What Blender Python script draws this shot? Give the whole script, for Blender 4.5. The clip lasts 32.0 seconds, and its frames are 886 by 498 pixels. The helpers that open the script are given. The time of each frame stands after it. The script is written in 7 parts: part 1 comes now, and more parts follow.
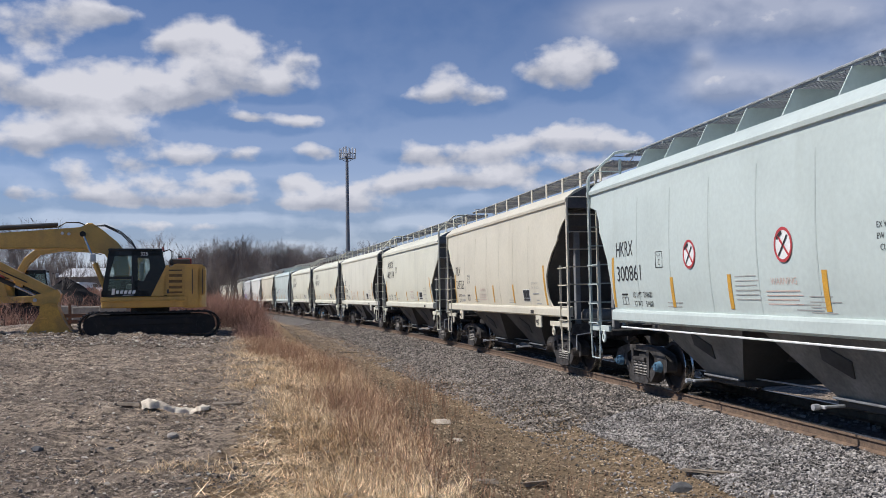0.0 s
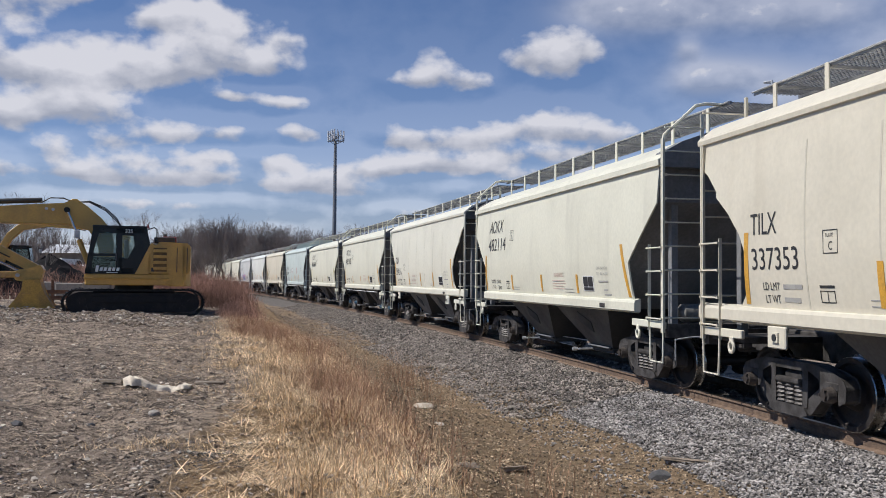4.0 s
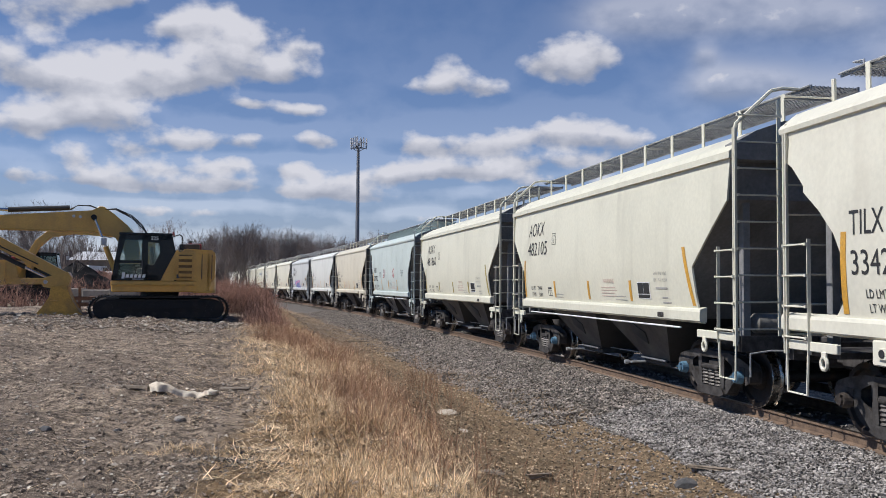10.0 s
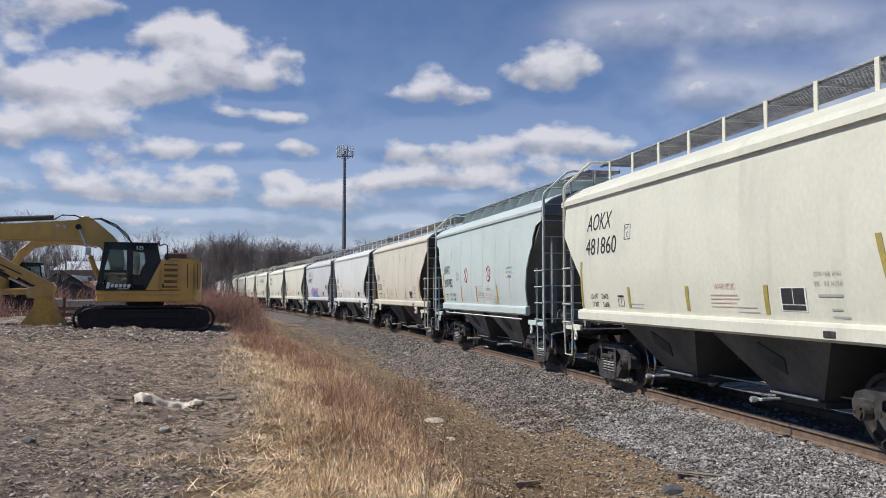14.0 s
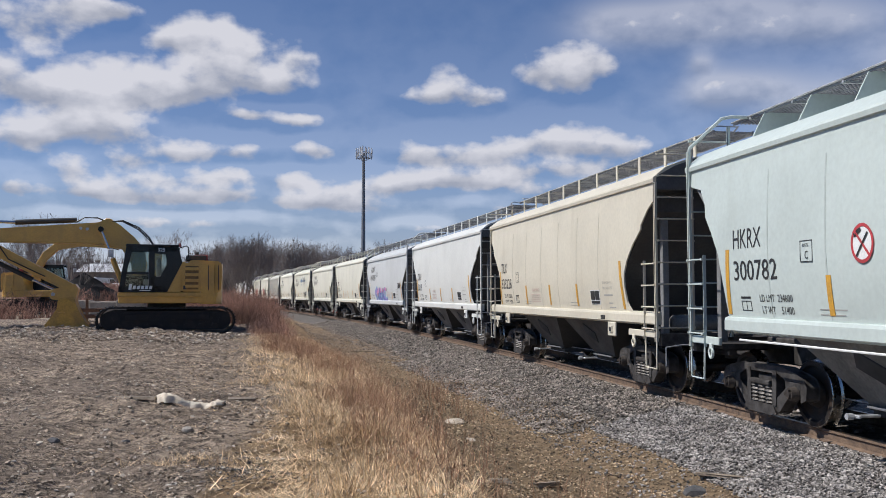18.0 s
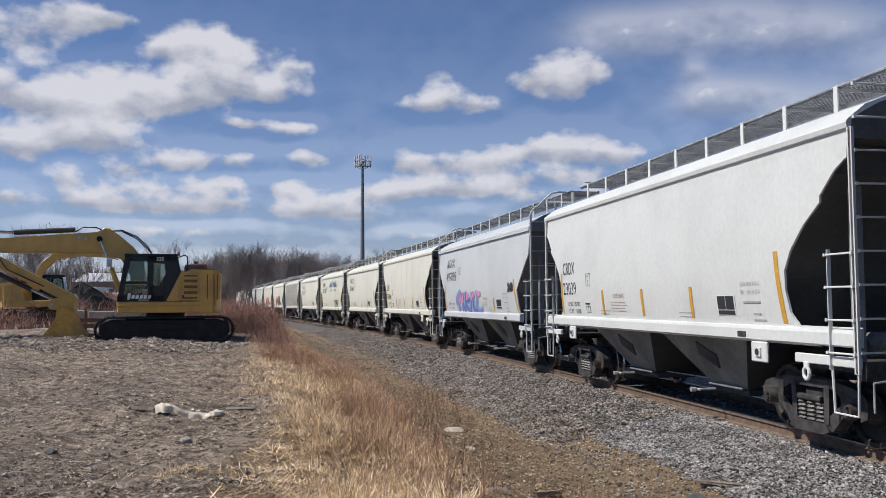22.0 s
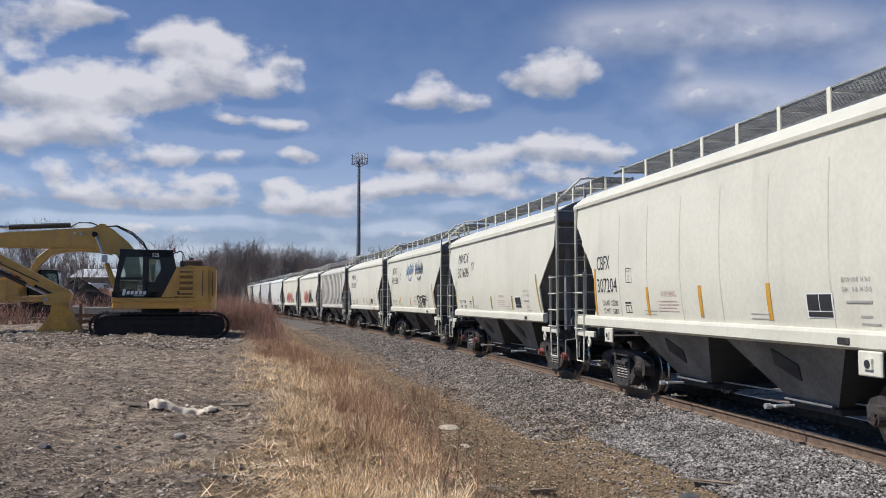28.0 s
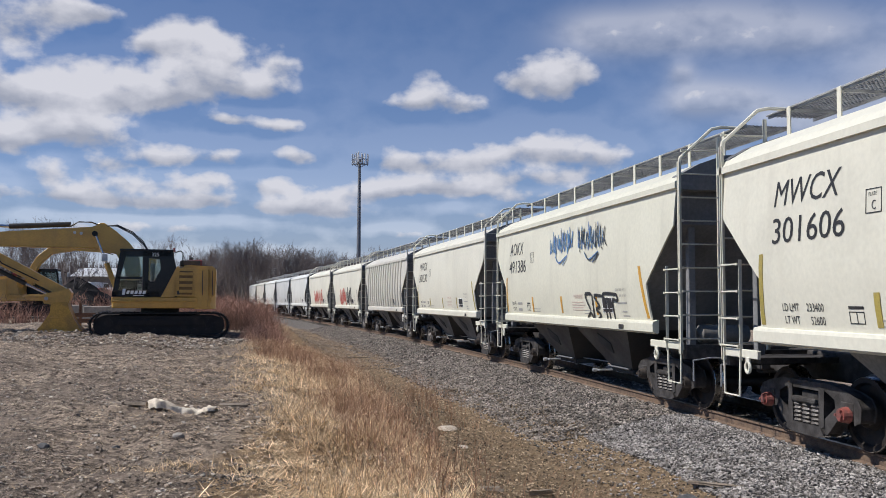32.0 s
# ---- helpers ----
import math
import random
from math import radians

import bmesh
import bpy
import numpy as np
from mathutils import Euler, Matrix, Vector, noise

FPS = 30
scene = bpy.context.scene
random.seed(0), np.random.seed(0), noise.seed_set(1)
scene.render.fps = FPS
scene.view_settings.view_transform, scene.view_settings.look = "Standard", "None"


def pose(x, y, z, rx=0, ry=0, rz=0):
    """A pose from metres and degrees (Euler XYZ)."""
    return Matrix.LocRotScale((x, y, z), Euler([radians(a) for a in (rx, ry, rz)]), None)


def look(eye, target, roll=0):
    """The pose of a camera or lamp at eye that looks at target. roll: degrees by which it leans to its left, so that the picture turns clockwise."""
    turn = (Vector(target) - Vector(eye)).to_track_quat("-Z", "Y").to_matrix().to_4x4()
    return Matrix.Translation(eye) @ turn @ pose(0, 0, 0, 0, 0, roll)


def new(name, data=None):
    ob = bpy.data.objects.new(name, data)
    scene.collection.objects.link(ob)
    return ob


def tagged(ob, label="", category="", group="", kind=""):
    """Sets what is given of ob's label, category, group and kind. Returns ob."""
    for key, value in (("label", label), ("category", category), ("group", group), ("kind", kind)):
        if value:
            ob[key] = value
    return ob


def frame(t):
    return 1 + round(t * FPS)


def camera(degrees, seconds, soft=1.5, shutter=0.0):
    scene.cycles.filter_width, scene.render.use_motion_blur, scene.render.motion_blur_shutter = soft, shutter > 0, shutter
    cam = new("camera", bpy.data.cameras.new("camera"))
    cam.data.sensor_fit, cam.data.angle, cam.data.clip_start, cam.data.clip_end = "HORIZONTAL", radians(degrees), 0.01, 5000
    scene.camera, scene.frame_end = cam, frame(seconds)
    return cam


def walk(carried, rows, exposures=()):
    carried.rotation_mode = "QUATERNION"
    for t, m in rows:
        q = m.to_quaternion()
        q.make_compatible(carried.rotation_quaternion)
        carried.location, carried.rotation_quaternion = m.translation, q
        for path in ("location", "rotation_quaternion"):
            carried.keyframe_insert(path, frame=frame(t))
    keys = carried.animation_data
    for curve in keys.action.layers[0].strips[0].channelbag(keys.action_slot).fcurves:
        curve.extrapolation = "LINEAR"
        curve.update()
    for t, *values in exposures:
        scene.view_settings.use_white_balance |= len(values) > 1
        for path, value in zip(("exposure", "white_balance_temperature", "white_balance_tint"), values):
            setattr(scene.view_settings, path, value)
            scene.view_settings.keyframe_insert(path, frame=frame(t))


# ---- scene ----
cam = camera(53.83, 32.0, soft=0.6)
PATH = [
    (0.0, look((-0.006, 0.003, 1.840), (-0.531, 99.874, 6.900), -0.935)),
    (0.5, look((-0.003, -0.003, 1.836), (-0.347, 99.871, 6.828), -0.772)),
    (1.0, look((0.000, -0.002, 1.836), (-0.102, 99.885, 6.584), -0.662)),
    (1.5, look((-0.005, -0.002, 1.835), (0.198, 99.896, 6.343), -0.445)),
    (2.0, look((-0.005, -0.005, 1.829), (0.494, 99.900, 6.155), -0.327)),
    (2.5, look((-0.010, 0.000, 1.831), (0.666, 99.915, 5.897), -0.207)),
    (3.0, look((-0.001, 0.003, 1.834), (0.773, 99.929, 5.599), -0.174)),
    (3.5, look((-0.002, 0.007, 1.825), (0.908, 99.940, 5.366), 0.105)),
    (5.5, look((-0.008, 0.001, 1.825), (1.363, 99.940, 5.032), 1.049)),
    (6.0, look((-0.008, 0.003, 1.827), (1.433, 99.941, 5.043), 1.117)),
    (6.5, look((-0.002, 0.001, 1.829), (1.380, 99.940, 5.055), 1.146)),
    (7.0, look((-0.017, 0.012, 1.822), (1.285, 99.949, 5.147), 1.120)),
    (7.5, look((-0.017, 0.004, 1.828), (0.938, 99.935, 5.425), 1.008)),
    (8.0, look((-0.010, -0.012, 1.826), (0.311, 99.909, 5.791), 0.794)),
    (8.5, look((-0.018, 0.003, 1.833), (-0.227, 99.914, 6.040), 0.599)),
    (9.0, look((-0.015, 0.007, 1.825), (-0.932, 99.908, 6.181), 0.522)),
    (9.5, look((-0.017, 0.011, 1.828), (-1.357, 99.913, 6.055), 0.451)),
    (10.0, look((-0.018, 0.011, 1.825), (-1.593, 99.914, 5.926), 0.383)),
    (10.5, look((-0.006, 0.011, 1.823), (-1.695, 99.913, 5.925), 0.202)),
    (11.0, look((-0.011, 0.004, 1.823), (-1.572, 99.901, 6.079), 0.072)),
    (11.5, look((-0.011, 0.002, 1.822), (-1.412, 99.892, 6.298), 0.029)),
    (12.0, look((-0.001, 0.009, 1.826), (-1.136, 99.893, 6.502), 0.046)),
    (12.5, look((-0.003, 0.005, 1.830), (-0.689, 99.883, 6.714), 0.196)),
    (13.0, look((0.002, -0.003, 1.828), (-0.012, 99.865, 6.962), 0.285)),
    (13.5, look((0.001, -0.002, 1.828), (0.112, 99.869, 6.913), 0.212)),
    (14.0, look((-0.005, 0.007, 1.828), (-0.083, 99.883, 6.821), 0.028)),
    (14.5, look((-0.003, 0.018, 1.829), (-0.667, 99.894, 6.758), -0.139)),
    (16.5, look((-0.012, 0.012, 1.823), (-2.632, 99.859, 6.703), 0.001)),
    (17.0, look((-0.012, 0.003, 1.826), (-2.616, 99.847, 6.770), 0.062)),
    (17.5, look((-0.011, 0.001, 1.827), (-2.439, 99.845, 6.860), 0.009)),
    (18.0, look((-0.014, -0.004, 1.821), (-2.276, 99.838, 6.967), -0.079)),
    (18.5, look((-0.008, 0.007, 1.819), (-2.226, 99.846, 7.043), -0.243)),
    (19.0, look((-0.010, 0.005, 1.823), (-2.204, 99.835, 7.217), -0.271)),
    (19.5, look((-0.011, 0.017, 1.830), (-2.160, 99.832, 7.526), -0.262)),
    (20.0, look((-0.014, 0.007, 1.834), (-2.237, 99.796, 7.929), -0.180)),
    (20.5, look((-0.013, 0.008, 1.823), (-2.361, 99.768, 8.330), -0.157)),
    (21.0, look((-0.007, 0.003, 1.835), (-2.449, 99.756, 8.417), -0.170)),
    (21.5, look((-0.012, -0.002, 1.823), (-2.413, 99.758, 8.310), -0.231)),
    (22.0, look((-0.005, 0.017, 1.829), (-2.180, 99.812, 7.857), -0.371)),
    (22.5, look((-0.002, 0.006, 1.834), (-1.743, 99.830, 7.506), -0.424)),
    (23.0, look((0.007, 0.002, 1.819), (-1.446, 99.841, 7.289), -0.518)),
    (23.5, look((0.009, 0.006, 1.825), (-1.140, 99.850, 7.279), -0.527)),
    (24.0, look((0.007, 0.003, 1.827), (-0.949, 99.843, 7.389), -0.498)),
    (24.5, look((0.010, 0.015, 1.821), (-0.850, 99.845, 7.594), -0.467)),
    (25.0, look((0.010, 0.009, 1.822), (-0.845, 99.833, 7.687), -0.354)),
    (25.5, look((0.006, 0.007, 1.825), (-0.859, 99.829, 7.730), -0.251)),
    (27.5, look((0.002, 0.014, 1.829), (-1.626, 99.830, 7.671), -0.050)),
    (28.0, look((-0.001, 0.025, 1.818), (-1.724, 99.841, 7.637), 0.009)),
    (28.5, look((-0.001, 0.025, 1.818), (-1.724, 99.841, 7.637), 0.009)),
    (29.0, look((0.014, 0.017, 1.819), (-1.722, 99.826, 7.755), 0.052)),
    (29.5, look((0.001, 0.023, 1.818), (-1.615, 99.818, 8.011), 0.227)),
    (30.0, look((-0.000, 0.007, 1.830), (-1.690, 99.796, 8.091), 0.358)),
    (30.5, look((0.006, 0.014, 1.827), (-1.781, 99.803, 8.062), 0.421)),
    (31.0, look((0.004, 0.013, 1.824), (-1.790, 99.812, 7.908), 0.410)),
    (31.5, look((0.002, 0.011, 1.824), (-1.786, 99.817, 7.804), 0.405)),
    (32.0, look((0.009, 0.015, 1.823), (-1.734, 99.826, 7.717), 0.256)),
]
walk(cam, PATH, exposures=((0.0, -0.05), (32.0, -0.05)))

# ---- light ----
SUN_WAY = Vector((-0.62, -0.10, 0.78)).normalized()
world = bpy.data.worlds.new("sky")
scene.world = world
world.use_nodes = True
wn, wl = world.node_tree.nodes, world.node_tree.links
sky = wn.new("ShaderNodeTexSky")
sky.sky_type, sky.sun_disc = "NISHITA", False
sky.sun_elevation = math.asin(SUN_WAY.z)
sky.sun_rotation = math.atan2(SUN_WAY.x, SUN_WAY.y)
sky.altitude, sky.air_density, sky.dust_density, sky.ozone_density = 1200, 0.9, 0.05, 4.0
wn["Background"].inputs["Strength"].default_value = 0.077
tint = wn.new("ShaderNodeMix")
tint.data_type, tint.blend_type = "RGBA", "MULTIPLY"
tint.inputs["Factor"].default_value = 1.0
tint.inputs[7].default_value = (0.88, 1.06, 1.30, 1)
wl.new(sky.outputs[0], tint.inputs[6])
wl.new(tint.outputs[2], wn["Background"].inputs["Color"])
sun = new("sun", bpy.data.lights.new("sun", "SUN"))
sun.data.energy, sun.data.angle, sun.data.color = 5.0, radians(0.6), (1.0, 0.965, 0.92)
sun.matrix_world = look(SUN_WAY * 80, (0, 0, 0))


# ---- materials ----
def nodes_of(name):
    m = bpy.data.materials.new(name)
    m.use_nodes = True
    return m, m.node_tree.nodes, m.node_tree.links, m.node_tree.nodes["Principled BSDF"]


def noise_of(n, l, coord, scale, detail=4.0, rough=0.55, stretch=None):
    src = coord
    if stretch:
        mp = n.new("ShaderNodeMapping")
        mp.inputs["Scale"].default_value = stretch
        l.new(coord, mp.inputs["Vector"])
        src = mp.outputs["Vector"]
    t = n.new("ShaderNodeTexNoise")
    t.inputs["Scale"].default_value, t.inputs["Detail"].default_value, t.inputs["Roughness"].default_value = scale, detail, rough
    l.new(src, t.inputs["Vector"])
    return t.outputs["Fac"]


def ramp_of(n, l, fac, lo, hi):
    r = n.new("ShaderNodeMapRange")
    r.inputs["From Min"].default_value, r.inputs["From Max"].default_value = lo, hi
    l.new(fac, r.inputs["Value"])
    return r.outputs["Result"]


def mixed(n, l, fac, a, b, blend="MIX"):
    m = n.new("ShaderNodeMix")
    m.data_type, m.blend_type = "RGBA", blend
    if isinstance(fac, float):
        m.inputs["Factor"].default_value = fac
    else:
        l.new(fac, m.inputs["Factor"])
    for sock, v in ((m.inputs[6], a), (m.inputs[7], b)):
        if isinstance(v, tuple):
            sock.default_value = (*v, 1)
        else:
            l.new(v, sock)
    return m.outputs[2]


def surface(name, base, alt=None, scale=3.0, span=(0.4, 0.65), fine=30.0, fine_amount=0.25, rough=0.6, metal=0.0, bump=0.15, bump_scale=60.0,
            streaks=None, streak_amount=0.5, vary=0.0, object_space=True, island=0.0, spec=0.5):
    """A worn surface: base colour with patches of alt, fine grain, optional downward streaks, and a fine relief."""
    m, n, l, p = nodes_of(name)
    co = n.new("ShaderNodeTexCoord").outputs["Object"] if object_space else n.new("ShaderNodeNewGeometry").outputs["Position"]
    alt = alt or tuple(c * 0.75 for c in base)
    col = mixed(n, l, ramp_of(n, l, noise_of(n, l, co, scale), *span), base, alt)
    g = ramp_of(n, l, noise_of(n, l, co, fine, 3.0), 0.3, 0.7)
    dark = mixed(n, l, g, (1 - fine_amount,) * 3, (1 + fine_amount * 0.3,) * 3)
    col = mixed(n, l, 1.0, col, dark, "MULTIPLY")
    if streaks:
        st = ramp_of(n, l, noise_of(n, l, co, 1.0, 3.0, 0.5, (2.2, 2.2, 0.3)), 0.56, 0.80)
        amt = n.new("ShaderNodeMath")
        amt.operation = "MULTIPLY"
        amt.inputs[1].default_value = streak_amount
        l.new(st, amt.inputs[0])
        col = mixed(n, l, amt.outputs[0], col, streaks)
    if vary or island:
        src = n.new("ShaderNodeObjectInfo").outputs["Random"] if vary else n.new("ShaderNodeNewGeometry").outputs["Random Per Island"]
        k = vary or island
        v = n.new("ShaderNodeMapRange")
        v.inputs["To Min"].default_value, v.inputs["To Max"].default_value = 1 - k, 1 + k
        l.new(src, v.inputs["Value"])
        h = n.new("ShaderNodeHueSaturation")
        l.new(v.outputs[0], h.inputs["Value"])
        l.new(col, h.inputs["Color"])
        col = h.outputs["Color"]
    l.new(col, p.inputs["Base Color"])
    rr = n.new("ShaderNodeMapRange")
    rr.inputs["To Min"].default_value, rr.inputs["To Max"].default_value = max(0.05, rough - 0.12), min(1, rough + 0.12)
    l.new(noise_of(n, l, co, scale * 2.3), rr.inputs["Value"])
    l.new(rr.outputs[0], p.inputs["Roughness"])
    p.inputs["Metallic"].default_value = metal
    p.inputs["Specular IOR Level"].default_value = spec
    if bump:
        b = n.new("ShaderNodeBump")
        b.inputs["Strength"].default_value, b.inputs["Distance"].default_value = bump, 0.02
        l.new(noise_of(n, l, co, bump_scale, 4.0, 0.6), b.inputs["Height"])
        l.new(b.outputs["Normal"], p.inputs["Normal"])
    return m


def paint(name, base, dirt, amount):
    return surface(name, base, tuple(c * 0.9 for c in base), 0.8, (0.45, 0.7), 14, 0.07, 0.45, 0.0, 0.03, 25, streaks=dirt, streak_amount=amount, spec=0.3)


PAINT = {
    "cream": paint("cream_paint", (0.68, 0.66, 0.54), (0.44, 0.42, 0.345), 0.5),
    "tan": paint("tan_paint", (0.64, 0.59, 0.475), (0.46, 0.40, 0.30), 0.4),
    "white": paint("white_paint", (0.67, 0.67, 0.63), (0.56, 0.55, 0.50), 0.15),
    "ivory": paint("ivory_paint", (0.70, 0.675, 0.565), (0.48, 0.44, 0.36), 0.35),
    "mint": paint("pale_blue_green_paint", (0.53, 0.592, 0.56), (0.40, 0.44, 0.40), 0.35),
    "steel": paint("pale_blue_grey_paint", (0.565, 0.575, 0.565), (0.40, 0.40, 0.38), 0.35),
    "grey": paint("light_grey_paint", (0.60, 0.57, 0.50), (0.40, 0.37, 0.31), 0.4),
}
# darker strips paint the weld seams' shading lines, with some rust streaking
SEAM = {k: surface(k + "_seam_grime", tuple((0.93 if k == "white" else 0.74) * c for c in m), tuple(0.96 * c for c in m), 0.9, (0.36, 0.66), 14, 0.1, 0.6, 0, 0.03) for k, m in
        (("cream", (0.68, 0.66, 0.54)), ("tan", (0.64, 0.59, 0.475)), ("white", (0.70, 0.695, 0.645)), ("ivory", (0.70, 0.675, 0.565)), ("mint", (0.53, 0.592, 0.56)), ("steel", (0.565, 0.575, 0.565)), ("grey", (0.60, 0.57, 0.50)))}
# near-black holds the slope sheets' shade; plates and gates use it too
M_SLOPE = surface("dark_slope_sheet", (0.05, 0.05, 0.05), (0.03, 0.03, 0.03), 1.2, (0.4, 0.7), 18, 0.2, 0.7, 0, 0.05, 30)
# greys well below the car paint: the shade of the ends is in them
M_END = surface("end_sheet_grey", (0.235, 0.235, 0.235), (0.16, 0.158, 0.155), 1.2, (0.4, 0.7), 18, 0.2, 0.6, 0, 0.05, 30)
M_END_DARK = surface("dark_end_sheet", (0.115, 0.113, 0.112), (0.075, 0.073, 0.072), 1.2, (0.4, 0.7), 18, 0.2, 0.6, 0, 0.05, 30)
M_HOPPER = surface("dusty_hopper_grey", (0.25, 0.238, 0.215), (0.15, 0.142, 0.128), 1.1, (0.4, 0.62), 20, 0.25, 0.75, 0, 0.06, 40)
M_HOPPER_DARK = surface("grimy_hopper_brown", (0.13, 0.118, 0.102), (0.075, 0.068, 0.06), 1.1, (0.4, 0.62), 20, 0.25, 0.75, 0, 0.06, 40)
M_TRUCK = surface("grimy_cast_steel", (0.085, 0.078, 0.074), (0.04, 0.035, 0.032), 6, (0.4, 0.6), 50, 0.3, 0.7, 0.2, 0.3, 60)
M_SPRING = surface("worn_spring_steel", (0.19, 0.175, 0.165), (0.10, 0.09, 0.082), 6, (0.4, 0.6), 50, 0.3, 0.5, 0.4, 0.2, 60)
M_WHEEL = surface("wheel_steel", (0.05, 0.042, 0.038), (0.09, 0.055, 0.035), 4, (0.5, 0.7), 40, 0.3, 0.6, 0.5, 0.2, 50)
M_TREAD = surface("polished_tread", (0.45, 0.44, 0.42), (0.3, 0.28, 0.26), 8, (0.4, 0.6), 60, 0.2, 0.28, 1.0, 0.05, 50)
M_GALV = surface("galvanised_steel", (0.55, 0.56, 0.57), (0.36, 0.37, 0.38), 5, (0.4, 0.7), 40, 0.2, 0.5, 0.4, 0.08, 60)
M_GRATE = surface("running_board_grating", (0.36, 0.37, 0.38), (0.22, 0.22, 0.23), 5, (0.4, 0.7), 40, 0.2, 0.5, 0.6, 0.1, 60)
M_BLACK = surface("black_lettering", (0.025, 0.025, 0.027), (0.04, 0.04, 0.04), 8, (0.4, 0.7), 50, 0.2, 0.6, 0, 0)
M_RED = surface("red_print", (0.50, 0.05, 0.06), (0.40, 0.06, 0.06), 8, (0.4, 0.7), 50, 0.1, 0.6, 0, 0)
M_DULLRED = surface("faded_red_print", (0.60, 0.45, 0.39), (0.56, 0.43, 0.37), 8, (0.4, 0.7), 50, 0.1, 0.6, 0, 0)
M_GREYTXT = surface("faded_grey_print", (0.40, 0.39, 0.36), (0.33, 0.32, 0.30), 8, (0.4, 0.7), 50, 0.1, 0.6, 0, 0)
M_WHITE = surface("white_print", (0.80, 0.80, 0.78), (0.7, 0.7, 0.68), 8, (0.4, 0.7), 50, 0.1, 0.6, 0, 0)
M_AMBER = surface("amber_reflective_tape", (0.68, 0.36, 0.05), (0.55, 0.30, 0.06), 6, (0.4, 0.7), 40, 0.2, 0.4, 0, 0.05)
M_OLIVE = surface("dirty_yellow_tape", (0.42, 0.33, 0.08), (0.32, 0.26, 0.09), 6, (0.4, 0.7), 40, 0.2, 0.5, 0, 0.05)
M_GREYTAPE = surface("soiled_tape", (0.36, 0.33, 0.26), (0.28, 0.26, 0.22), 6, (0.4, 0.7), 40, 0.2, 0.5, 0, 0.05)
M_BLUECAP = surface("blue_bearing_cap", (0.12, 0.25, 0.36), (0.07, 0.12, 0.17), 12, (0.4, 0.7), 50, 0.3, 0.5, 0.1, 0.1)
M_GREYCAP = surface("grey_bearing_cap", (0.10, 0.085, 0.075), (0.05, 0.04, 0.035), 12, (0.4, 0.7), 50, 0.3, 0.5, 0.4, 0.1)
M_REDCAP = surface("red_bearing_cap", (0.35, 0.10, 0.08), (0.15, 0.08, 0.07), 12, (0.4, 0.7), 50, 0.3, 0.5, 0.1, 0.1)
M_RUST = surface("rusty_rail_steel", (0.23, 0.155, 0.105), (0.14, 0.095, 0.068), 9, (0.4, 0.65), 60, 0.35, 0.8, 0.1, 0.3, 90, object_space=False)
M_RAILTOP = surface("polished_rail_head", (0.30, 0.27, 0.24), (0.2, 0.15, 0.11), 12, (0.4, 0.65), 60, 0.3, 0.35, 1.0, 0.05, 60, object_space=False)
M_TIE = surface("weathered_oak_tie", (0.19, 0.16, 0.135), (0.11, 0.095, 0.08), 5, (0.4, 0.65), 45, 0.4, 0.9, 0, 0.5, 60, vary=0.3, object_space=False)


# ---- mesh helpers ----
def mesh_of(bm, name, material, smooth=False):
    bmesh.ops.recalc_face_normals(bm, faces=bm.faces)
    me = bpy.data.meshes.new(name)
    bm.to_mesh(me)
    bm.free()
    me.materials.append(material)
    if smooth:
        me.shade_smooth()
        me.set_sharp_from_angle(angle=radians(38))
    return me


def part(name, bm, material, parent, label="", at=None, smooth=False):
    """Links a bmesh, or a ready mesh, as one mesh object under its thing or part."""
    me = bm if isinstance(bm, bpy.types.Mesh) else mesh_of(bm, name, material, smooth)
    ob = new(name, me)
    ob.parent = parent
    if at is not None:
        ob.matrix_basis = at if isinstance(at, Matrix) else Matrix.Translation(at)
    if label:
        ob["label"] = label
    return ob


def thing(name, m, label, category, group="", kind=""):
    ob = new(name)
    ob.matrix_basis = m
    return tagged(ob, label, category, group, kind)


def box(bm, x0, x1, y0, y1, z0, z1, bevel=0.0, m=None):
    r = bmesh.ops.create_cube(bm, size=1.0, matrix=Matrix.Translation(((x0 + x1) / 2, (y0 + y1) / 2, (z0 + z1) / 2)) @ Matrix.Diagonal((x1 - x0, y1 - y0, z1 - z0, 1)))
    vs = r["verts"]
    if bevel:
        es = list({e for v in vs for e in v.link_edges})
        b = bmesh.ops.bevel(bm, geom=es, offset=bevel, segments=1, affect="EDGES", profile=0.5)
        vs = b["verts"]
    if m is not None:
        bmesh.ops.transform(bm, matrix=m, verts=list(set(vs)))
    return bm


def boxed(*a, **k):
    return box(bmesh.new(), *a, **k)


def rod(bm, a, b, r0, r1=None, sides=8):
    a, b = Vector(a), Vector(b)
    d = b - a
    m = Matrix.Translation((a + b) / 2) @ d.to_track_quat("Z", "Y").to_matrix().to_4x4()
    bmesh.ops.create_cone(bm, cap_ends=True, segments=sides, radius1=r0, radius2=r0 if r1 is None else r1, depth=d.length, matrix=m)
    return bm


def pipe(bm, pts, r, sides=6):
    """One bent tube through the points."""
    pts = [Vector(p) for p in pts]
    rings, up = [], None
    for k, p in enumerate(pts):
        d = (pts[min(k + 1, len(pts) - 1)] - p).normalized() + (p - pts[max(k - 1, 0)]).normalized()
        d = d.normalized() if d.length > 1e-6 else Vector((0, 0, 1))
        up = d.orthogonal().normalized() if up is None else (up - d * up.dot(d)).normalized()
        side = d.cross(up)
        rings.append([bm.verts.new(p + (up * math.cos(a) + side * math.sin(a)) * r) for a in [2 * math.pi * q / sides for q in range(sides)]])
    for a, b in zip(rings, rings[1:]):
        for q in range(sides):
            bm.faces.new((a[q], a[(q + 1) % sides], b[(q + 1) % sides], b[q]))
    bm.faces.new(rings[0][::-1])
    bm.faces.new(rings[-1])
    return bm


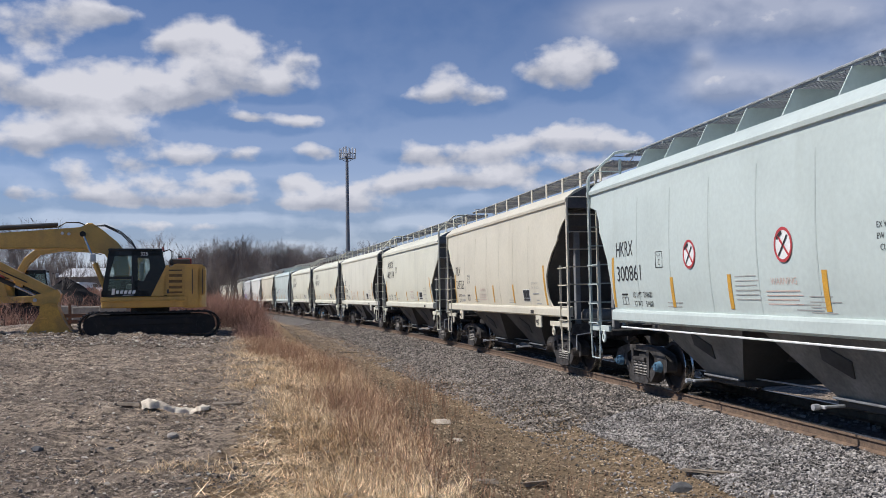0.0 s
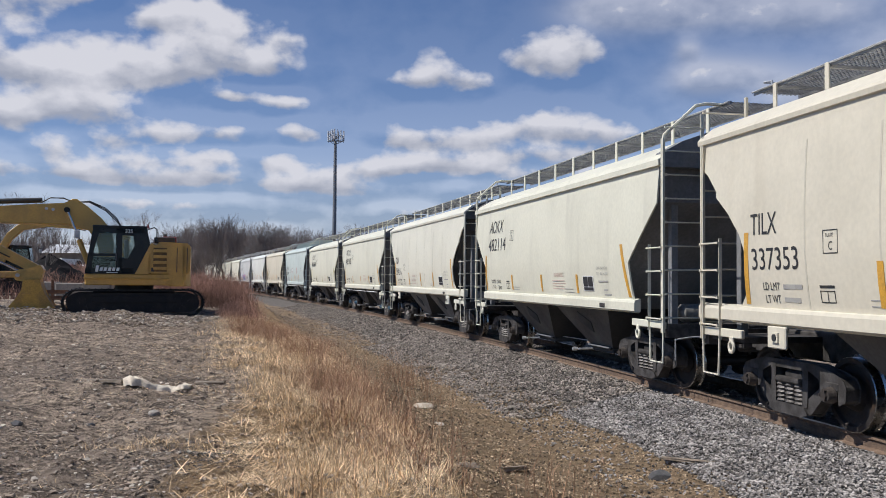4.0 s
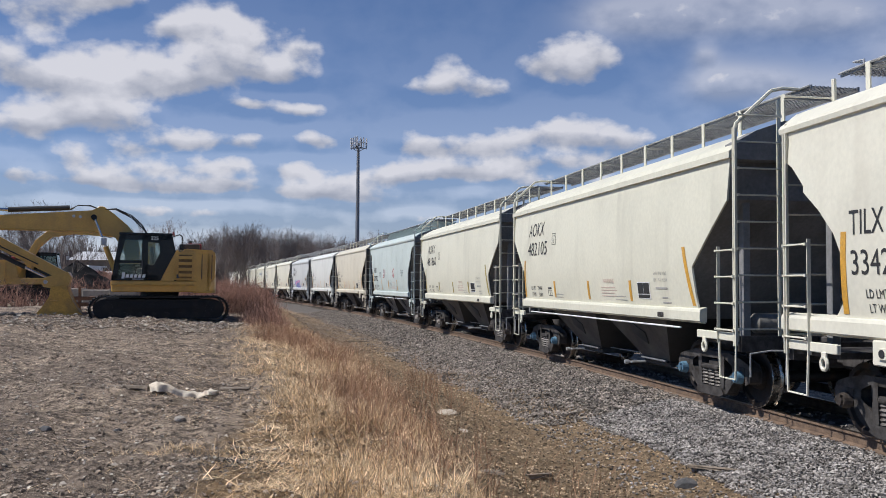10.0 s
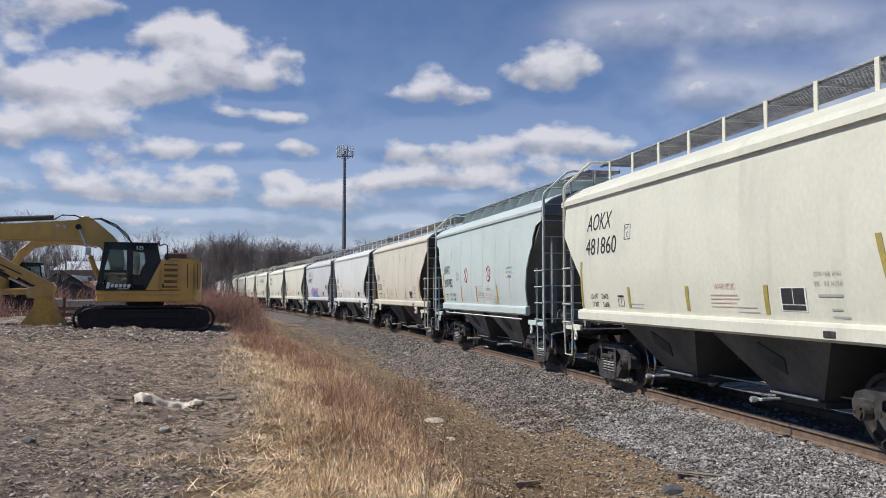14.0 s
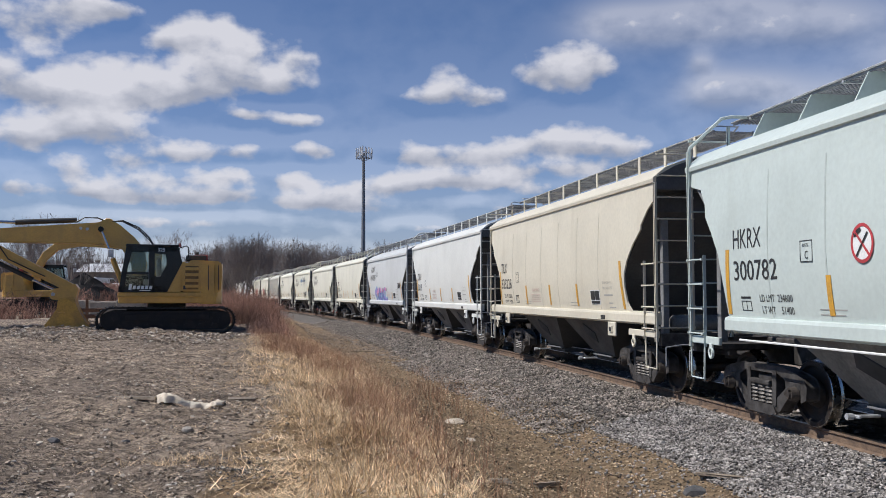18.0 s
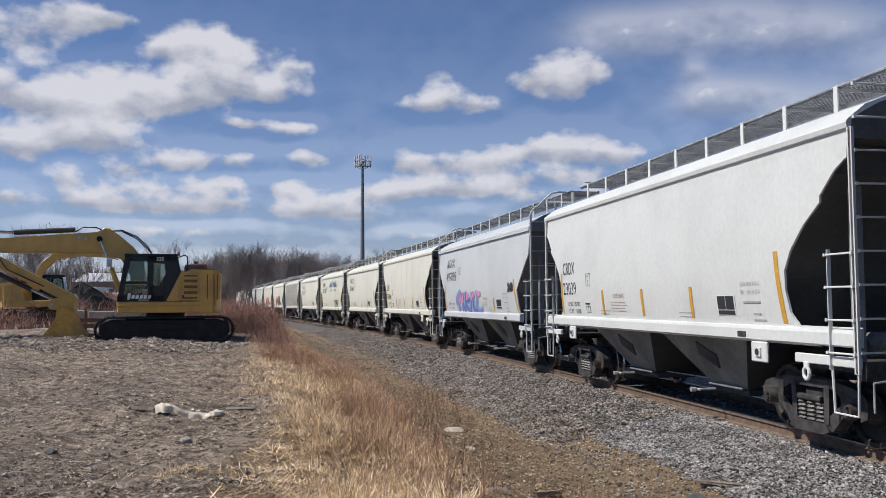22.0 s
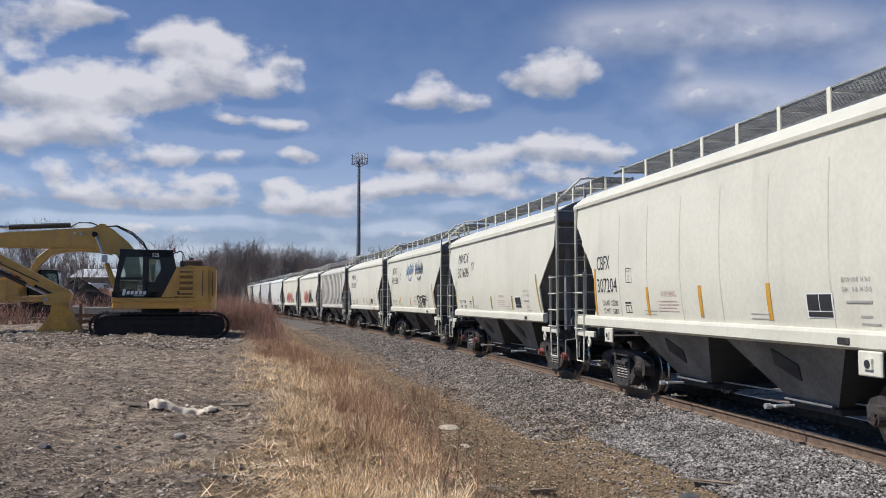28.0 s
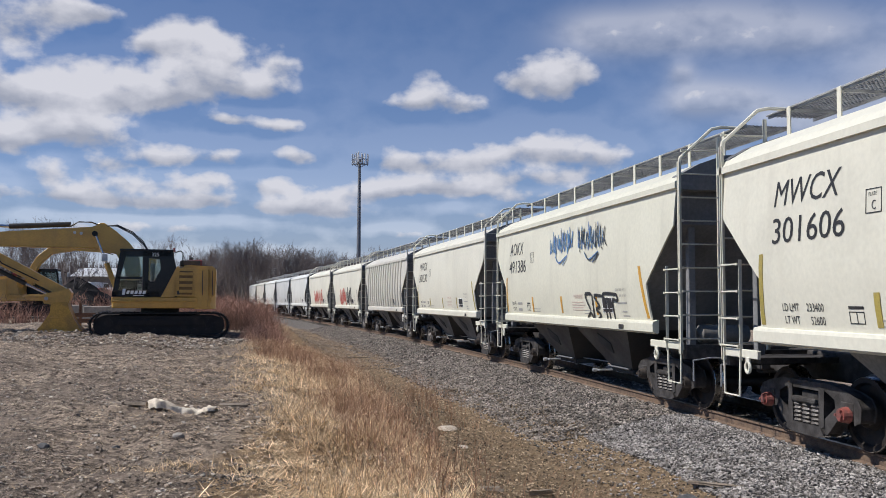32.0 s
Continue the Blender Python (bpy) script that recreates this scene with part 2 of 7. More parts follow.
def prism(bm, outline, axis, lo, hi):
    """Extrudes a closed outline of (a, b) pairs along an axis from lo to hi."""
    def put(a, b, c):
        return {"x": (c, a, b), "y": (a, c, b), "z": (a, b, c)}[axis]
    v0 = [bm.verts.new(put(a, b, lo)) for a, b in outline]
    v1 = [bm.verts.new(put(a, b, hi)) for a, b in outline]
    n = len(outline)
    for i in range(n):
        bm.faces.new((v0[i], v0[(i + 1) % n], v1[(i + 1) % n], v1[i]))
    bm.faces.new(v0)
    bm.faces.new(v1[::-1])
    return bm


def sheet(bm, fn, inner, nu, nv):
    """A curved plate with thickness: fn(i, j) and inner(i, j) give its two faces on a grid."""
    A = [[bm.verts.new(fn(i / nu, j / nv)) for j in range(nv + 1)] for i in range(nu + 1)]
    B = [[bm.verts.new(inner(i / nu, j / nv)) for j in range(nv + 1)] for i in range(nu + 1)]
    for i in range(nu):
        for j in range(nv):
            bm.faces.new((A[i][j], A[i + 1][j], A[i + 1][j + 1], A[i][j + 1]))
            bm.faces.new((B[i][j], B[i][j + 1], B[i + 1][j + 1], B[i + 1][j]))
    for i in range(nu):
        bm.faces.new((A[i][0], B[i][0], B[i + 1][0], A[i + 1][0]))
        bm.faces.new((A[i][nv], A[i + 1][nv], B[i + 1][nv], B[i][nv]))
    for j in range(nv):
        bm.faces.new((A[0][j], A[0][j + 1], B[0][j + 1], B[0][j]))
        bm.faces.new((A[nu][j], B[nu][j], B[nu][j + 1], A[nu][j + 1]))
    return bm


# ---- the track's line: arc length s, ahead of the camera; u is measured to the left of its centre ----
S_LINE = np.arange(-260.0, 620.0, 1.0)
bend = np.interp(S_LINE, [-12, 0, 45, 110, 220, 420], [0.0, 0.00330, 0.00182, -0.00019, 0.00032, 0.0])
turn_sum = np.cumsum(bend)
i_zero = 260
HEAD = 0.14837 + turn_sum - turn_sum[i_zero]
lx, ly = np.cumsum(-np.sin(HEAD)), np.cumsum(np.cos(HEAD))
LINE_X, LINE_Y = lx - lx[i_zero] + 7.69361, ly - ly[i_zero]


def on_track(s, u=0.0):
    h = float(np.interp(s, S_LINE, HEAD))
    return float(np.interp(s, S_LINE, LINE_X)) - u * math.cos(h), float(np.interp(s, S_LINE, LINE_Y)) - u * math.sin(h), h


def track_uv(x, y):
    """For arrays of places: arc length along the track and the distance to its left."""
    s = np.interp(y, LINE_Y, S_LINE)
    for _ in range(3):
        tx, ty, th = np.interp(s, S_LINE, LINE_X), np.interp(s, S_LINE, LINE_Y), np.interp(s, S_LINE, HEAD)
        s = s - (x - tx) * np.sin(th) + (y - ty) * np.cos(th)
    tx, ty, th = np.interp(s, S_LINE, LINE_X), np.interp(s, S_LINE, LINE_Y), np.interp(s, S_LINE, HEAD)
    return s, -(x - tx) * np.cos(th) - (y - ty) * np.sin(th)


rng = np.random.default_rng(7)
waves = [(rng.uniform(0.05, 0.25), rng.uniform(0, 6.3), rng.uniform(0, 6.3)) for _ in range(6)] + [(rng.uniform(0.5, 1.6), rng.uniform(0, 6.3), rng.uniform(0, 6.3)) for _ in range(8)] + [
    (rng.uniform(3, 8), rng.uniform(0, 6.3), rng.uniform(0, 6.3)) for _ in range(8)]


def rough_ground(x, y):
    r = 0
    for f, a, ph in waves:
        amp = 0.06 if f < 0.3 else (0.022 if f < 2 else 0.009)
        r = r + amp * np.sin(f * (x * math.cos(a) + y * math.sin(a)) * 2 + ph + 1.3 * np.sin(f * 0.7 * (x * math.sin(a) - y * math.cos(a)) + a))
    ruts = 0.5 + 0.5 * np.sin(0.55 * x + 1.7 * np.sin(0.31 * y))
    r = r + 0.016 * ruts * np.sin(8.3 * y + 1.1 * x + 1.5 * np.sin(1.3 * x) + np.sin(2.1 * y)) + 0.010 * np.sin(13.7 * y - 2.3 * x + 2 * np.sin(2.2 * x))
    # crawler ruts pressed across the yard, broken into lumps
    band = np.clip(np.sin(0.42 * y + 0.8 * np.sin(0.13 * x + 1.0)) + 0.25, 0, 1)
    lugs = np.sin(5.2 * y + 0.5 * x + 1.1 * np.sin(0.9 * x) + 0.8 * np.sin(2.3 * y))
    r = r + 0.034 * band * np.where(lugs > 0, np.abs(lugs) ** 0.6, -np.abs(lugs) ** 1.6)
    r = r + 0.007 * np.sin(21 * x + 2.2 * np.sin(9 * y)) * np.sin(17 * y + 2.0 * np.sin(7 * x)) + 0.006 * np.sin(33 * x - 11 * y + 2 * np.sin(13 * y))
    return r


def height(x, y):
    """Level of the ground: ballast bed, ditch, bank and yard to the track's left."""
    x, y = np.asarray(x, float), np.asarray(y, float)
    s, u = track_uv(x, y)
    base = np.interp(u, [-60, -7, -4.2, -1.5, -1.3, 1.3, 1.55, 3.3, 4.3, 5.2, 6.6, 8.0, 14.0, 60.0],
                     [-0.5, -0.6, -0.7, -0.24, -0.20, -0.20, -0.24, -0.60, -0.62, -0.40, 0.16, 0.32, 0.40, 0.40])
    rise = np.clip((y - 12) / 16, 0, 1) * 0.22 * np.clip((u - 6.0) / 2.5, 0, 1)
    rise = rise + 1.3 * np.clip((y - 56) / 40, 0, 1) * np.clip((170 - y) / 25, 0, 1) * np.clip((u - 9) / 4, 0, 1)
    bumps = rough_ground(x, y) * np.interp(u, [-8, -3, 1.5, 3.2, 6, 60], [1, 0.2, 0.1, 0.5, 1, 1])
    return base + rise + bumps


def ground_z(x, y):
    return float(height(np.array([x]), np.array([y]))[0])


# ---- ground ----
def ground_material():
    m, n, l, p = nodes_of("yard_earth_and_gravel")
    pos = n.new("ShaderNodeNewGeometry").outputs["Position"]
    at = n.new("ShaderNodeAttribute")
    at.attribute_name = "zone"
    sep = n.new("ShaderNodeSeparateColor")
    l.new(at.outputs["Color"], sep.inputs[0])
    big, mid, fine = noise_of(n, l, pos, 0.5, 5), noise_of(n, l, pos, 3.0, 6, 0.6), noise_of(n, l, pos, 22, 6, 0.7)
    yard = mixed(n, l, ramp_of(n, l, big, 0.4, 0.62), (0.345, 0.27, 0.205), (0.215, 0.17, 0.135))
    yard = mixed(n, l, ramp_of(n, l, mid, 0.5, 0.75), yard, (0.42, 0.33, 0.25))
    yard = mixed(n, l, ramp_of(n, l, fine, 0.54, 0.70), yard, (0.13, 0.102, 0.08))
    crumb = noise_of(n, l, pos, 1.0, 5, 0.6, (6.0, 10.0, 8.0))
    yard = mixed(n, l, ramp_of(n, l, crumb, 0.53, 0.60), yard, (0.125, 0.098, 0.077))
    yard = mixed(n, l, ramp_of(n, l, crumb, 0.42, 0.36), yard, (0.50, 0.40, 0.30))
    rut = noise_of(n, l, pos, 1.0, 6, 0.65, (0.7, 5.5, 3.0))
    yard = mixed(n, l, ramp_of(n, l, rut, 0.52, 0.64), yard, (0.13, 0.102, 0.08))
    yard = mixed(n, l, ramp_of(n, l, noise_of(n, l, pos, 60, 4, 0.7), 0.60, 0.70), yard, (0.50, 0.42, 0.33))
    cell = n.new("ShaderNodeTexVoronoi")
    cell.inputs["Scale"].default_value = 34
    l.new(pos, cell.inputs["Vector"])
    grit = n.new("ShaderNodeSeparateColor")
    l.new(cell.outputs["Color"], grit.inputs[0])
    shade = n.new("ShaderNodeMapRange")
    shade.inputs["To Min"].default_value, shade.inputs["To Max"].default_value = 0.35, 1.6
    l.new(grit.outputs[0], shade.inputs["Value"])
    lump = n.new("ShaderNodeHueSaturation")
    l.new(shade.outputs[0], lump.inputs["Value"])
    l.new(yard, lump.inputs["Color"])
    yard = mixed(n, l, ramp_of(n, l, noise_of(n, l, pos, 1.7, 5, 0.6), 0.35, 0.6), yard, lump.outputs[0])
    straw = mixed(n, l, ramp_of(n, l, noise_of(n, l, pos, 9, 6, 0.7), 0.35, 0.7), (0.38, 0.26, 0.15), (0.12, 0.082, 0.05))
    ballast = mixed(n, l, ramp_of(n, l, noise_of(n, l, pos, 16, 6, 0.7), 0.35, 0.65), (0.20, 0.18, 0.165), (0.065, 0.058, 0.052))
    dirt = mixed(n, l, ramp_of(n, l, noise_of(n, l, pos, 12, 6, 0.7), 0.35, 0.7), (0.33, 0.235, 0.145), (0.10, 0.072, 0.048))
    edge = n.new("ShaderNodeMath")
    edge.operation = "ADD"
    l.new(sep.outputs[0], edge.inputs[0])
    j = n.new("ShaderNodeMath")
    j.operation = "MULTIPLY_ADD"
    j.inputs[1].default_value, j.inputs[2].default_value = 0.7, -0.35
    l.new(mid, j.inputs[0])
    l.new(j.outputs[0], edge.inputs[1])
    col = mixed(n, l, ramp_of(n, l, edge.outputs[0], 0.35, 0.65), yard, straw)
    edge2 = n.new("ShaderNodeMath")
    edge2.operation = "ADD"
    l.new(sep.outputs[1], edge2.inputs[0])
    l.new(j.outputs[0], edge2.inputs[1])
    col = mixed(n, l, ramp_of(n, l, edge2.outputs[0], 0.3, 0.6), col, dirt)
    edge3 = n.new("ShaderNodeMath")
    edge3.operation = "ADD"
    l.new(sep.outputs[2], edge3.inputs[0])
    l.new(j.outputs[0], edge3.inputs[1])
    col = mixed(n, l, ramp_of(n, l, edge3.outputs[0], 0.4, 0.6), col, ballast)
    l.new(col, p.inputs["Base Color"])
    p.inputs["Roughness"].default_value = 0.95
    p.inputs["Specular IOR Level"].default_value = 0.2
    b = n.new("ShaderNodeBump")
    b.inputs["Strength"].default_value, b.inputs["Distance"].default_value = 1.0, 0.07
    l.new(noise_of(n, l, pos, 14, 8, 0.75), b.inputs["Height"])
    l.new(b.outputs["Normal"], p.inputs["Normal"])
    return m


def spaced(lo, hi, fine_lo, fine_hi, step, grow):
    v = list(np.arange(fine_lo, fine_hi + step / 2, step))
    d = step
    while v[-1] < hi:
        d *= grow
        v.append(v[-1] + d)
    d = step
    while v[0] > lo:
        d *= grow
        v.insert(0, v[0] - d)
    return np.array(v)


def grid_mesh(name, X, Y, Z, material):
    nx, ny = X.shape
    verts = np.stack([X, Y, Z], -1).reshape(-1, 3)
    idx = np.arange(nx * ny).reshape(nx, ny)
    faces = np.stack([idx[:-1, :-1], idx[1:, :-1], idx[1:, 1:], idx[:-1, 1:]], -1).reshape(-1, 4)
    me = bpy.data.meshes.new(name)
    me.from_pydata(verts.tolist(), [], faces.tolist())
    me.materials.append(material)
    me.shade_smooth()
    return me


gx = spaced(-1800, 1800, -13, 7, 0.06, 1.06)
near_rows = 5 * 1.008 ** np.arange(270)
gy = np.concatenate([spaced(-1200, 4.9, -2, 5, 0.5, 1.15)[:-1], near_rows[:-1], spaced(near_rows[-1], 2200, near_rows[-1], near_rows[-1] + 1, 0.4, 1.055)])
GX, GY = np.meshgrid(gx, gy, indexing="ij")
GZ = height(GX, GY)
ground = new("ground", grid_mesh("ground", GX, GY, GZ, ground_material()))
tagged(ground, "bare trampled earth yard with a gravel track bed", "ground", kind="structure")
_, GU = track_uv(GX, GY)
straw_zone = np.interp(GU - 0.7 * np.clip((11 - GY) / 3, 0, 1), [5.6, 6.2, 7.4, 8.2], [0, 0.9, 0.9, 0.0]) * np.clip((70 - GY) / 10, 0, 1)
dirt_zone = np.interp(GU, [1.7, 2.2, 5.9, 6.5], [0, 1, 1, 0])
wide = np.clip((GY - 15) / 12, 0, 1)
ballast_zone = np.clip((2.9 + 0.5 * wide - np.abs(GU)) / 0.8, 0, 1)
far_zone = np.clip((GY - 60) / 30, 0, 1) * (GU > 6)
col = ground.data.color_attributes.new("zone", "FLOAT_COLOR", "POINT")
col.data.foreach_set("color", np.stack([np.clip(straw_zone + 0.8 * far_zone, 0, 1), dirt_zone, ballast_zone, np.ones_like(GU)], -1).reshape(-1))


# ---- rails and ties ----
def swept(name, profile, u0, s_list, material):
    """A profile of (u, z) pairs swept along the track."""
    verts, faces = [], []
    k = len(profile)
    for s in s_list:
        x, y, h = on_track(s, u0)
        for du, z in profile:
            verts.append((x - du * math.cos(h), y - du * math.sin(h), z))
    for i in range(len(s_list) - 1):
        for j in range(k):
            a, b = i * k + j, i * k + (j + 1) % k
            faces.append((a, b, b + k, a + k))
    me = bpy.data.meshes.new(name)
    me.from_pydata(verts, [], faces)
    me.materials.append(material)
    return me


RAIL = [(-0.035, 0.0), (-0.037, -0.03), (-0.012, -0.045), (-0.010, -0.135), (-0.07, -0.155), (-0.07, -0.168), (0.07, -0.168), (0.07, -0.155), (0.010, -0.135), (0.012, -0.045),
        (0.037, -0.03), (0.035, 0.0)]
s_list = list(np.arange(-60, 80, 1.0)) + list(np.arange(80, 600, 4.0))
for u0 in (0.753, -0.753):
    rail = new("rail", swept("rail", RAIL, u0, s_list, M_RUST))
    tagged(rail, "rusty brown steel rail spiked to wooden ties", "rail", kind="structure")
    part("rail_head", swept("rail_head", [(-0.03, 0.001), (0.03, 0.001), (0.03, 0.004), (-0.03, 0.004)], u0, s_list, M_RAILTOP), M_RAILTOP, rail, "shiny worn running surface")
tie_mesh = []
for v in range(4):
    bm = boxed(-1.3, 1.3, -0.115, 0.115, -0.36, -0.185, 0.012)
    for vert in bm.verts:
        vert.co += Vector((random.uniform(-0.05, 0.05), random.uniform(-0.012, 0.012), random.uniform(-0.008, 0.004)))
    tie_mesh.append(mesh_of(bm, "tie", M_TIE))
plate_mesh = mesh_of(boxed(-0.13, 0.13, -0.08, 0.08, -0.192, -0.170, 0.004), "tie_plate", M_TIE)
anchor_mesh = mesh_of(boxed(-0.05, 0.05, -0.015, 0.015, -0.18, -0.13, 0.006), "rail_anchor", M_TRUCK)
tie_count = 0
for s in np.arange(3.0, 150.0, 0.53):
    x, y, h = on_track(s + random.uniform(-0.03, 0.03))
    ob = new("tie", tie_mesh[tie_count % 4])
    ob.matrix_basis = pose(x, y, random.uniform(-0.012, 0.004), 0, 0, math.degrees(h) + random.uniform(-1.2, 1.2))
    tagged(ob, "weathered grey-brown wooden railway tie sunk in gravel", "railway tie", "ties under the rails")
    tie_count += 1
    if s < 45:
        part("tie_plate", plate_mesh, None, ob, "dull brown steel tie plate", (-0.753, 0, 0))
        if tie_count % 6 == 0:
            part("rail_anchor", anchor_mesh, None, ob, "dark clip on the rail", (-0.80, 0.13, 0))


# ---- covered hopper cars ----
# local frame: y along the track, -x the side that faces the yard, z = 0 at the rail head
def side_w(z):
    return float(np.interp(z, [1.28, 1.5, 1.8, 2.2, 2.7, 3.2, 3.72], [1.47, 1.51, 1.555, 1.585, 1.585, 1.565, 1.53]))


CUT = {  # half length of the side sheet by height
    "angular": ([1.25, 1.5, 2.13, 3.07, 3.08, 3.75], [4.86, 4.76, 4.68, 5.74, 5.76, 5.80]),
    "round": ([1.25, 1.5, 1.65, 1.95, 2.2, 2.45, 2.75, 3.0, 3.08, 3.35, 3.46, 3.47, 3.75], [5.2, 4.85, 4.70, 4.64, 4.66, 4.80, 5.10, 5.44, 5.44, 5.72, 5.92, 5.95, 5.95]),
    "stepped": ([1.25, 1.5, 1.9, 2.4, 2.75, 3.0, 3.2, 3.45, 3.55, 3.75], [4.50, 4.56, 4.60, 4.72, 4.95, 5.15, 5.18, 5.35, 5.74, 5.78]),
}


def half_len(kind, z):
    return float(np.interp(z, *CUT[kind]))


EAVE = {"angular": 0.0, "round": 0.10, "stepped": 0.08}


def side_sheet(kind, sign):
    zs = sorted({3.74 + EAVE[kind], 1.25, 1.4, 1.7, 2.0, 2.3, 2.6, 2.9, 3.3, 3.6, 3.74, *CUT[kind][0]})
    nu = 48

    def at(i, j, off):
        z = zs[round(j * (len(zs) - 1))]
        return sign * (side_w(z) - off), (2 * i - 1) * half_len(kind, z), z
    bm = sheet(bmesh.new(), lambda i, j: at(i, j, 0), lambda i, j: at(i, j, 0.03), nu, len(zs) - 1)
    return bm


def roof_mesh(kind):
    lip = 0.10 if kind == "angular" else 0.06
    w0 = side_w(3.72)
    prof = [(w0 - 0.02, 3.70), (w0 + 0.055, 3.70), (w0 + 0.055, 3.70 + lip), (w0 + 0.03, 3.70 + lip + 0.01), (w0 - 0.03, 3.90), (1.15, 4.10), (0.7, 4.26), (0, 4.34)]
    if kind != "angular":
        prof = [(w0 - 0.03, 3.69), (w0 + 0.035, 3.71), (w0 + 0.045, 3.77), (w0 + 0.02, 3.81), (1.32, 3.99), (1.0, 4.15), (0.7, 4.23), (0, 4.28)]
        prof = [(a, b + EAVE[kind] * (1 if b < 4 else 0.6)) for a, b in prof]
    prof = prof + [(-a, b) for a, b in prof[-2::-1]]
    e = 5.86 if kind != "round" else 6.0
    bm = prism(bmesh.new(), prof, "y", -e, e)
    return bm


def sill_mesh(kind, sign):
    e = 4.9 if kind == "angular" else (6.0 if kind == "round" else 4.6)
    out = [(1.44, 1.27), (1.535, 1.27), (1.56, 1.29), (1.56, 1.43), (1.545, 1.47), (1.44, 1.50)]
    return prism(bmesh.new(), [(sign * a, b) for a, b in out], "y", -e, e)


SLOPE_FOOT = {"angular": 2.48, "round": 2.28, "stepped": 2.10}


def end_mesh(kind, sign, gable):
    """Upper end sheet and the sloping hopper sheet under it."""
    bm = bmesh.new()
    c = SLOPE_FOOT[kind]
    prism(bm, [(sign * 5.55, 3.72), (sign * 5.60, 3.72), (sign * 5.60, 5.60 - c), (sign * (1.28 + c), 1.28), (sign * (1.24 + c), 1.30), (sign * 5.55, 5.62 - c)], "x", -1.50, 1.50)
    # gable plate covers the roof's end; its dark grey holds the shade there
    prism(bm, [(-1.53, 3.68), (1.53, 3.68), (1.50, 3.92), (1.15, 4.11), (0.7, 4.27), (0, 4.35), (-0.7, 4.27), (-1.15, 4.11), (-1.50, 3.92)], "y", sign * 5.60, sign * gable)
    return bm


def bay_mesh(y0, slopes):
    """One hopper bay below the sill: four sides that slope in to the outlet."""
    bm = bmesh.new()
    top = [(-1.40, y0 - 1.62, 1.40), (1.40, y0 - 1.62, 1.40), (1.40, y0 + 1.62, 1.40), (-1.40, y0 + 1.62, 1.40)]
    bot = [(-0.80, y0 - 0.55, 0.42), (0.80, y0 - 0.55, 0.42), (0.80, y0 + 0.55, 0.42), (-0.80, y0 + 0.55, 0.42)]
    a, b = [bm.verts.new(v) for v in top], [bm.verts.new(v) for v in bot]
    for i in ((0, 2) if slopes else (1, 3)):
        bm.faces.new((a[i], a[(i + 1) % 4], b[(i + 1) % 4], b[i]))
    if slopes:
        bm.faces.new(b)
    bmesh.ops.recalc_face_normals(bm, faces=bm.faces)
    r = bmesh.ops.solidify(bm, geom=list(bm.faces), thickness=0.02)
    return bm


def gate_mesh(y0):
    bm = bmesh.new()
    box(bm, -0.80, 0.80, y0 - 0.58, y0 + 0.58, 0.32, 0.42, 0.015)
    box(bm, -0.86, -0.80, y0 - 0.55, y0 + 0.55, 0.40, 0.43, 0.005)
    return bm


def crank_mesh(y0):
    bm = bmesh.new()
    rod(bm, (-1.28, y0 + 0.30, 0.36), (-0.9, y0 + 0.30, 0.36), 0.02, None, 8)
    rod(bm, (-1.34, y0 + 0.30, 0.36), (-1.26, y0 + 0.30, 0.36), 0.04, None, 8)
    box(bm, -1.24, -1.20, y0 + 0.21, y0 + 0.39, 0.34, 0.38, 0.008)
    return bm


def grating_mesh(e):
    """Open steel walkway: long bearing bars, close cross bars and an angle along each edge."""
    bm = bmesh.new()
    for i in range(12):
        x = -0.50 + i * 0.74 / 11
        box(bm, x - 0.004, x + 0.004, -e, e, 4.70, 4.725)
    for k in range(int(2 * e / 0.075)):
        y = -e + 0.04 + k * 0.075
        box(bm, -0.5, 0.24, y - 0.006, y + 0.006, 4.705, 4.722)
    box(bm, -0.515, -0.49, -e, e, 4.675, 4.735)
    box(bm, 0.24, 0.27, -e, e, 4.665, 4.735)
    return bm


def hatch_mesh():
    """Low domed lid of the roof's loading trough, with a rim and two hinge straps."""
    bm = prism(bmesh.new(), [(-0.30, 4.26), (-0.34, 4.36), (-0.28, 4.42), (0.0, 4.47), (0.28, 4.42), (0.34, 4.36), (0.30, 4.26)], "y", -1.38, 1.38)
    for y in (-0.9, 0.9):
        box(bm, -0.38, 0.36, y - 0.03, y + 0.03, 4.44, 4.49, 0.01)
    return bm


def stile_mesh(x, y, z0, z1, wide=0.045):
    bm = bmesh.new()
    box(bm, x - wide / 2, x + wide / 2, y - 0.012, y + 0.012, z0, z1)
    box(bm, x - wide / 2, x - wide / 2 + 0.012, y - 0.03, y + 0.03, z0, z1)
    return bm


def rung_mesh(a, b):
    bm = rod(bmesh.new(), a, b, 0.0125, None, 6)
    for p in (a, b):
        q = Vector(p)
        box(bm, q.x - 0.018, q.x + 0.018, q.y - 0.018, q.y + 0.018, q.z - 0.018, q.z + 0.018)
    return bm


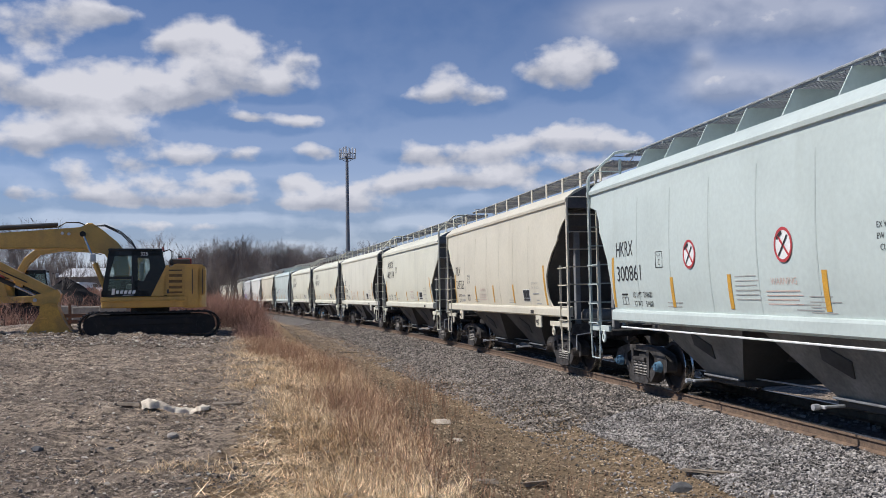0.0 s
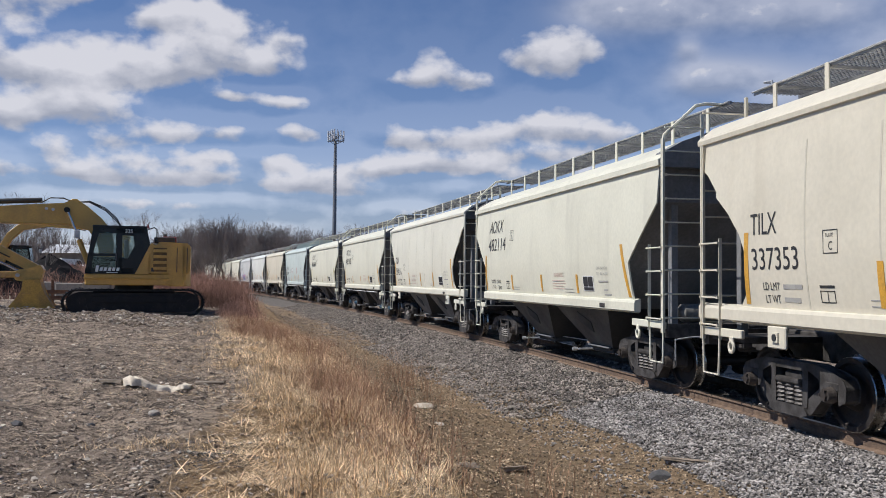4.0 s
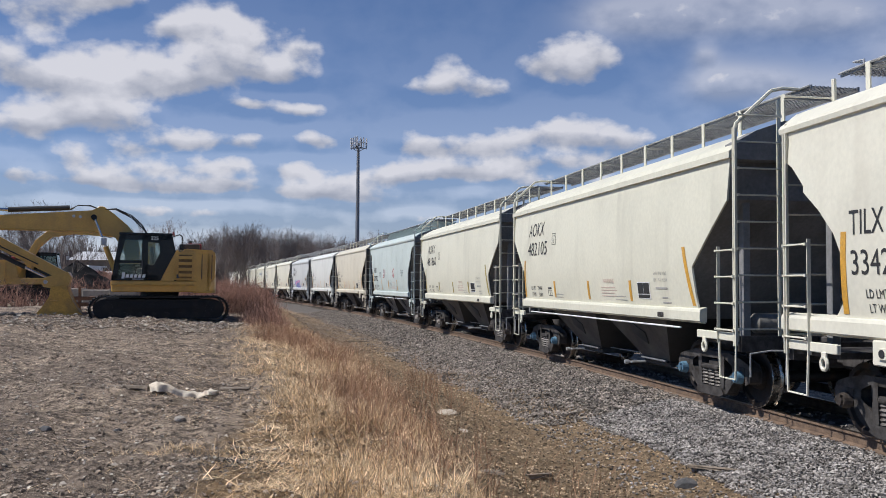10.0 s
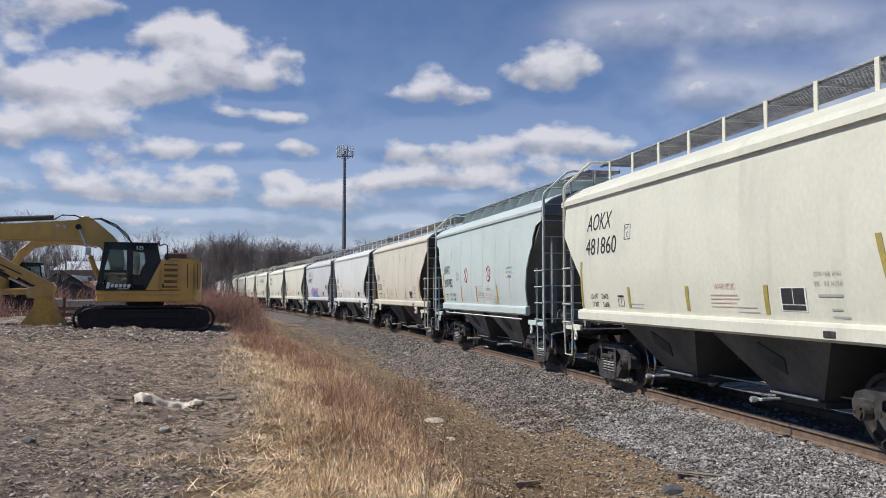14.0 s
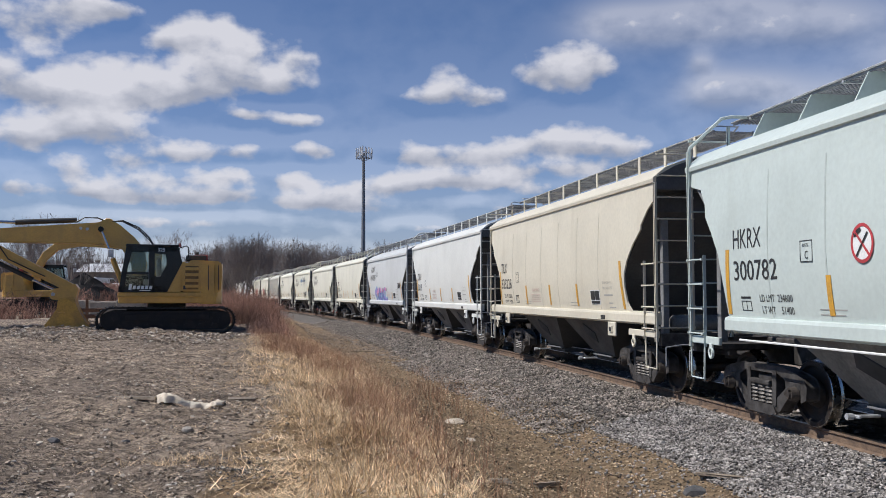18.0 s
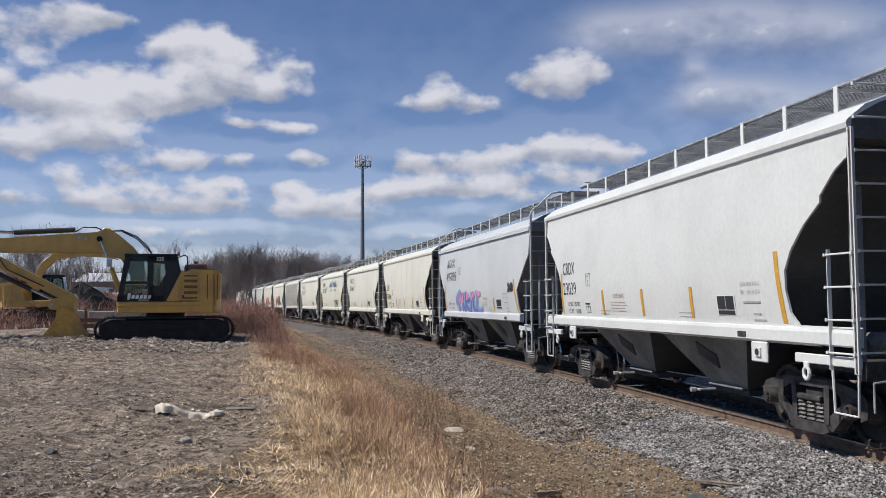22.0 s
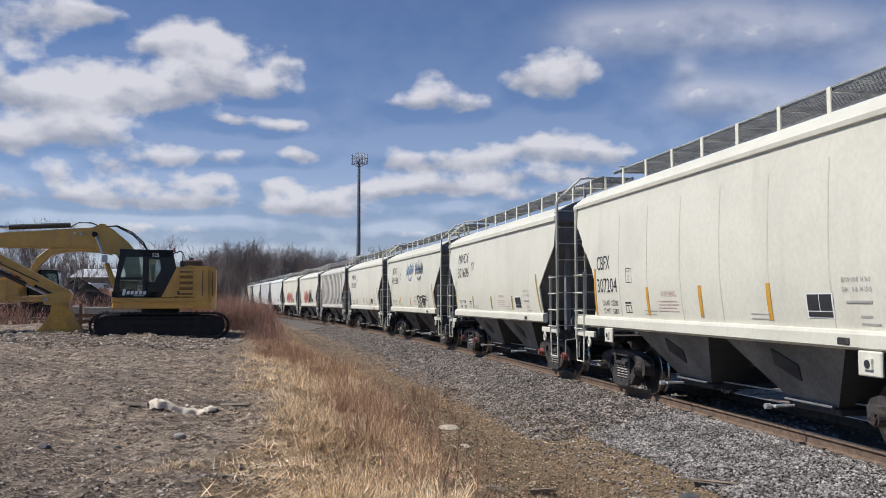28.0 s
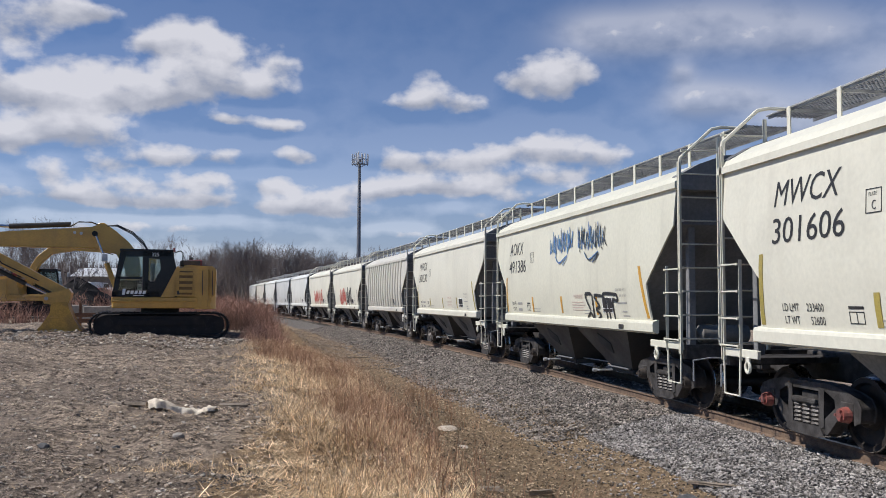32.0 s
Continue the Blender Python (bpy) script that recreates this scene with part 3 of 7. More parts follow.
def side_frame_mesh():
    """Cast side frame: two pedestals, arched top chord, sloping tension members and the spring opening, all edges rounded."""
    bm = bmesh.new()
    top = [(-1.13, 0.40), (-1.15, 0.56), (-1.08, 0.66), (-0.92, 0.71), (-0.55, 0.78), (0.55, 0.78), (0.92, 0.71), (1.08, 0.66), (1.15, 0.56), (1.13, 0.40), (1.03, 0.36), (1.02, 0.52), (0.76, 0.52), (0.75, 0.40), (0.67, 0.44),
           (0.64, 0.62), (0.46, 0.70), (-0.46, 0.70), (-0.64, 0.62), (-0.67, 0.44), (-0.75, 0.40), (-0.76, 0.52), (-1.02, 0.52), (-1.03, 0.36)]
    prism(bm, top, "x", -0.10, 0.10)
    for sg in (-1, 1):
        prism(bm, [(sg * 0.78, 0.48), (sg * 0.68, 0.52), (sg * 0.28, 0.24), (sg * 0.33, 0.13), (sg * 0.46, 0.17)], "x", -0.095, 0.095)
        prism(bm, [(sg * 0.41, 0.72), (sg * 0.32, 0.72), (sg * 0.31, 0.22), (sg * 0.39, 0.25)], "x", -0.11, 0.095)
    prism(bm, [(-0.42, 0.15), (-0.30, 0.11), (0.30, 0.11), (0.42, 0.15), (0.36, 0.23), (-0.36, 0.23)], "x", -0.14, 0.12)
    box(bm, -0.15, -0.05, -0.27, 0.27, 0.50, 0.58, 0.012)
    bmesh.ops.bevel(bm, geom=list(bm.edges), offset=0.014, segments=1, affect="EDGES")
    return bm


def spring_mesh():
    """One coil spring of the nest, as a turned wavy column."""
    bm = bmesh.new()
    n, rows = 12, []
    for k in range(11):
        z, r = 0.23 + k * 0.027, 0.088 if k % 2 else 0.066
        rows.append([bm.verts.new((-0.06 + r * math.cos(2 * math.pi * i / n), r * math.sin(2 * math.pi * i / n), z)) for i in range(n)])
    for a, b in zip(rows, rows[1:]):
        for i in range(n):
            bm.faces.new((a[i], a[(i + 1) % n], b[(i + 1) % n], b[i]))
    bm.faces.new(rows[0])
    bm.faces.new(rows[-1])
    return bm


def axle_mesh():
    return rod(bmesh.new(), (-1.10, 0, 0), (1.10, 0, 0), 0.085, None, 14)


def wheel_mesh(sg):
    """A turned wheel: flange, tread, rim, dished plate and hub, spun round the axle."""
    prof = [(0.68, 0.0), (0.68, 0.17), (0.70, 0.19), (0.715, 0.36), (0.685, 0.40), (0.68, 0.485), (0.70, 0.49), (0.722, 0.462), (0.83, 0.455), (0.84, 0.445), (0.84, 0.385), (0.80, 0.36), (0.775, 0.20), (0.86, 0.16), (0.88, 0.14), (0.88, 0.0)]
    bm = bmesh.new()
    n = 44
    rows = [[bm.verts.new((sg * x, r * math.cos(2 * math.pi * k / n), r * math.sin(2 * math.pi * k / n))) for k in range(n)] for x, r in prof[1:-1]]
    for a, b in zip(rows, rows[1:]):
        for k in range(n):
            bm.faces.new((a[k], a[(k + 1) % n], b[(k + 1) % n], b[k]))
    bm.faces.new(rows[0])
    bm.faces.new(rows[-1])
    return bm


def cap_mesh():
    bm = rod(bmesh.new(), (-1.10, 0, 0), (-1.20, 0, 0), 0.105, 0.085, 16)
    rod(bm, (-1.20, 0, 0), (-1.225, 0, 0), 0.06, 0.055, 12)
    for k in range(3):
        a = k * 2.094
        rod(bm, (-1.20, 0.062 * math.cos(a), 0.062 * math.sin(a)), (-1.235, 0.062 * math.cos(a), 0.062 * math.sin(a)), 0.018, None, 6)
    return bm


SHARED = {}
WHEELSETS = []
WHEEL_STEP = [0]
CAR_THINGS = []


def shared(key, maker, material, smooth=False):
    if key not in SHARED:
        SHARED[key] = mesh_of(maker(), key.split(":")[0], material, smooth)
    return SHARED[key]


def add_truck(car, y, cap):
    bm = boxed(-1.05, 1.05, -0.2, 0.2, 0.42, 0.66, 0.03)
    rod(bm, (0, 0, 0.66), (0, 0, 0.80), 0.2, None, 14)
    truck = part("truck_bolster", shared("bolster", lambda: bm, M_TRUCK), None, car, "grimy black wheel truck", (0, y, 0))
    if bm.is_valid:
        bm.free()
    for sg in (-1, 1):
        part("side_frame", shared("side_frame", side_frame_mesh, M_TRUCK), None, truck, at=(sg * 1.0, 0, 0))
    for sy in (-0.2, 0.0, 0.2):
        part("spring", shared("spring", spring_mesh, M_SPRING), None, truck, at=(-1.0, sy, 0))
    for dy in (-0.89, 0.89):
        for nm, mk in (("axle", axle_mesh), ("wheel", lambda: wheel_mesh(-1)), ("wheel", lambda: wheel_mesh(1))):
            me = shared("%s:%d" % (nm, WHEEL_STEP[0] % 3), mk, M_WHEEL, True)
            WHEEL_STEP[0] += 1
            if nm == "wheel" and len(me.materials) == 1:
                me.materials.append(M_TREAD)
                for f in me.polygons:
                    if math.hypot(f.center.y, f.center.z) > 0.425:
                        f.material_index = 1
            ws = part(nm, me, None, truck, "dark steel wheel with a bright worn rim" if nm == "wheel" else "", (0, dy, 0.457))
            WHEELSETS.append((ws, dy))
        part("bearing_cap", shared("cap" + cap.name, cap_mesh, cap), None, truck, cap.name.replace("_", " "), (0, dy, 0.457))
        part("bearing_adapter", shared("adapter", lambda: boxed(-1.11, -0.93, -0.14, 0.14, 0.50, 0.62, 0.02), M_TRUCK), None, truck, at=(0, dy, 0))
    part("brake_beam", shared("beam", lambda: rod(rod(bmesh.new(), (-0.8, -0.42, 0.36), (0.8, -0.42, 0.36), 0.04), (-0.8, 0.42, 0.36), (0.8, 0.42, 0.36), 0.04), M_TRUCK), None, truck)


def text_mesh(body, size, material, shear=0.0, aspect=1.0):
    cu = bpy.data.curves.new("lettering", "FONT")
    cu.body, cu.size, cu.shear, cu.resolution_u = body, size, shear, 3
    cu.offset = 0.001 * size
    ob = bpy.data.objects.new("lettering", cu)
    scene.collection.objects.link(ob)
    me = bpy.data.meshes.new_from_object(ob.evaluated_get(bpy.context.evaluated_depsgraph_get()))
    bpy.data.objects.remove(ob)
    bpy.data.curves.remove(cu)
    me.materials.clear()
    me.materials.append(material)
    return me


def on_side(me, y0, z0, aspect=1.0, lift=0.005):
    """Wraps flat lettering onto the bulging side sheet; the text runs from the far end toward the near one."""
    for v in me.vertices:
        y, z = y0 - v.co.x * aspect, z0 + v.co.y
        v.co = (-side_w(z) - lift, y, z)
    return me


def letters(car, body, y0, z0, cap_height, material=None, shear=0.0, aspect=0.85, name="lettering", label=""):
    me = on_side(text_mesh(body, cap_height / 0.70, material or M_BLACK, shear), y0, z0, aspect)
    return part(name, me, None, car, label)


def patch(car, name, y0, y1, z0, z1, material, lift=0.004, label="", lean=0.0):
    bm = bmesh.new()
    n = 5

    def at(i, j, off):
        z = z0 + (z1 - z0) * j
        return -side_w(z) - lift - off, y0 + (y1 - y0) * i + lean * j, z
    sheet(bm, lambda i, j: at(i, j, 0.003), lambda i, j: at(i, j, 0), 1, n)
    return part(name, bm, material, car, label)


def bars(car, y0, z0, widths, h, gap, material, name="small_print"):
    """A block of print too small to read."""
    bm = bmesh.new()
    for k, w in enumerate(widths):
        z = z0 - k * (h + gap)
        if w:
            def at(i, j, off, z=z, w=w):
                zz = z + h * j
                return -side_w(zz) - 0.002 - off, y0 - w * i, zz
            sheet(bm, lambda i, j: at(i, j, 0.003), lambda i, j: at(i, j, 0), 1, 1)
    return part(name, bm, material, car, "block of small faded print")


def squiggle(car, y0, z0, w, h, seed, material, r=0.03, loops=6, name="graffiti", lift=0.013):
    """Sprayed strokes: a wandering line laid on the side sheet."""
    q = random.Random(seed)
    bm = bmesh.new()
    pts = []
    for k in range(loops * 14 + 1):
        a = k / 14
        pts.append((y0 - w * (a / loops) + 0.10 * w * math.sin(a * 5.1 + seed), z0 + h * (0.5 + 0.36 * math.sin(a * 6.28 + seed) + 0.14 * math.sin(a * 2.3 + seed * 2))))
    last = None
    for k, (ya, za) in enumerate(pts):
        yb, zb = pts[min(k + 1, len(pts) - 1)]
        yp, zp = pts[max(k - 1, 0)]
        d = Vector((yb - yp, zb - zp))
        nrm = Vector((-d.y, d.x)).normalized() * r * q.uniform(0.75, 1.15)
        up = lift + 0.00004 * k
        pair = [bm.verts.new((-side_w(za + c * nrm.y) - up, ya + c * nrm.x, za + c * nrm.y)) for c in (-1, 1)]
        if last:
            bm.faces.new((last[0], pair[0], pair[1], last[1]))
        last = pair
    return part(name, bm, material, car, "sprayed graffiti strokes")


def hopper_car(kind, tone, label, cap, ribs=False):
    pt = PAINT[tone]
    car = thing("covered_hopper_car", Matrix(), label, "freight car", "cars of the train")
    CAR_THINGS.append(car)
    key = kind + tone
    for sg in (-1, 1):
        part("side_sheet", shared("side_sheet:%s%d" % (key, sg), lambda: side_sheet(kind, sg), pt, True), None, car)
        part("side_sill", shared("side_sill:%s%d" % (key, sg), lambda: sill_mesh(kind, sg), pt), None, car)
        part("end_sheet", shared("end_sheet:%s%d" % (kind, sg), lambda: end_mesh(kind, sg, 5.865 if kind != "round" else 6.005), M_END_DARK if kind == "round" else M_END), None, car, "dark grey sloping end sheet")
    if kind != "angular" and tone != "white":
        for k in range(-3, 4):
            y = k * 1.32 + 0.66
            if abs(y) < 4.5:
                part("seam_grime", shared("seam_grime:%s" % tone, lambda: sheet(bmesh.new(), lambda i, j: (-side_w(1.5 + 2.0 * j) - 0.003, -0.014 + 0.028 * i, 1.5 + 2.0 * j), lambda i, j: (-side_w(1.5 + 2.0 * j) + 0.012, -0.014 + 0.028 * i, 1.5 + 2.0 * j), 1, 8), SEAM[tone]), None, car, at=(0, y, 0))
    part("roof", shared("roof:" + key, lambda: roof_mesh(kind), pt), None, car)
    for y0 in (-1.72, 1.72):
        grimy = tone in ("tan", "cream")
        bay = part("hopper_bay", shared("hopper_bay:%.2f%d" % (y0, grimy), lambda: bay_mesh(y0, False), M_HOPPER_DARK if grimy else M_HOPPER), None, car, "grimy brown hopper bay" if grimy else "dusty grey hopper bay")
        part("slope_sheet", shared("slope_sheet:%.2f" % y0, lambda: bay_mesh(y0, True), M_SLOPE), None, bay, "sloping hopper sheet, dark with painted shade")
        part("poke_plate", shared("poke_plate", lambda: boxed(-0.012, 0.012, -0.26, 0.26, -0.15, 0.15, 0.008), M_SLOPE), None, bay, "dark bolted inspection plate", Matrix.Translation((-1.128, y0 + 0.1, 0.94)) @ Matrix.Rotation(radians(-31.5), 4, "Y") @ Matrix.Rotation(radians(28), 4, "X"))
        part("gate_rail", shared("gate_rail:%.2f" % y0, lambda: boxed(-0.90, -0.84, y0 - 0.55, y0 + 0.55, 0.42, 0.45, 0.006), M_GRATE), None, bay, "bright edge of the sliding gate's rail")
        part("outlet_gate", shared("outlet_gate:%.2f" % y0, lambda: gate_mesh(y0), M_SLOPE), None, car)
        part("gate_crank", shared("gate_crank:%.2f" % y0, lambda: crank_mesh(y0), M_GALV), None, car, "bright steel gate crank")
    part("center_sill", shared("center_sill", lambda: boxed(-0.28, 0.28, -6.2, 6.2, 0.72, 1.12, 0.02), M_TRUCK), None, car)
    e = 6.25
    part("running_board", shared("running_board", lambda: grating_mesh(e), M_GRATE), None, car, "steel grating walkway along the roof")
    if kind == "stepped":
        for k in range(9):
            y = -5.2 + k * 1.3
            def gus():
                b = prism(bmesh.new(), [(-0.52, 4.69), (0.52, 4.69), (0.78, 4.20), (-0.78, 4.20)], "y", -0.012, 0.012)
                return b
            part("walkway_bracket", shared("walkway_bracket:" + tone, gus, pt), None, car, at=(0, y, 0))
    else:
        for k in range(10):
            y = -5.6 + k * 1.245
            part("walkway_post", shared("walkway_post:" + tone, lambda: boxed(-0.56, -0.535, -0.045, 0.045, 4.24, 4.73, 0.004), pt), None, car, at=(0, y, 0))
    for k in range(4):
        part("roof_hatch", shared("roof_hatch:" + tone, hatch_mesh, pt), None, car, "long trough hatch cover on the roof", (0.42, -4.35 + 2.9 * k, 0))
    for k in range(10):
        part("walkway_crossbar", shared("walkway_crossbar", lambda: boxed(-0.55, 0.27, -0.02, 0.02, 4.655, 4.695), M_GALV), None, car, at=(0, -5.6 + k * 1.245, 0))
    part("walkway_rail", shared("walkway_rail", lambda: pipe(bmesh.new(), [(-0.54, -e, 4.72), (-0.54, e, 4.72)], 0.014), M_GALV), None, car)
    if ribs:
        for k in range(15):
            part("side_rib", shared("side_rib:" + tone, lambda: sheet(bmesh.new(), lambda i, j: (-side_w(1.5 + 2.2 * j) - 0.07 + 0.02 * abs(2 * i - 1), -0.05 + 0.1 * i, 1.5 + 2.2 * j), lambda i, j: (-side_w(1.5 + 2.2 * j) + 0.01, -0.05 + 0.1 * i, 1.5 + 2.2 * j), 2, 6), pt), None, car, at=(0, -4.55 + k * 0.65, 0))
    for sg in (-1, 1):
        # end framing, ladders and platform
        yc = -5.98 if sg < 0 else 5.74
        if kind == "round":
            yc = -6.06 if sg < 0 else 5.86
        part("corner_post", shared("corner_post:%s%s%d" % (kind, tone, sg), lambda: box(boxed(-1.585, -1.535, yc - 0.025, yc + 0.025, 0.98, 4.12 if kind != "round" else 3.80, 0.006), -1.585, -1.573, yc - 0.04, yc + 0.04, 0.98, 4.12 if kind != "round" else 3.80), pt), None, car)
        if kind != "round":
            part("ladder_brace", shared("ladder_brace:%s%s%d" % (kind, tone, sg), lambda: pipe(bmesh.new(), [(-1.56, yc, 4.08), (-1.54, yc, 4.18), (-0.98, yc, 4.68), (-0.80, yc, 4.72), (-0.52, yc, 4.72)], 0.028), pt), None, car)
        else:
            part("end_walkway_hoop", shared("end_hoop:%d" % sg, lambda: pipe(bmesh.new(), [(-0.5, yc - sg * 0.1, 4.73), (-0.5, yc - sg * 0.1, 4.80), (-0.5, yc + sg * 0.12, 4.82), (0.0, yc + sg * 0.12, 4.82), (0.0, yc - sg * 0.1, 4.73)], 0.016), M_GALV), None, car, "steel hoop at the walkway's end")
        part("ladder_stile", shared("ladder_stile:%s%s%d" % (kind, tone, sg), lambda: stile_mesh(-0.86, yc, 1.05, 4.55), pt), None, car)
        for k in range(9):
            z = 1.22 + k * 0.385
            part("end_rung", shared("end_rung:%s%s%d" % (kind, tone, sg), lambda: rung_mesh((-1.53, yc - sg * -0.03, 0), (-0.86, yc - sg * -0.03, 0)), pt), None, car, at=(0, 0, z))
        ys = yc - sg * 0.50
        part("side_ladder_stile", shared("side_stile:%s%s%d" % (kind, tone, sg), lambda: box(boxed(-1.575, -1.54, ys - 0.018, ys + 0.018, 1.0, 2.42), -1.59, -1.575, ys - 0.018, ys - 0.008, 1.0, 2.42), pt), None, car)
        for k in range(4):
            z = 1.20 + k * 0.385
            part("side_rung", shared("side_rung:%s%s%d" % (kind, tone, sg), lambda: rung_mesh((-1.60, ys, 0), (-1.60, yc, 0)), pt), None, car, at=(0, 0, z))
        part("step_stirrup", shared("step_stirrup:%s%s%d" % (kind, tone, sg), lambda: pipe(bmesh.new(), [(-1.56, ys + sg * 0.02, 1.0), (-1.56, ys + sg * 0.05, 0.50), (-1.56, yc - sg * 0.02, 0.50), (-1.56, yc, 1.0)], 0.017), pt), None, car)
        part("jacking_plate", shared("jacking_plate:%s%s%d" % (kind, tone, sg), lambda: box(boxed(-1.56, -1.50, min(yc, sg * 4.8), max(yc, sg * 4.8), 1.04, 1.16, 0.01), -1.575, -1.54, sg * 5.05 - 0.05, sg * 5.05 + 0.05, 0.98, 1.06, 0.01), pt), None, car)
        part("lift_eye", shared("lift_eye:%s%d" % (tone, sg), lambda: pipe(bmesh.new(), [(-1.56, sg * 5.05 + 0.06 * math.cos(a), 0.92 + 0.075 * math.sin(a)) for a in [2 * math.pi * k / 12 for k in range(13)]], 0.024), pt), None, car)
        part("end_platform", shared("end_platform:%s%d" % (kind, sg), lambda: box(boxed(-1.45, 1.45, min(yc, sg * 4.9), max(yc, sg * 4.9), 0.98, 1.06), -1.5, 1.5, yc - 0.05, yc + 0.05, 0.90, 1.12), M_TRUCK), None, car)
        part("coupler", shared("coupler:%d" % sg, lambda: box(box(boxed(-0.11, 0.11, min(sg * 6.0, sg * 6.45), max(sg * 6.0, sg * 6.45), 0.74, 0.92, 0.02), -0.17, 0.17, min(sg * 6.36, sg * 6.66), max(sg * 6.36, sg * 6.66), 0.68, 0.98, 0.05), -0.2, 0.2, min(sg * 5.9, sg * 6.1), max(sg * 5.9, sg * 6.1), 0.66, 1.0, 0.02), M_TRUCK), None, car, "rusty knuckle coupler")
        part("uncoupling_lever", shared("lever:%d" % sg, lambda: pipe(bmesh.new(), [(-1.42, sg * 6.12, 0.55), (-1.42, sg * 6.12, 0.88), (-1.1, sg * 6.12, 0.92), (0, sg * 6.2, 0.90)], 0.014), M_GALV), None, car)
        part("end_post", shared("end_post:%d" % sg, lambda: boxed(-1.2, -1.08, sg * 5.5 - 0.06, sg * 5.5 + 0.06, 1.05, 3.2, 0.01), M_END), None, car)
        add_truck(car, sg * 4.4, cap)
    part("air_reservoir", shared("air_reservoir", lambda: rod(rod(bmesh.new(), (-0.95, -5.45, 1.28), (-0.1, -5.45, 1.28), 0.15, None, 16), (-1.02, -5.45, 1.28), (-0.95, -5.45, 1.28), 0.08, 0.15, 16), M_HOPPER, True), None, car, "grey air tank on the end platform")
    part("brake_wheel", shared("brake_wheel", lambda: pipe(bmesh.new(), [(-0.75 + 0.27 * math.cos(a), 5.75, 1.95 + 0.27 * math.sin(a)) for a in [2 * math.pi * k / 16 for k in range(17)]] + [(-0.75, 5.72, 1.95)], 0.016), M_GALV), None, car, "round hand brake wheel")
    part("brake_rod", shared("brake_rod", lambda: pipe(bmesh.new(), [(-0.6, -3.6, 0.50), (-0.6, 3.6, 0.42)], 0.013), M_GALV), None, car)
    if kind == "stepped" or cap == M_BLUECAP:
        part("air_pipe", shared("air_pipe", lambda: pipe(bmesh.new(), [(-1.53, -4.2, 1.16), (-1.53, 4.2, 1.16)], 0.016), M_WHITE), None, car, "white pipe under the sill")
    return car


# ---- the train ----
M_PINK = surface("pink_spray", (0.66, 0.30, 0.46), (0.5, 0.14, 0.34), 5, (0.4, 0.7), 30, 0.2, 0.6, 0, 0)
M_CYAN = surface("pale_cyan_spray", (0.33, 0.52, 0.60), (0.22, 0.45, 0.58), 3, (0.4, 0.7), 30, 0.2, 0.6, 0, 0)
M_BLUE = surface("blue_spray", (0.07, 0.15, 0.36), (0.05, 0.20, 0.34), 5, (0.4, 0.7), 30, 0.2, 0.6, 0, 0)
M_LILAC = surface("lilac_spray", (0.30, 0.22, 0.52), (0.20, 0.25, 0.50), 5, (0.4, 0.7), 30, 0.2, 0.6, 0, 0)
M_REDSPRAY = surface("red_spray", (0.50, 0.09, 0.07), (0.55, 0.2, 0.15), 5, (0.4, 0.7), 30, 0.2, 0.6, 0, 0)


LIMITS = {"300861": ("234600", "51400"), "300782": ("234600", "51400"), "334216": ("232400", "53600"), "333228": ("232800", "53200"), "482105": ("234400", "51600"),
          "481860": ("234400", "51600"), "482114": ("233900", "52100"), "23039": ("231900", "54100"), "307204": ("232200", "53800"), "301606": ("233400", "52600")}


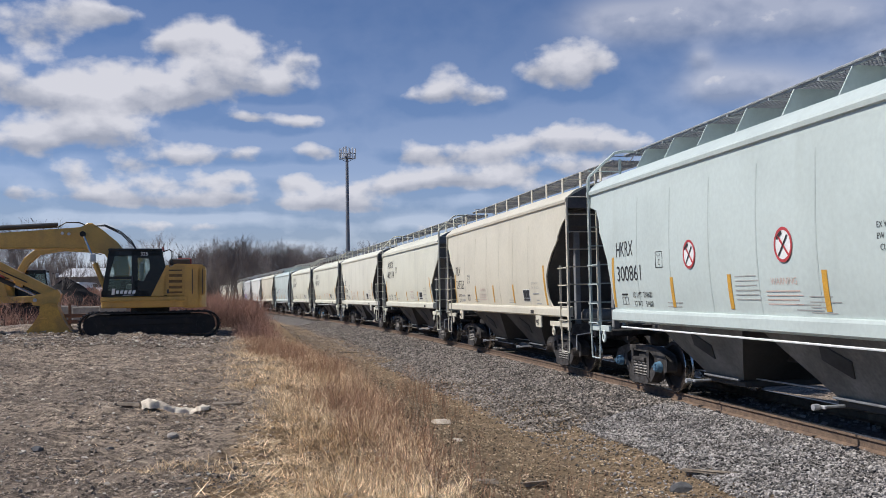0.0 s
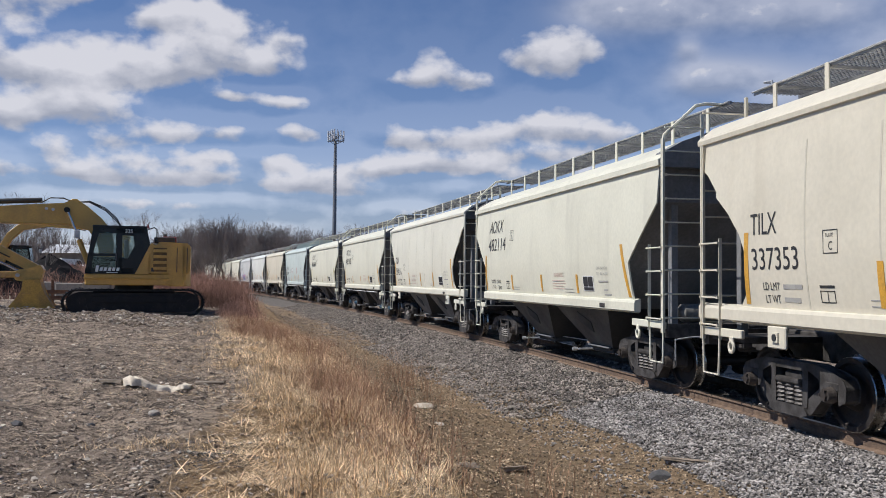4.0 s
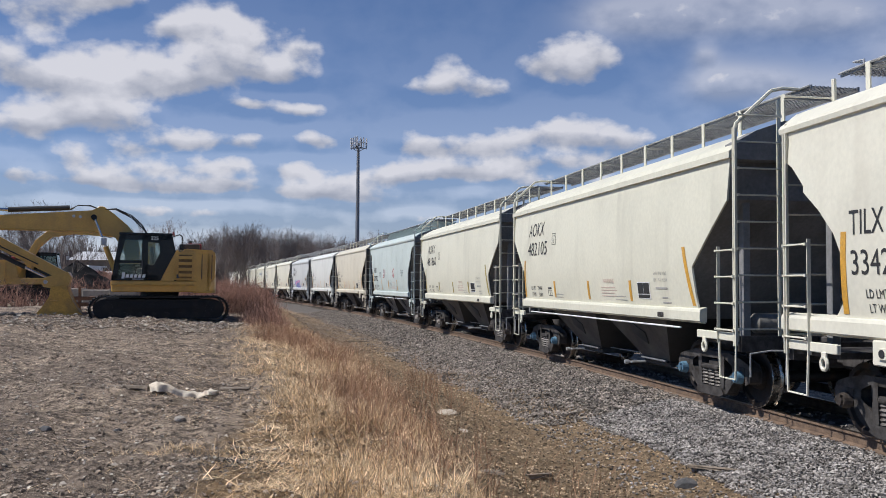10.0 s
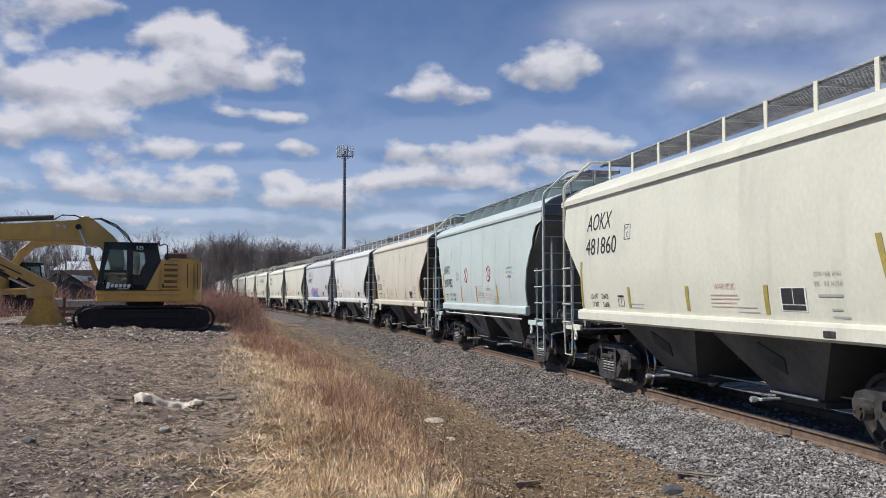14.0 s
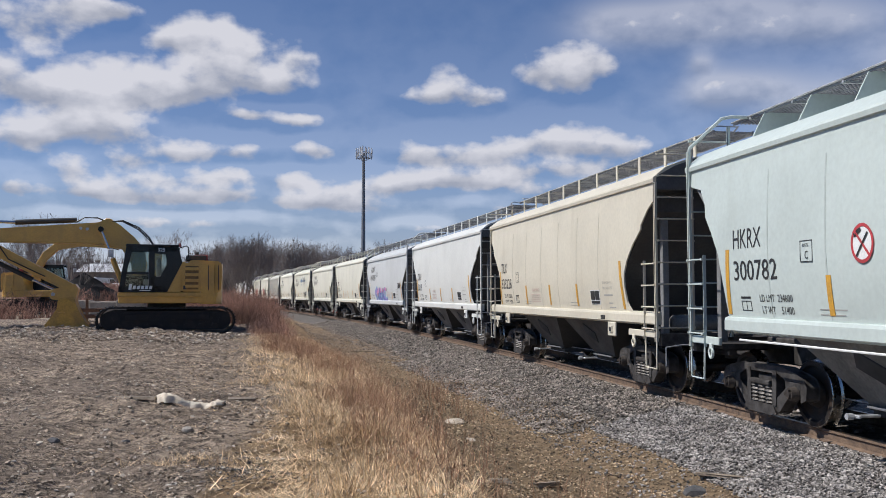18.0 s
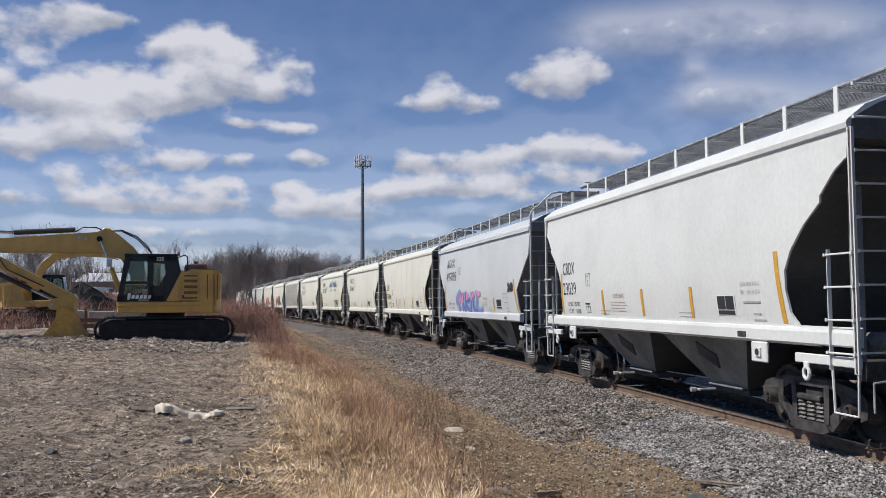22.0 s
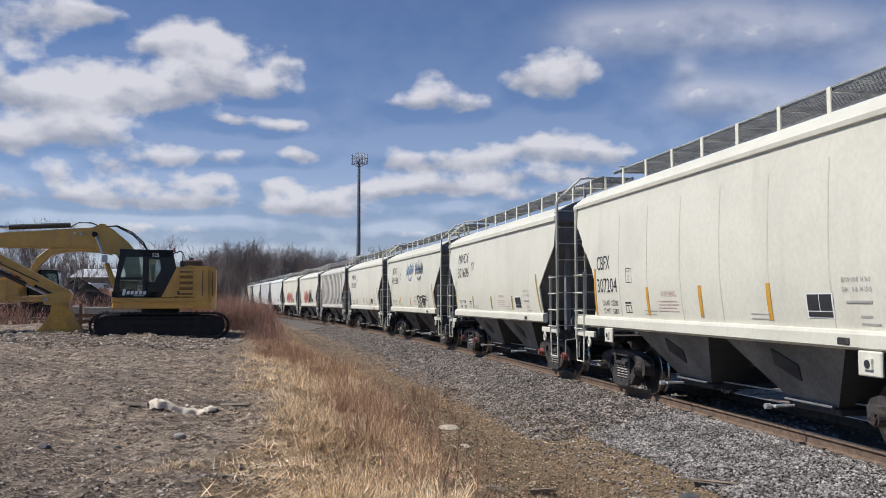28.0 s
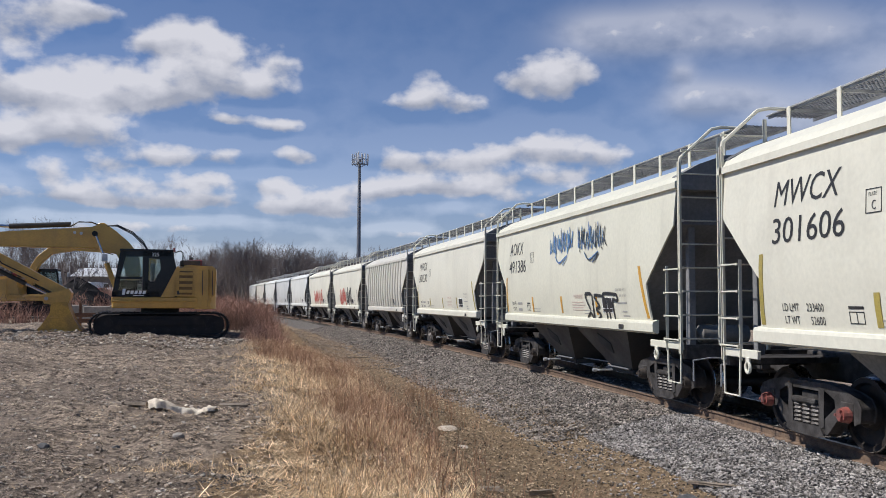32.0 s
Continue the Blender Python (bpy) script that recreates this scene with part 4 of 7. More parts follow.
def stencils(car, kind, mark, number, shear, tape):
    big = kind == "angular"
    h = 0.33 if big else 0.28
    y0, za, zb = (4.31, 3.06, 2.55) if big else ((4.27, 2.46, 2.01) if kind == "stepped" else (4.50, 2.42, 1.97))
    asp = 0.93 if big else 0.74
    if mark:
        letters(car, mark, y0, za, h, shear=shear, aspect=asp)
        letters(car, number, y0 + (0.04 if big else 0.0), zb + (0.03 if big else 0.0), h, shear=shear * 0.3, aspect=asp * (1.35 if kind == "stepped" else 1.22))
        lz = 1.71
        ly, gap = {"angular": (4.16, 0.55), "round": (4.26, 0.46), "stepped": (3.59, 0.46)}[kind]
        letters(car, "LD LMT", ly, lz, 0.10, aspect=0.80)
        letters(car, "LT WT", ly - 0.03, lz - 0.16, 0.10, aspect=0.80)
        limit, empty = LIMITS.get(number, ("", ""))
        if limit:
            letters(car, limit, ly - gap, lz, 0.10, aspect=0.85)
            letters(car, empty, ly - gap - 0.06, lz - 0.16, 0.10, aspect=0.85)
        else:
            bars(car, ly - gap, lz + 0.015, [0.40, 0.34], 0.06, 0.10, M_GREYTXT)
        sy = {"angular": 2.77, "round": 3.06, "stepped": 4.10}[kind]
        head = bmesh.new()
        for a, b, c, d in ((0, 0.27, 0.17, 0.20), (0, 0.27, 0.13, 0.14), (0, 0.27, 0, 0.01), (0, 0.012, 0, 0.13), (0.258, 0.27, 0, 0.13), (0.13, 0.142, 0, 0.13)):
            def bar_at(i, j, off, a=a, b=b, c=c, d=d):
                z = 1.58 + c + (d - c) * j
                return -side_w(z) - 0.002 - off, sy - a - (b - a) * i, z
            sheet(head, lambda i, j: bar_at(i, j, 0.003), lambda i, j: bar_at(i, j, 0), 1, 1)
        part("stencil_header", head, M_BLACK, car, "small stencilled service box")
        by, bz = {"angular": (2.38, 2.79), "round": (2.95, 2.14), "stepped": (2.52, 2.21)}[kind]
        f = bmesh.new()
        for a, b, c, d in ((0, 0.27, 0, 0.010), (0, 0.27, 0.26, 0.27), (0, 0.010, 0, 0.27), (0.26, 0.27, 0, 0.27)):
            def at(i, j, off, a=a, b=b, c=c, d=d):
                z = bz + c + (d - c) * j
                return -side_w(z) - 0.002 - off, by - a - (b - a) * i, z
            sheet(f, lambda i, j: at(i, j, 0.003), lambda i, j: at(i, j, 0), 1, 1)
        part("stencil_frame", f, M_BLACK, car, "square stencilled frame")
        letters(car, "C", by - 0.10, bz + 0.04, 0.10, aspect=0.8)
        letters(car, "PLATE", by - 0.05, bz + 0.19, 0.042, aspect=0.85)
    # reflector strips: tall ones beside the end openings, short ones between
    if kind == "round":
        ends, mids = ((4.66, -0.06), (-4.56, 0.10)), (2.0, 0.0, -1.95)
    elif kind == "angular":
        ends, mids = ((4.68, -0.08), (-4.66, 0.26)), (2.25, 0.0, -2.2)
    else:
        ends, mids = ((4.48, -0.06),), (1.95, 0.1, -2.1)
    for y, lean in ends:
        patch(car, "reflector_tape", y - 0.05, y + 0.05, 1.52, 2.46, tape, label="tall strip of yellow reflective tape", lean=lean)
    for y in mids:
        patch(car, "reflector_tape", y - 0.05, y + 0.05, 1.55, 2.04 if kind != "angular" else 1.93, tape, label="strip of yellow reflective tape")
    # warning block, print blocks, black inspection panel
    wy = {"angular": -0.85, "round": 1.45, "stepped": -0.95}[kind]
    letters(car, "WARNING", wy, 1.88, 0.09, M_DULLRED, aspect=0.95)
    bars(car, wy + 0.12, 1.79, [0.75, 0.8, 0.7, 0.78], 0.016, 0.040, M_DULLRED)
    bars(car, 2.2, 1.62, [0.55, 0.5], 0.014, 0.05, M_GREYTXT)
    bars(car, -1.45, 1.62, [0.5, 0.55], 0.014, 0.05, M_GREYTXT)
    if kind != "stepped":
        iy = -2.53 if kind == "angular" else -2.79
        panel = patch(car, "inspection_panel", iy - 0.54, iy, 1.60, 1.90, M_WHITE, label="black and white inspection stencil")
        patch(panel, "stencil_black", iy - 0.26, iy - 0.03, 1.69, 1.885, M_BLACK, 0.009)
        patch(panel, "stencil_black", iy - 0.51, iy - 0.28, 1.69, 1.885, M_BLACK, 0.009)
        patch(panel, "stencil_black", iy - 0.51, iy - 0.03, 1.615, 1.675, M_BLACK, 0.009)
        letters(car, "EXW 10-8  H 9-3", iy - 0.72, 2.02, 0.058, M_GREYTXT)
        letters(car, "EW    8-8  H 15-0", iy - 0.72, 1.91, 0.058, M_GREYTXT)
        bars(car, iy - 0.78, 1.78, [0.45], 0.03, 0.04, M_GREYTXT)
        bars(car, iy - 1.0, 1.62, [0.2, 0.32], 0.025, 0.06, M_GREYTXT)
        part("builder_plate", shared("builder_plate", lambda: boxed(-1.575, -1.555, -3.62, -3.40, 1.31, 1.39, 0.008), M_TRUCK), None, car)
        bars(car, -2.7, 1.345, [0.4], 0.03, 0.03, M_GREYTXT)
        bars(car, -3.75, 1.37, [0.5, 0.42], 0.022, 0.04, M_GREYTXT)
    else:
        letters(car, "EX W 10-8  H 9-1", -3.05, 2.46, 0.065)
        letters(car, "EW     8-4  H 15-1", -3.05, 2.34, 0.065)
        letters(car, "CU FT 3280", -3.10, 2.22, 0.065)
        bars(car, -0.05, 2.00, [0.55, 0.62, 0.55, 0.62, 0.58, 0.62], 0.014, 0.05, M_GREYTXT)
        bars(car, -1.75, 1.72, [0.45, 0.6, 0.4, 0.5], 0.014, 0.05, M_GREYTXT)
        for y in (1.27, -1.30):
            no_hammer(car, y, 2.38)
    letters(car, "VENT CAR WHEN UNLOADING", 1.2, 1.33, 0.055, M_BLACK, aspect=0.8)
    if kind == "round":
        for sg in (-1, 1):
            part("jack_pad", shared("jack_pad:%s%d" % (car["tone"], sg), lambda: box(boxed(-1.565, -1.52, sg * 3.95 - 0.2, sg * 3.95 + 0.2, 0.98, 1.26, 0.015), -1.59, -1.56, sg * 3.95 - 0.07, sg * 3.95 + 0.07, 1.06, 1.18), PAINT[car["tone"]]), None, car)
            # black disc painted for the hole's dark inside; no hole is cut
            part("jack_hole", shared("jack_hole:%d" % sg, lambda: rod(bmesh.new(), (-1.60, sg * 3.95, 1.12), (-1.54, sg * 3.95, 1.12), 0.045, None, 14), M_BLACK), None, car)


def no_hammer(car, y, z):
    """Round white sign with a red ring and a crossed-out hammer."""
    def disc(r0, r1, lift, mat, name):
        bm = bmesh.new()
        n = 28
        rings = [[bm.verts.new((-side_w(z + r * math.sin(a)) - lift, y + r * 0.9 * math.cos(a), z + r * math.sin(a))) for a in [2 * math.pi * k / n for k in range(n)]] for r in (r0, r1)]
        for k in range(n):
            bm.faces.new((rings[0][k], rings[0][(k + 1) % n], rings[1][(k + 1) % n], rings[1][k]))
        return part(name, bm, mat, car, "round no-hammering sign" if name == "sign_ring" else "")
    disc(0.001, 0.21, 0.008, M_WHITE, "sign_face")
    disc(0.185, 0.225, 0.012, M_RED, "sign_ring")
    for mat, pts, r in ((M_RED, ((-0.13, 0.14), (0.13, -0.14)), 0.016), (M_BLACK, ((0.10, 0.12), (-0.10, -0.14)), 0.014), (M_BLACK, ((-0.02, 0.16), (-0.14, 0.09)), 0.025)):
        (a, b), (c, d) = pts
        bm = bmesh.new()
        v = Vector((c - a, d - b)).normalized()
        q = Vector((-v.y, v.x)) * r
        bm.faces.new([bm.verts.new((-side_w(z + zz) - 0.015, y - yy, z + zz)) for yy, zz in ((a + q.x, b + q.y), (c + q.x, d + q.y), (c - q.x, d - q.y), (a - q.x, b - q.y))])
        part("sign_mark", bm, mat, car)


TRAIN = [  # end shape, paint, mark, number, slant, tape, bearing caps, label
    ("stepped", "mint", "HKRX", "300861", 0, M_AMBER, M_BLUECAP, "pale blue-green covered hopper car with round red warning signs"),
    ("round", "tan", "TILX", "337353", 0, M_AMBER, M_GREYCAP, "tan covered hopper car with dark rounded end openings"),
    ("angular", "cream", "AOKX", "482114", 0.25, M_AMBER, M_GREYCAP, "cream covered hopper car with slanted black lettering"),
    ("round", "ivory", "TILX", "334216", 0, M_AMBER, M_GREYCAP, "cream-coloured covered hopper car with faint rust streaks"),
    ("angular", "cream", "AOKX", "482105", 0.25, M_AMBER, M_BLUECAP, "cream covered hopper car with blue bearing caps"),
    ("angular", "cream", "AOKX", "481860", 0.25, M_OLIVE, M_GREYCAP, "streaked cream covered hopper car with dirty yellow tape"),
    ("stepped", "mint", "HKRX", "300782", 0, M_AMBER, M_GREYCAP, "pale blue-green covered hopper car with bracketed roof walkway"),
    ("round", "tan", "TILX", "333228", 0, M_AMBER, M_GREYCAP, "tan covered hopper car with amber tape strips"),
    ("round", "white", "CRDX", "23039", 0, M_AMBER, M_GREYCAP, "clean white covered hopper car with rounded end openings"),
    ("angular", "steel", "AOKX", "497095", 0.25, M_AMBER, M_GREYCAP, "pale grey covered hopper car with pink and blue graffiti"),
    ("round", "ivory", "CBFX", "307204", 0, M_AMBER, M_GREYCAP, "off-white covered hopper car with black lettering"),
    ("angular", "ivory", "MWCX", "301606", 0.25, M_OLIVE, M_REDCAP, "off-white covered hopper car with large black lettering"),
    ("angular", "cream", "AOKX", "491386", 0.0, M_AMBER, M_GREYCAP, "stained cream covered hopper car with blue and black graffiti"),
    ("angular", "ivory", "MWCX", "301530", 0.25, M_OLIVE, M_GREYCAP, "off-white covered hopper car following a graffitied one"),
    ("angular", "grey", "", "", 0, M_GREYTAPE, M_GREYCAP, "light grey covered hopper car with vertical side ribs"),
    ("angular", "ivory", "", "", 0, M_GREYTAPE, M_GREYCAP, "off-white covered hopper car with red and black graffiti"),
    ("angular", "ivory", "", "", 0, M_GREYTAPE, M_GREYCAP, "off-white covered hopper car with faded red graffiti"),
    ("round", "white", "", "", 0, M_GREYTAPE, M_GREYCAP, "white covered hopper car far back in the train"),
    ("round", "steel", "", "", 0, M_GREYTAPE, M_GREYCAP, "pale grey covered hopper car far back in the train"),
    ("round", "white", "", "", 0, M_GREYTAPE, M_GREYCAP, "white covered hopper car near the end of the train"),
    ("round", "grey", "", "", 0, M_GREYTAPE, M_GREYCAP, "light grey covered hopper car near the end of the train"),
    ("round", "white", "", "", 0, M_GREYTAPE, M_GREYCAP, "white covered hopper car at the end of the train"),
]
CARS = []
for k, (kind, tone, mark, number, slant, tape, cap, label) in enumerate(TRAIN):
    car = hopper_car(kind, tone, label, cap, ribs=(k == 14))
    car["tone"] = tone
    stencils(car, kind, mark, number, slant, tape)
    CARS.append(car)
def strokes(car, y0, z0, w, h, lines, r, material, name="graffiti_stroke", lift=0.013, label="sprayed graffiti strokes"):
    """Sprayed strokes: each line runs through points of a unit box laid on the side sheet, rounded between them."""
    step = lift
    for line in lines:
        bm = bmesh.new()
        pts = np.array(line, float)
        t = np.linspace(0, len(pts) - 1, 7 * (len(pts) - 1) + 1)
        k = np.minimum(t.astype(int), len(pts) - 2)
        q = t - k
        p0, p1, p2, p3 = pts[np.maximum(k - 1, 0)], pts[k], pts[k + 1], pts[np.minimum(k + 2, len(pts) - 1)]
        q = q[:, None]
        c = 0.5 * (2 * p1 + (p2 - p0) * q + (2 * p0 - 5 * p1 + 4 * p2 - p3) * q ** 2 + (3 * p1 - p0 - 3 * p2 + p3) * q ** 3)
        yy, zz = y0 - w * c[:, 0], z0 + h * c[:, 1]
        d = np.stack([np.gradient(yy), np.gradient(zz)], -1)
        d = d / (np.linalg.norm(d, axis=1)[:, None] + 1e-9)
        last = None
        for m in range(len(yy)):
            wide = r * (0.65 if m in (0, len(yy) - 1) else 1.0)
            pair = [bm.verts.new((-side_w(zz[m] + sg * d[m, 0] * wide) - step, yy[m] - sg * d[m, 1] * wide, zz[m] + sg * d[m, 0] * wide)) for sg in (-1, 1)]
            if last:
                bm.faces.new((last[0], pair[0], pair[1], last[1]))
            last = pair
            step += 0.00002
        part(name, bm, material, car, label)


# a sprayed piece in four layers: pale blue halo, violet fill, dark outline, pink top
PIECE = [[(0.03, 0.8), (0.12, 0.86), (0.22, 0.8), (0.14, 0.45), (0.20, 0.06)], [(0.22, 0.78), (0.32, 0.70), (0.26, 0.5), (0.36, 0.10)], [(0.40, 0.12), (0.44, 0.75), (0.52, 0.82), (0.56, 0.5), (0.60, 0.12)], [(0.42, 0.42), (0.58, 0.45)],
         [(0.64, 0.12), (0.66, 0.78), (0.70, 0.45), (0.76, 0.78), (0.78, 0.14)], [(0.93, 0.98), (0.84, 0.62), (0.94, 0.42), (0.83, 0.14)]]
TOPS = [[(0.04, 0.82), (0.10, 0.78), (0.16, 0.84)], [(0.26, 0.70), (0.34, 0.78), (0.38, 0.62)], [(0.46, 0.66), (0.52, 0.80), (0.55, 0.60)], [(0.66, 0.86), (0.72, 0.62), (0.80, 0.70), (0.72, 0.45)]]
PIECE = [[(1.0 - a + 0.05 * math.sin(9 * b), 0.97 - 0.92 * b) for a, b in line] for line in PIECE]
TOPS = [[(1.0 - a, b) for a, b in line] for line in TOPS]
strokes(CARS[9], 2.85, 1.30, 3.7, 0.98, PIECE, 0.19, M_CYAN, lift=0.008, label="pale blue sprayed halo")
strokes(CARS[9], 2.85, 1.30, 3.7, 0.98, PIECE, 0.115, M_LILAC, lift=0.012, label="violet sprayed letters")
strokes(CARS[9], 2.85, 1.28, 3.7, 0.98, PIECE[1:5], 0.035, M_BLUE, lift=0.016, label="dark blue sprayed outline")
strokes(CARS[9], 2.85, 1.30, 3.7, 0.98, TOPS, 0.085, M_PINK, lift=0.020, label="pink sprayed tops")
strokes(CARS[9], 2.60, 1.28, 3.2, 0.20, [[(0.0, 0.2), (0.3, 0.6), (0.6, 0.3), (1.0, 0.5)]], 0.08, M_LILAC, lift=0.010, label="violet sprayed base line")
TAG = [[(0.05, 0.75), (0.10, 0.2), (0.16, 0.85), (0.15, 0.3)], [(0.22, 0.2), (0.20, 0.85), (0.30, 0.8), (0.28, 0.25), (0.22, 0.22)], [(0.36, 0.9), (0.38, 0.15), (0.50, 0.75), (0.52, 0.2)], [(0.58, 0.15), (0.66, 0.9), (0.72, 0.1)], [(0.60, 0.42), (0.72, 0.45)], [(0.80, 0.95), (0.80, 0.1)],
       [(0.96, 0.9), (0.82, 0.5), (0.98, 0.1)]]
TAG = [[(1.0 - a, b) for a, b in line] for line in TAG]
strokes(CARS[9], -3.80, 2.05, 0.58, 0.34, TAG, 0.020, M_BLACK, label="black sprayed scrawl")
scrawl_rng = random.Random(31)


def scrawl(count, lo, hi):
    """Hasty upright zigzag strokes, side by side."""
    out = []
    for k in range(count):
        a = lo + (hi - lo) * (k + 0.5) / count
        w = (hi - lo) / count
        top = scrawl_rng.uniform(0.72, 0.95)
        out.append([(a - w * scrawl_rng.uniform(0.3, 0.7), top), (a - w * 0.1, scrawl_rng.uniform(0.30, 0.45)), (a + w * scrawl_rng.uniform(0.0, 0.4), top - 0.1), (a + w * 0.3, scrawl_rng.uniform(0.35, 0.6)), (a + w * scrawl_rng.uniform(0.4, 0.9), scrawl_rng.uniform(0.35, 0.9))])
    out.append([(lo + 0.12, 0.30), (lo + 0.2, 0.12), (hi - 0.1, 0.26), (hi - 0.18, 0.05)])
    return out


strokes(CARS[12], 0.85, 2.58, 3.7, 0.98, scrawl(8, 0.02, 0.46), 0.017, M_BLUE, label="blue sprayed scrawl")
strokes(CARS[12], 0.85, 2.58, 3.7, 0.98, scrawl(8, 0.54, 0.98), 0.015, M_BLUE, label="blue sprayed scrawl")
strokes(CARS[12], 0.83, 2.56, 3.7, 0.98, scrawl(5, 0.55, 0.98), 0.012, M_BLACK, lift=0.02, label="black sprayed scrawl")
THROW = [[(0.02, 0.95), (0.36, 0.98), (0.35, 0.80), (0.24, 0.78), (0.24, 0.22), (0.13, 0.2), (0.14, 0.76), (0.02, 0.78), (0.02, 0.95)], [(0.36, 0.90), (0.62, 0.92), (0.50, 0.62), (0.60, 0.5), (0.48, 0.34), (0.62, 0.12), (0.34, 0.10), (0.34, 0.88)], [(0.68, 0.95), (0.68, 0.10), (0.76, 0.4), (0.96, 0.06)], [(0.76, 0.5), (0.88, 0.95), (0.70, 0.98)]]
THROW = [[(1.0 - a, b) for a, b in line] for line in THROW]
strokes(CARS[12], -1.37, 1.31, 2.0, 0.68, THROW, 0.030, M_BLACK, label="black sprayed block letters")
for q in (15, 16):
    squiggle(CARS[q], 2.2, 1.5, 2.4, 1.1, q, M_REDSPRAY, 0.09, 6)
    squiggle(CARS[q], -0.5, 1.45, 1.8, 1.2, q + 3, M_BLACK if q == 15 else M_REDSPRAY, 0.07, 5)


# ---- clouds: a far backdrop sheet that drifts ----
def cloud_material():
    m = bpy.data.materials.new("clouds")
    m.use_nodes = True
    n, l = m.node_tree.nodes, m.node_tree.links
    n.clear()
    co = n.new("ShaderNodeTexCoord").outputs["Object"]
    at = n.new("ShaderNodeAttribute")
    at.attribute_name = "cover"
    sep = n.new("ShaderNodeSeparateColor")
    l.new(at.outputs["Color"], sep.inputs[0])
    puff = noise_of(n, l, co, 1.0, 5, 0.46, (0.0075, 0.0075, 0.012))
    wisp = noise_of(n, l, co, 1.0, 3, 0.5, (0.025, 0.025, 0.034))

    def calc(op, a, b, c=None):
        q = n.new("ShaderNodeMath")
        q.operation = op
        for i, v in enumerate((a, b, c)):
            if v is None:
                continue
            if isinstance(v, float):
                q.inputs[i].default_value = v
            else:
                l.new(v, q.inputs[i])
        return q.outputs[0]
    ragged = calc("ADD", calc("MULTIPLY_ADD", puff, 2.3, -1.15), calc("MULTIPLY_ADD", wisp, 0.45, -0.22))
    body = calc("MINIMUM", calc("MULTIPLY", sep.outputs[0], 2.2), 1.0)
    d = calc("MULTIPLY_ADD", ragged, body, sep.outputs[0])
    r = n.new("ShaderNodeMapRange")
    r.interpolation_type = "SMOOTHSTEP"
    r.inputs["From Min"].default_value, r.inputs["From Max"].default_value = 0.16, 1.2
    l.new(d, r.inputs["Value"])
    sh = calc("ADD", sep.outputs[1], calc("MULTIPLY_ADD", puff, 1.5, -0.75))
    sh = calc("ADD", sh, calc("MULTIPLY_ADD", wisp, 0.25, -0.12))
    colr = mixed(n, l, ramp_of(n, l, sh, 0.05, 0.75), (0.37, 0.395, 0.48), (0.72, 0.72, 0.78))
    em = n.new("ShaderNodeEmission")
    l.new(colr, em.inputs["Color"])
    tr = n.new("ShaderNodeBsdfTransparent")
    mx = n.new("ShaderNodeMixShader")
    l.new(calc("MULTIPLY", calc("MAXIMUM", calc("MULTIPLY", r.outputs["Result"], 0.94), at.outputs["Alpha"]), sep.outputs[2]), mx.inputs[0])
    l.new(tr.outputs[0], mx.inputs[1])
    l.new(em.outputs[0], mx.inputs[2])
    out = n.new("ShaderNodeOutputMaterial")
    l.new(mx.outputs[0], out.inputs["Surface"])
    return m


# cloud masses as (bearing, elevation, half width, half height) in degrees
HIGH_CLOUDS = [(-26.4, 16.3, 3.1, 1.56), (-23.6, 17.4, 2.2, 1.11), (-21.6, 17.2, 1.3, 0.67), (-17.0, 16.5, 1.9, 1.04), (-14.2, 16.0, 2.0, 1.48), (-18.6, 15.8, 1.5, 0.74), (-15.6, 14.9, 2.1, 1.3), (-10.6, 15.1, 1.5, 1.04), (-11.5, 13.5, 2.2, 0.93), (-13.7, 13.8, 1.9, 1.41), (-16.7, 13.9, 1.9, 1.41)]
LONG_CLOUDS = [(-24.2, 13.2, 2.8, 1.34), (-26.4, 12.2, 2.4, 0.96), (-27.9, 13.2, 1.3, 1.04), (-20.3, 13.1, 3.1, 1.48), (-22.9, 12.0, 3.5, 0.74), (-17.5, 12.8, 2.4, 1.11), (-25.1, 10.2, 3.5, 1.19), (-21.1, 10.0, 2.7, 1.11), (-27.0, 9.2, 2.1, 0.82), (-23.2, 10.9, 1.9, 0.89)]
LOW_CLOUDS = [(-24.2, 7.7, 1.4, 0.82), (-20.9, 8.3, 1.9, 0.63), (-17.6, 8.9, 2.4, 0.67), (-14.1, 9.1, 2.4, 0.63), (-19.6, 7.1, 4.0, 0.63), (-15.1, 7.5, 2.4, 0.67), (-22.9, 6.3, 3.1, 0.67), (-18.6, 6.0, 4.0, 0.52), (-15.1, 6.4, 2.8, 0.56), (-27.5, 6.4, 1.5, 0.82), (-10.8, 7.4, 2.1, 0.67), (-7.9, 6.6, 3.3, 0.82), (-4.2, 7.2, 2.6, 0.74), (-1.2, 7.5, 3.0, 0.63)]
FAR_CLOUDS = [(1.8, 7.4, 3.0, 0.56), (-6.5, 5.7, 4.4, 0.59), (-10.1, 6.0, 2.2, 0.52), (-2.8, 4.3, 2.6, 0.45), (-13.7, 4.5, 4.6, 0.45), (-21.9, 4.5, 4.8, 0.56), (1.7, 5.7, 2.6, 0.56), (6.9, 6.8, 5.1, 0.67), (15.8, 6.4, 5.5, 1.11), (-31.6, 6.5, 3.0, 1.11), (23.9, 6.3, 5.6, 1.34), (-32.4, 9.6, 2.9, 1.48)]
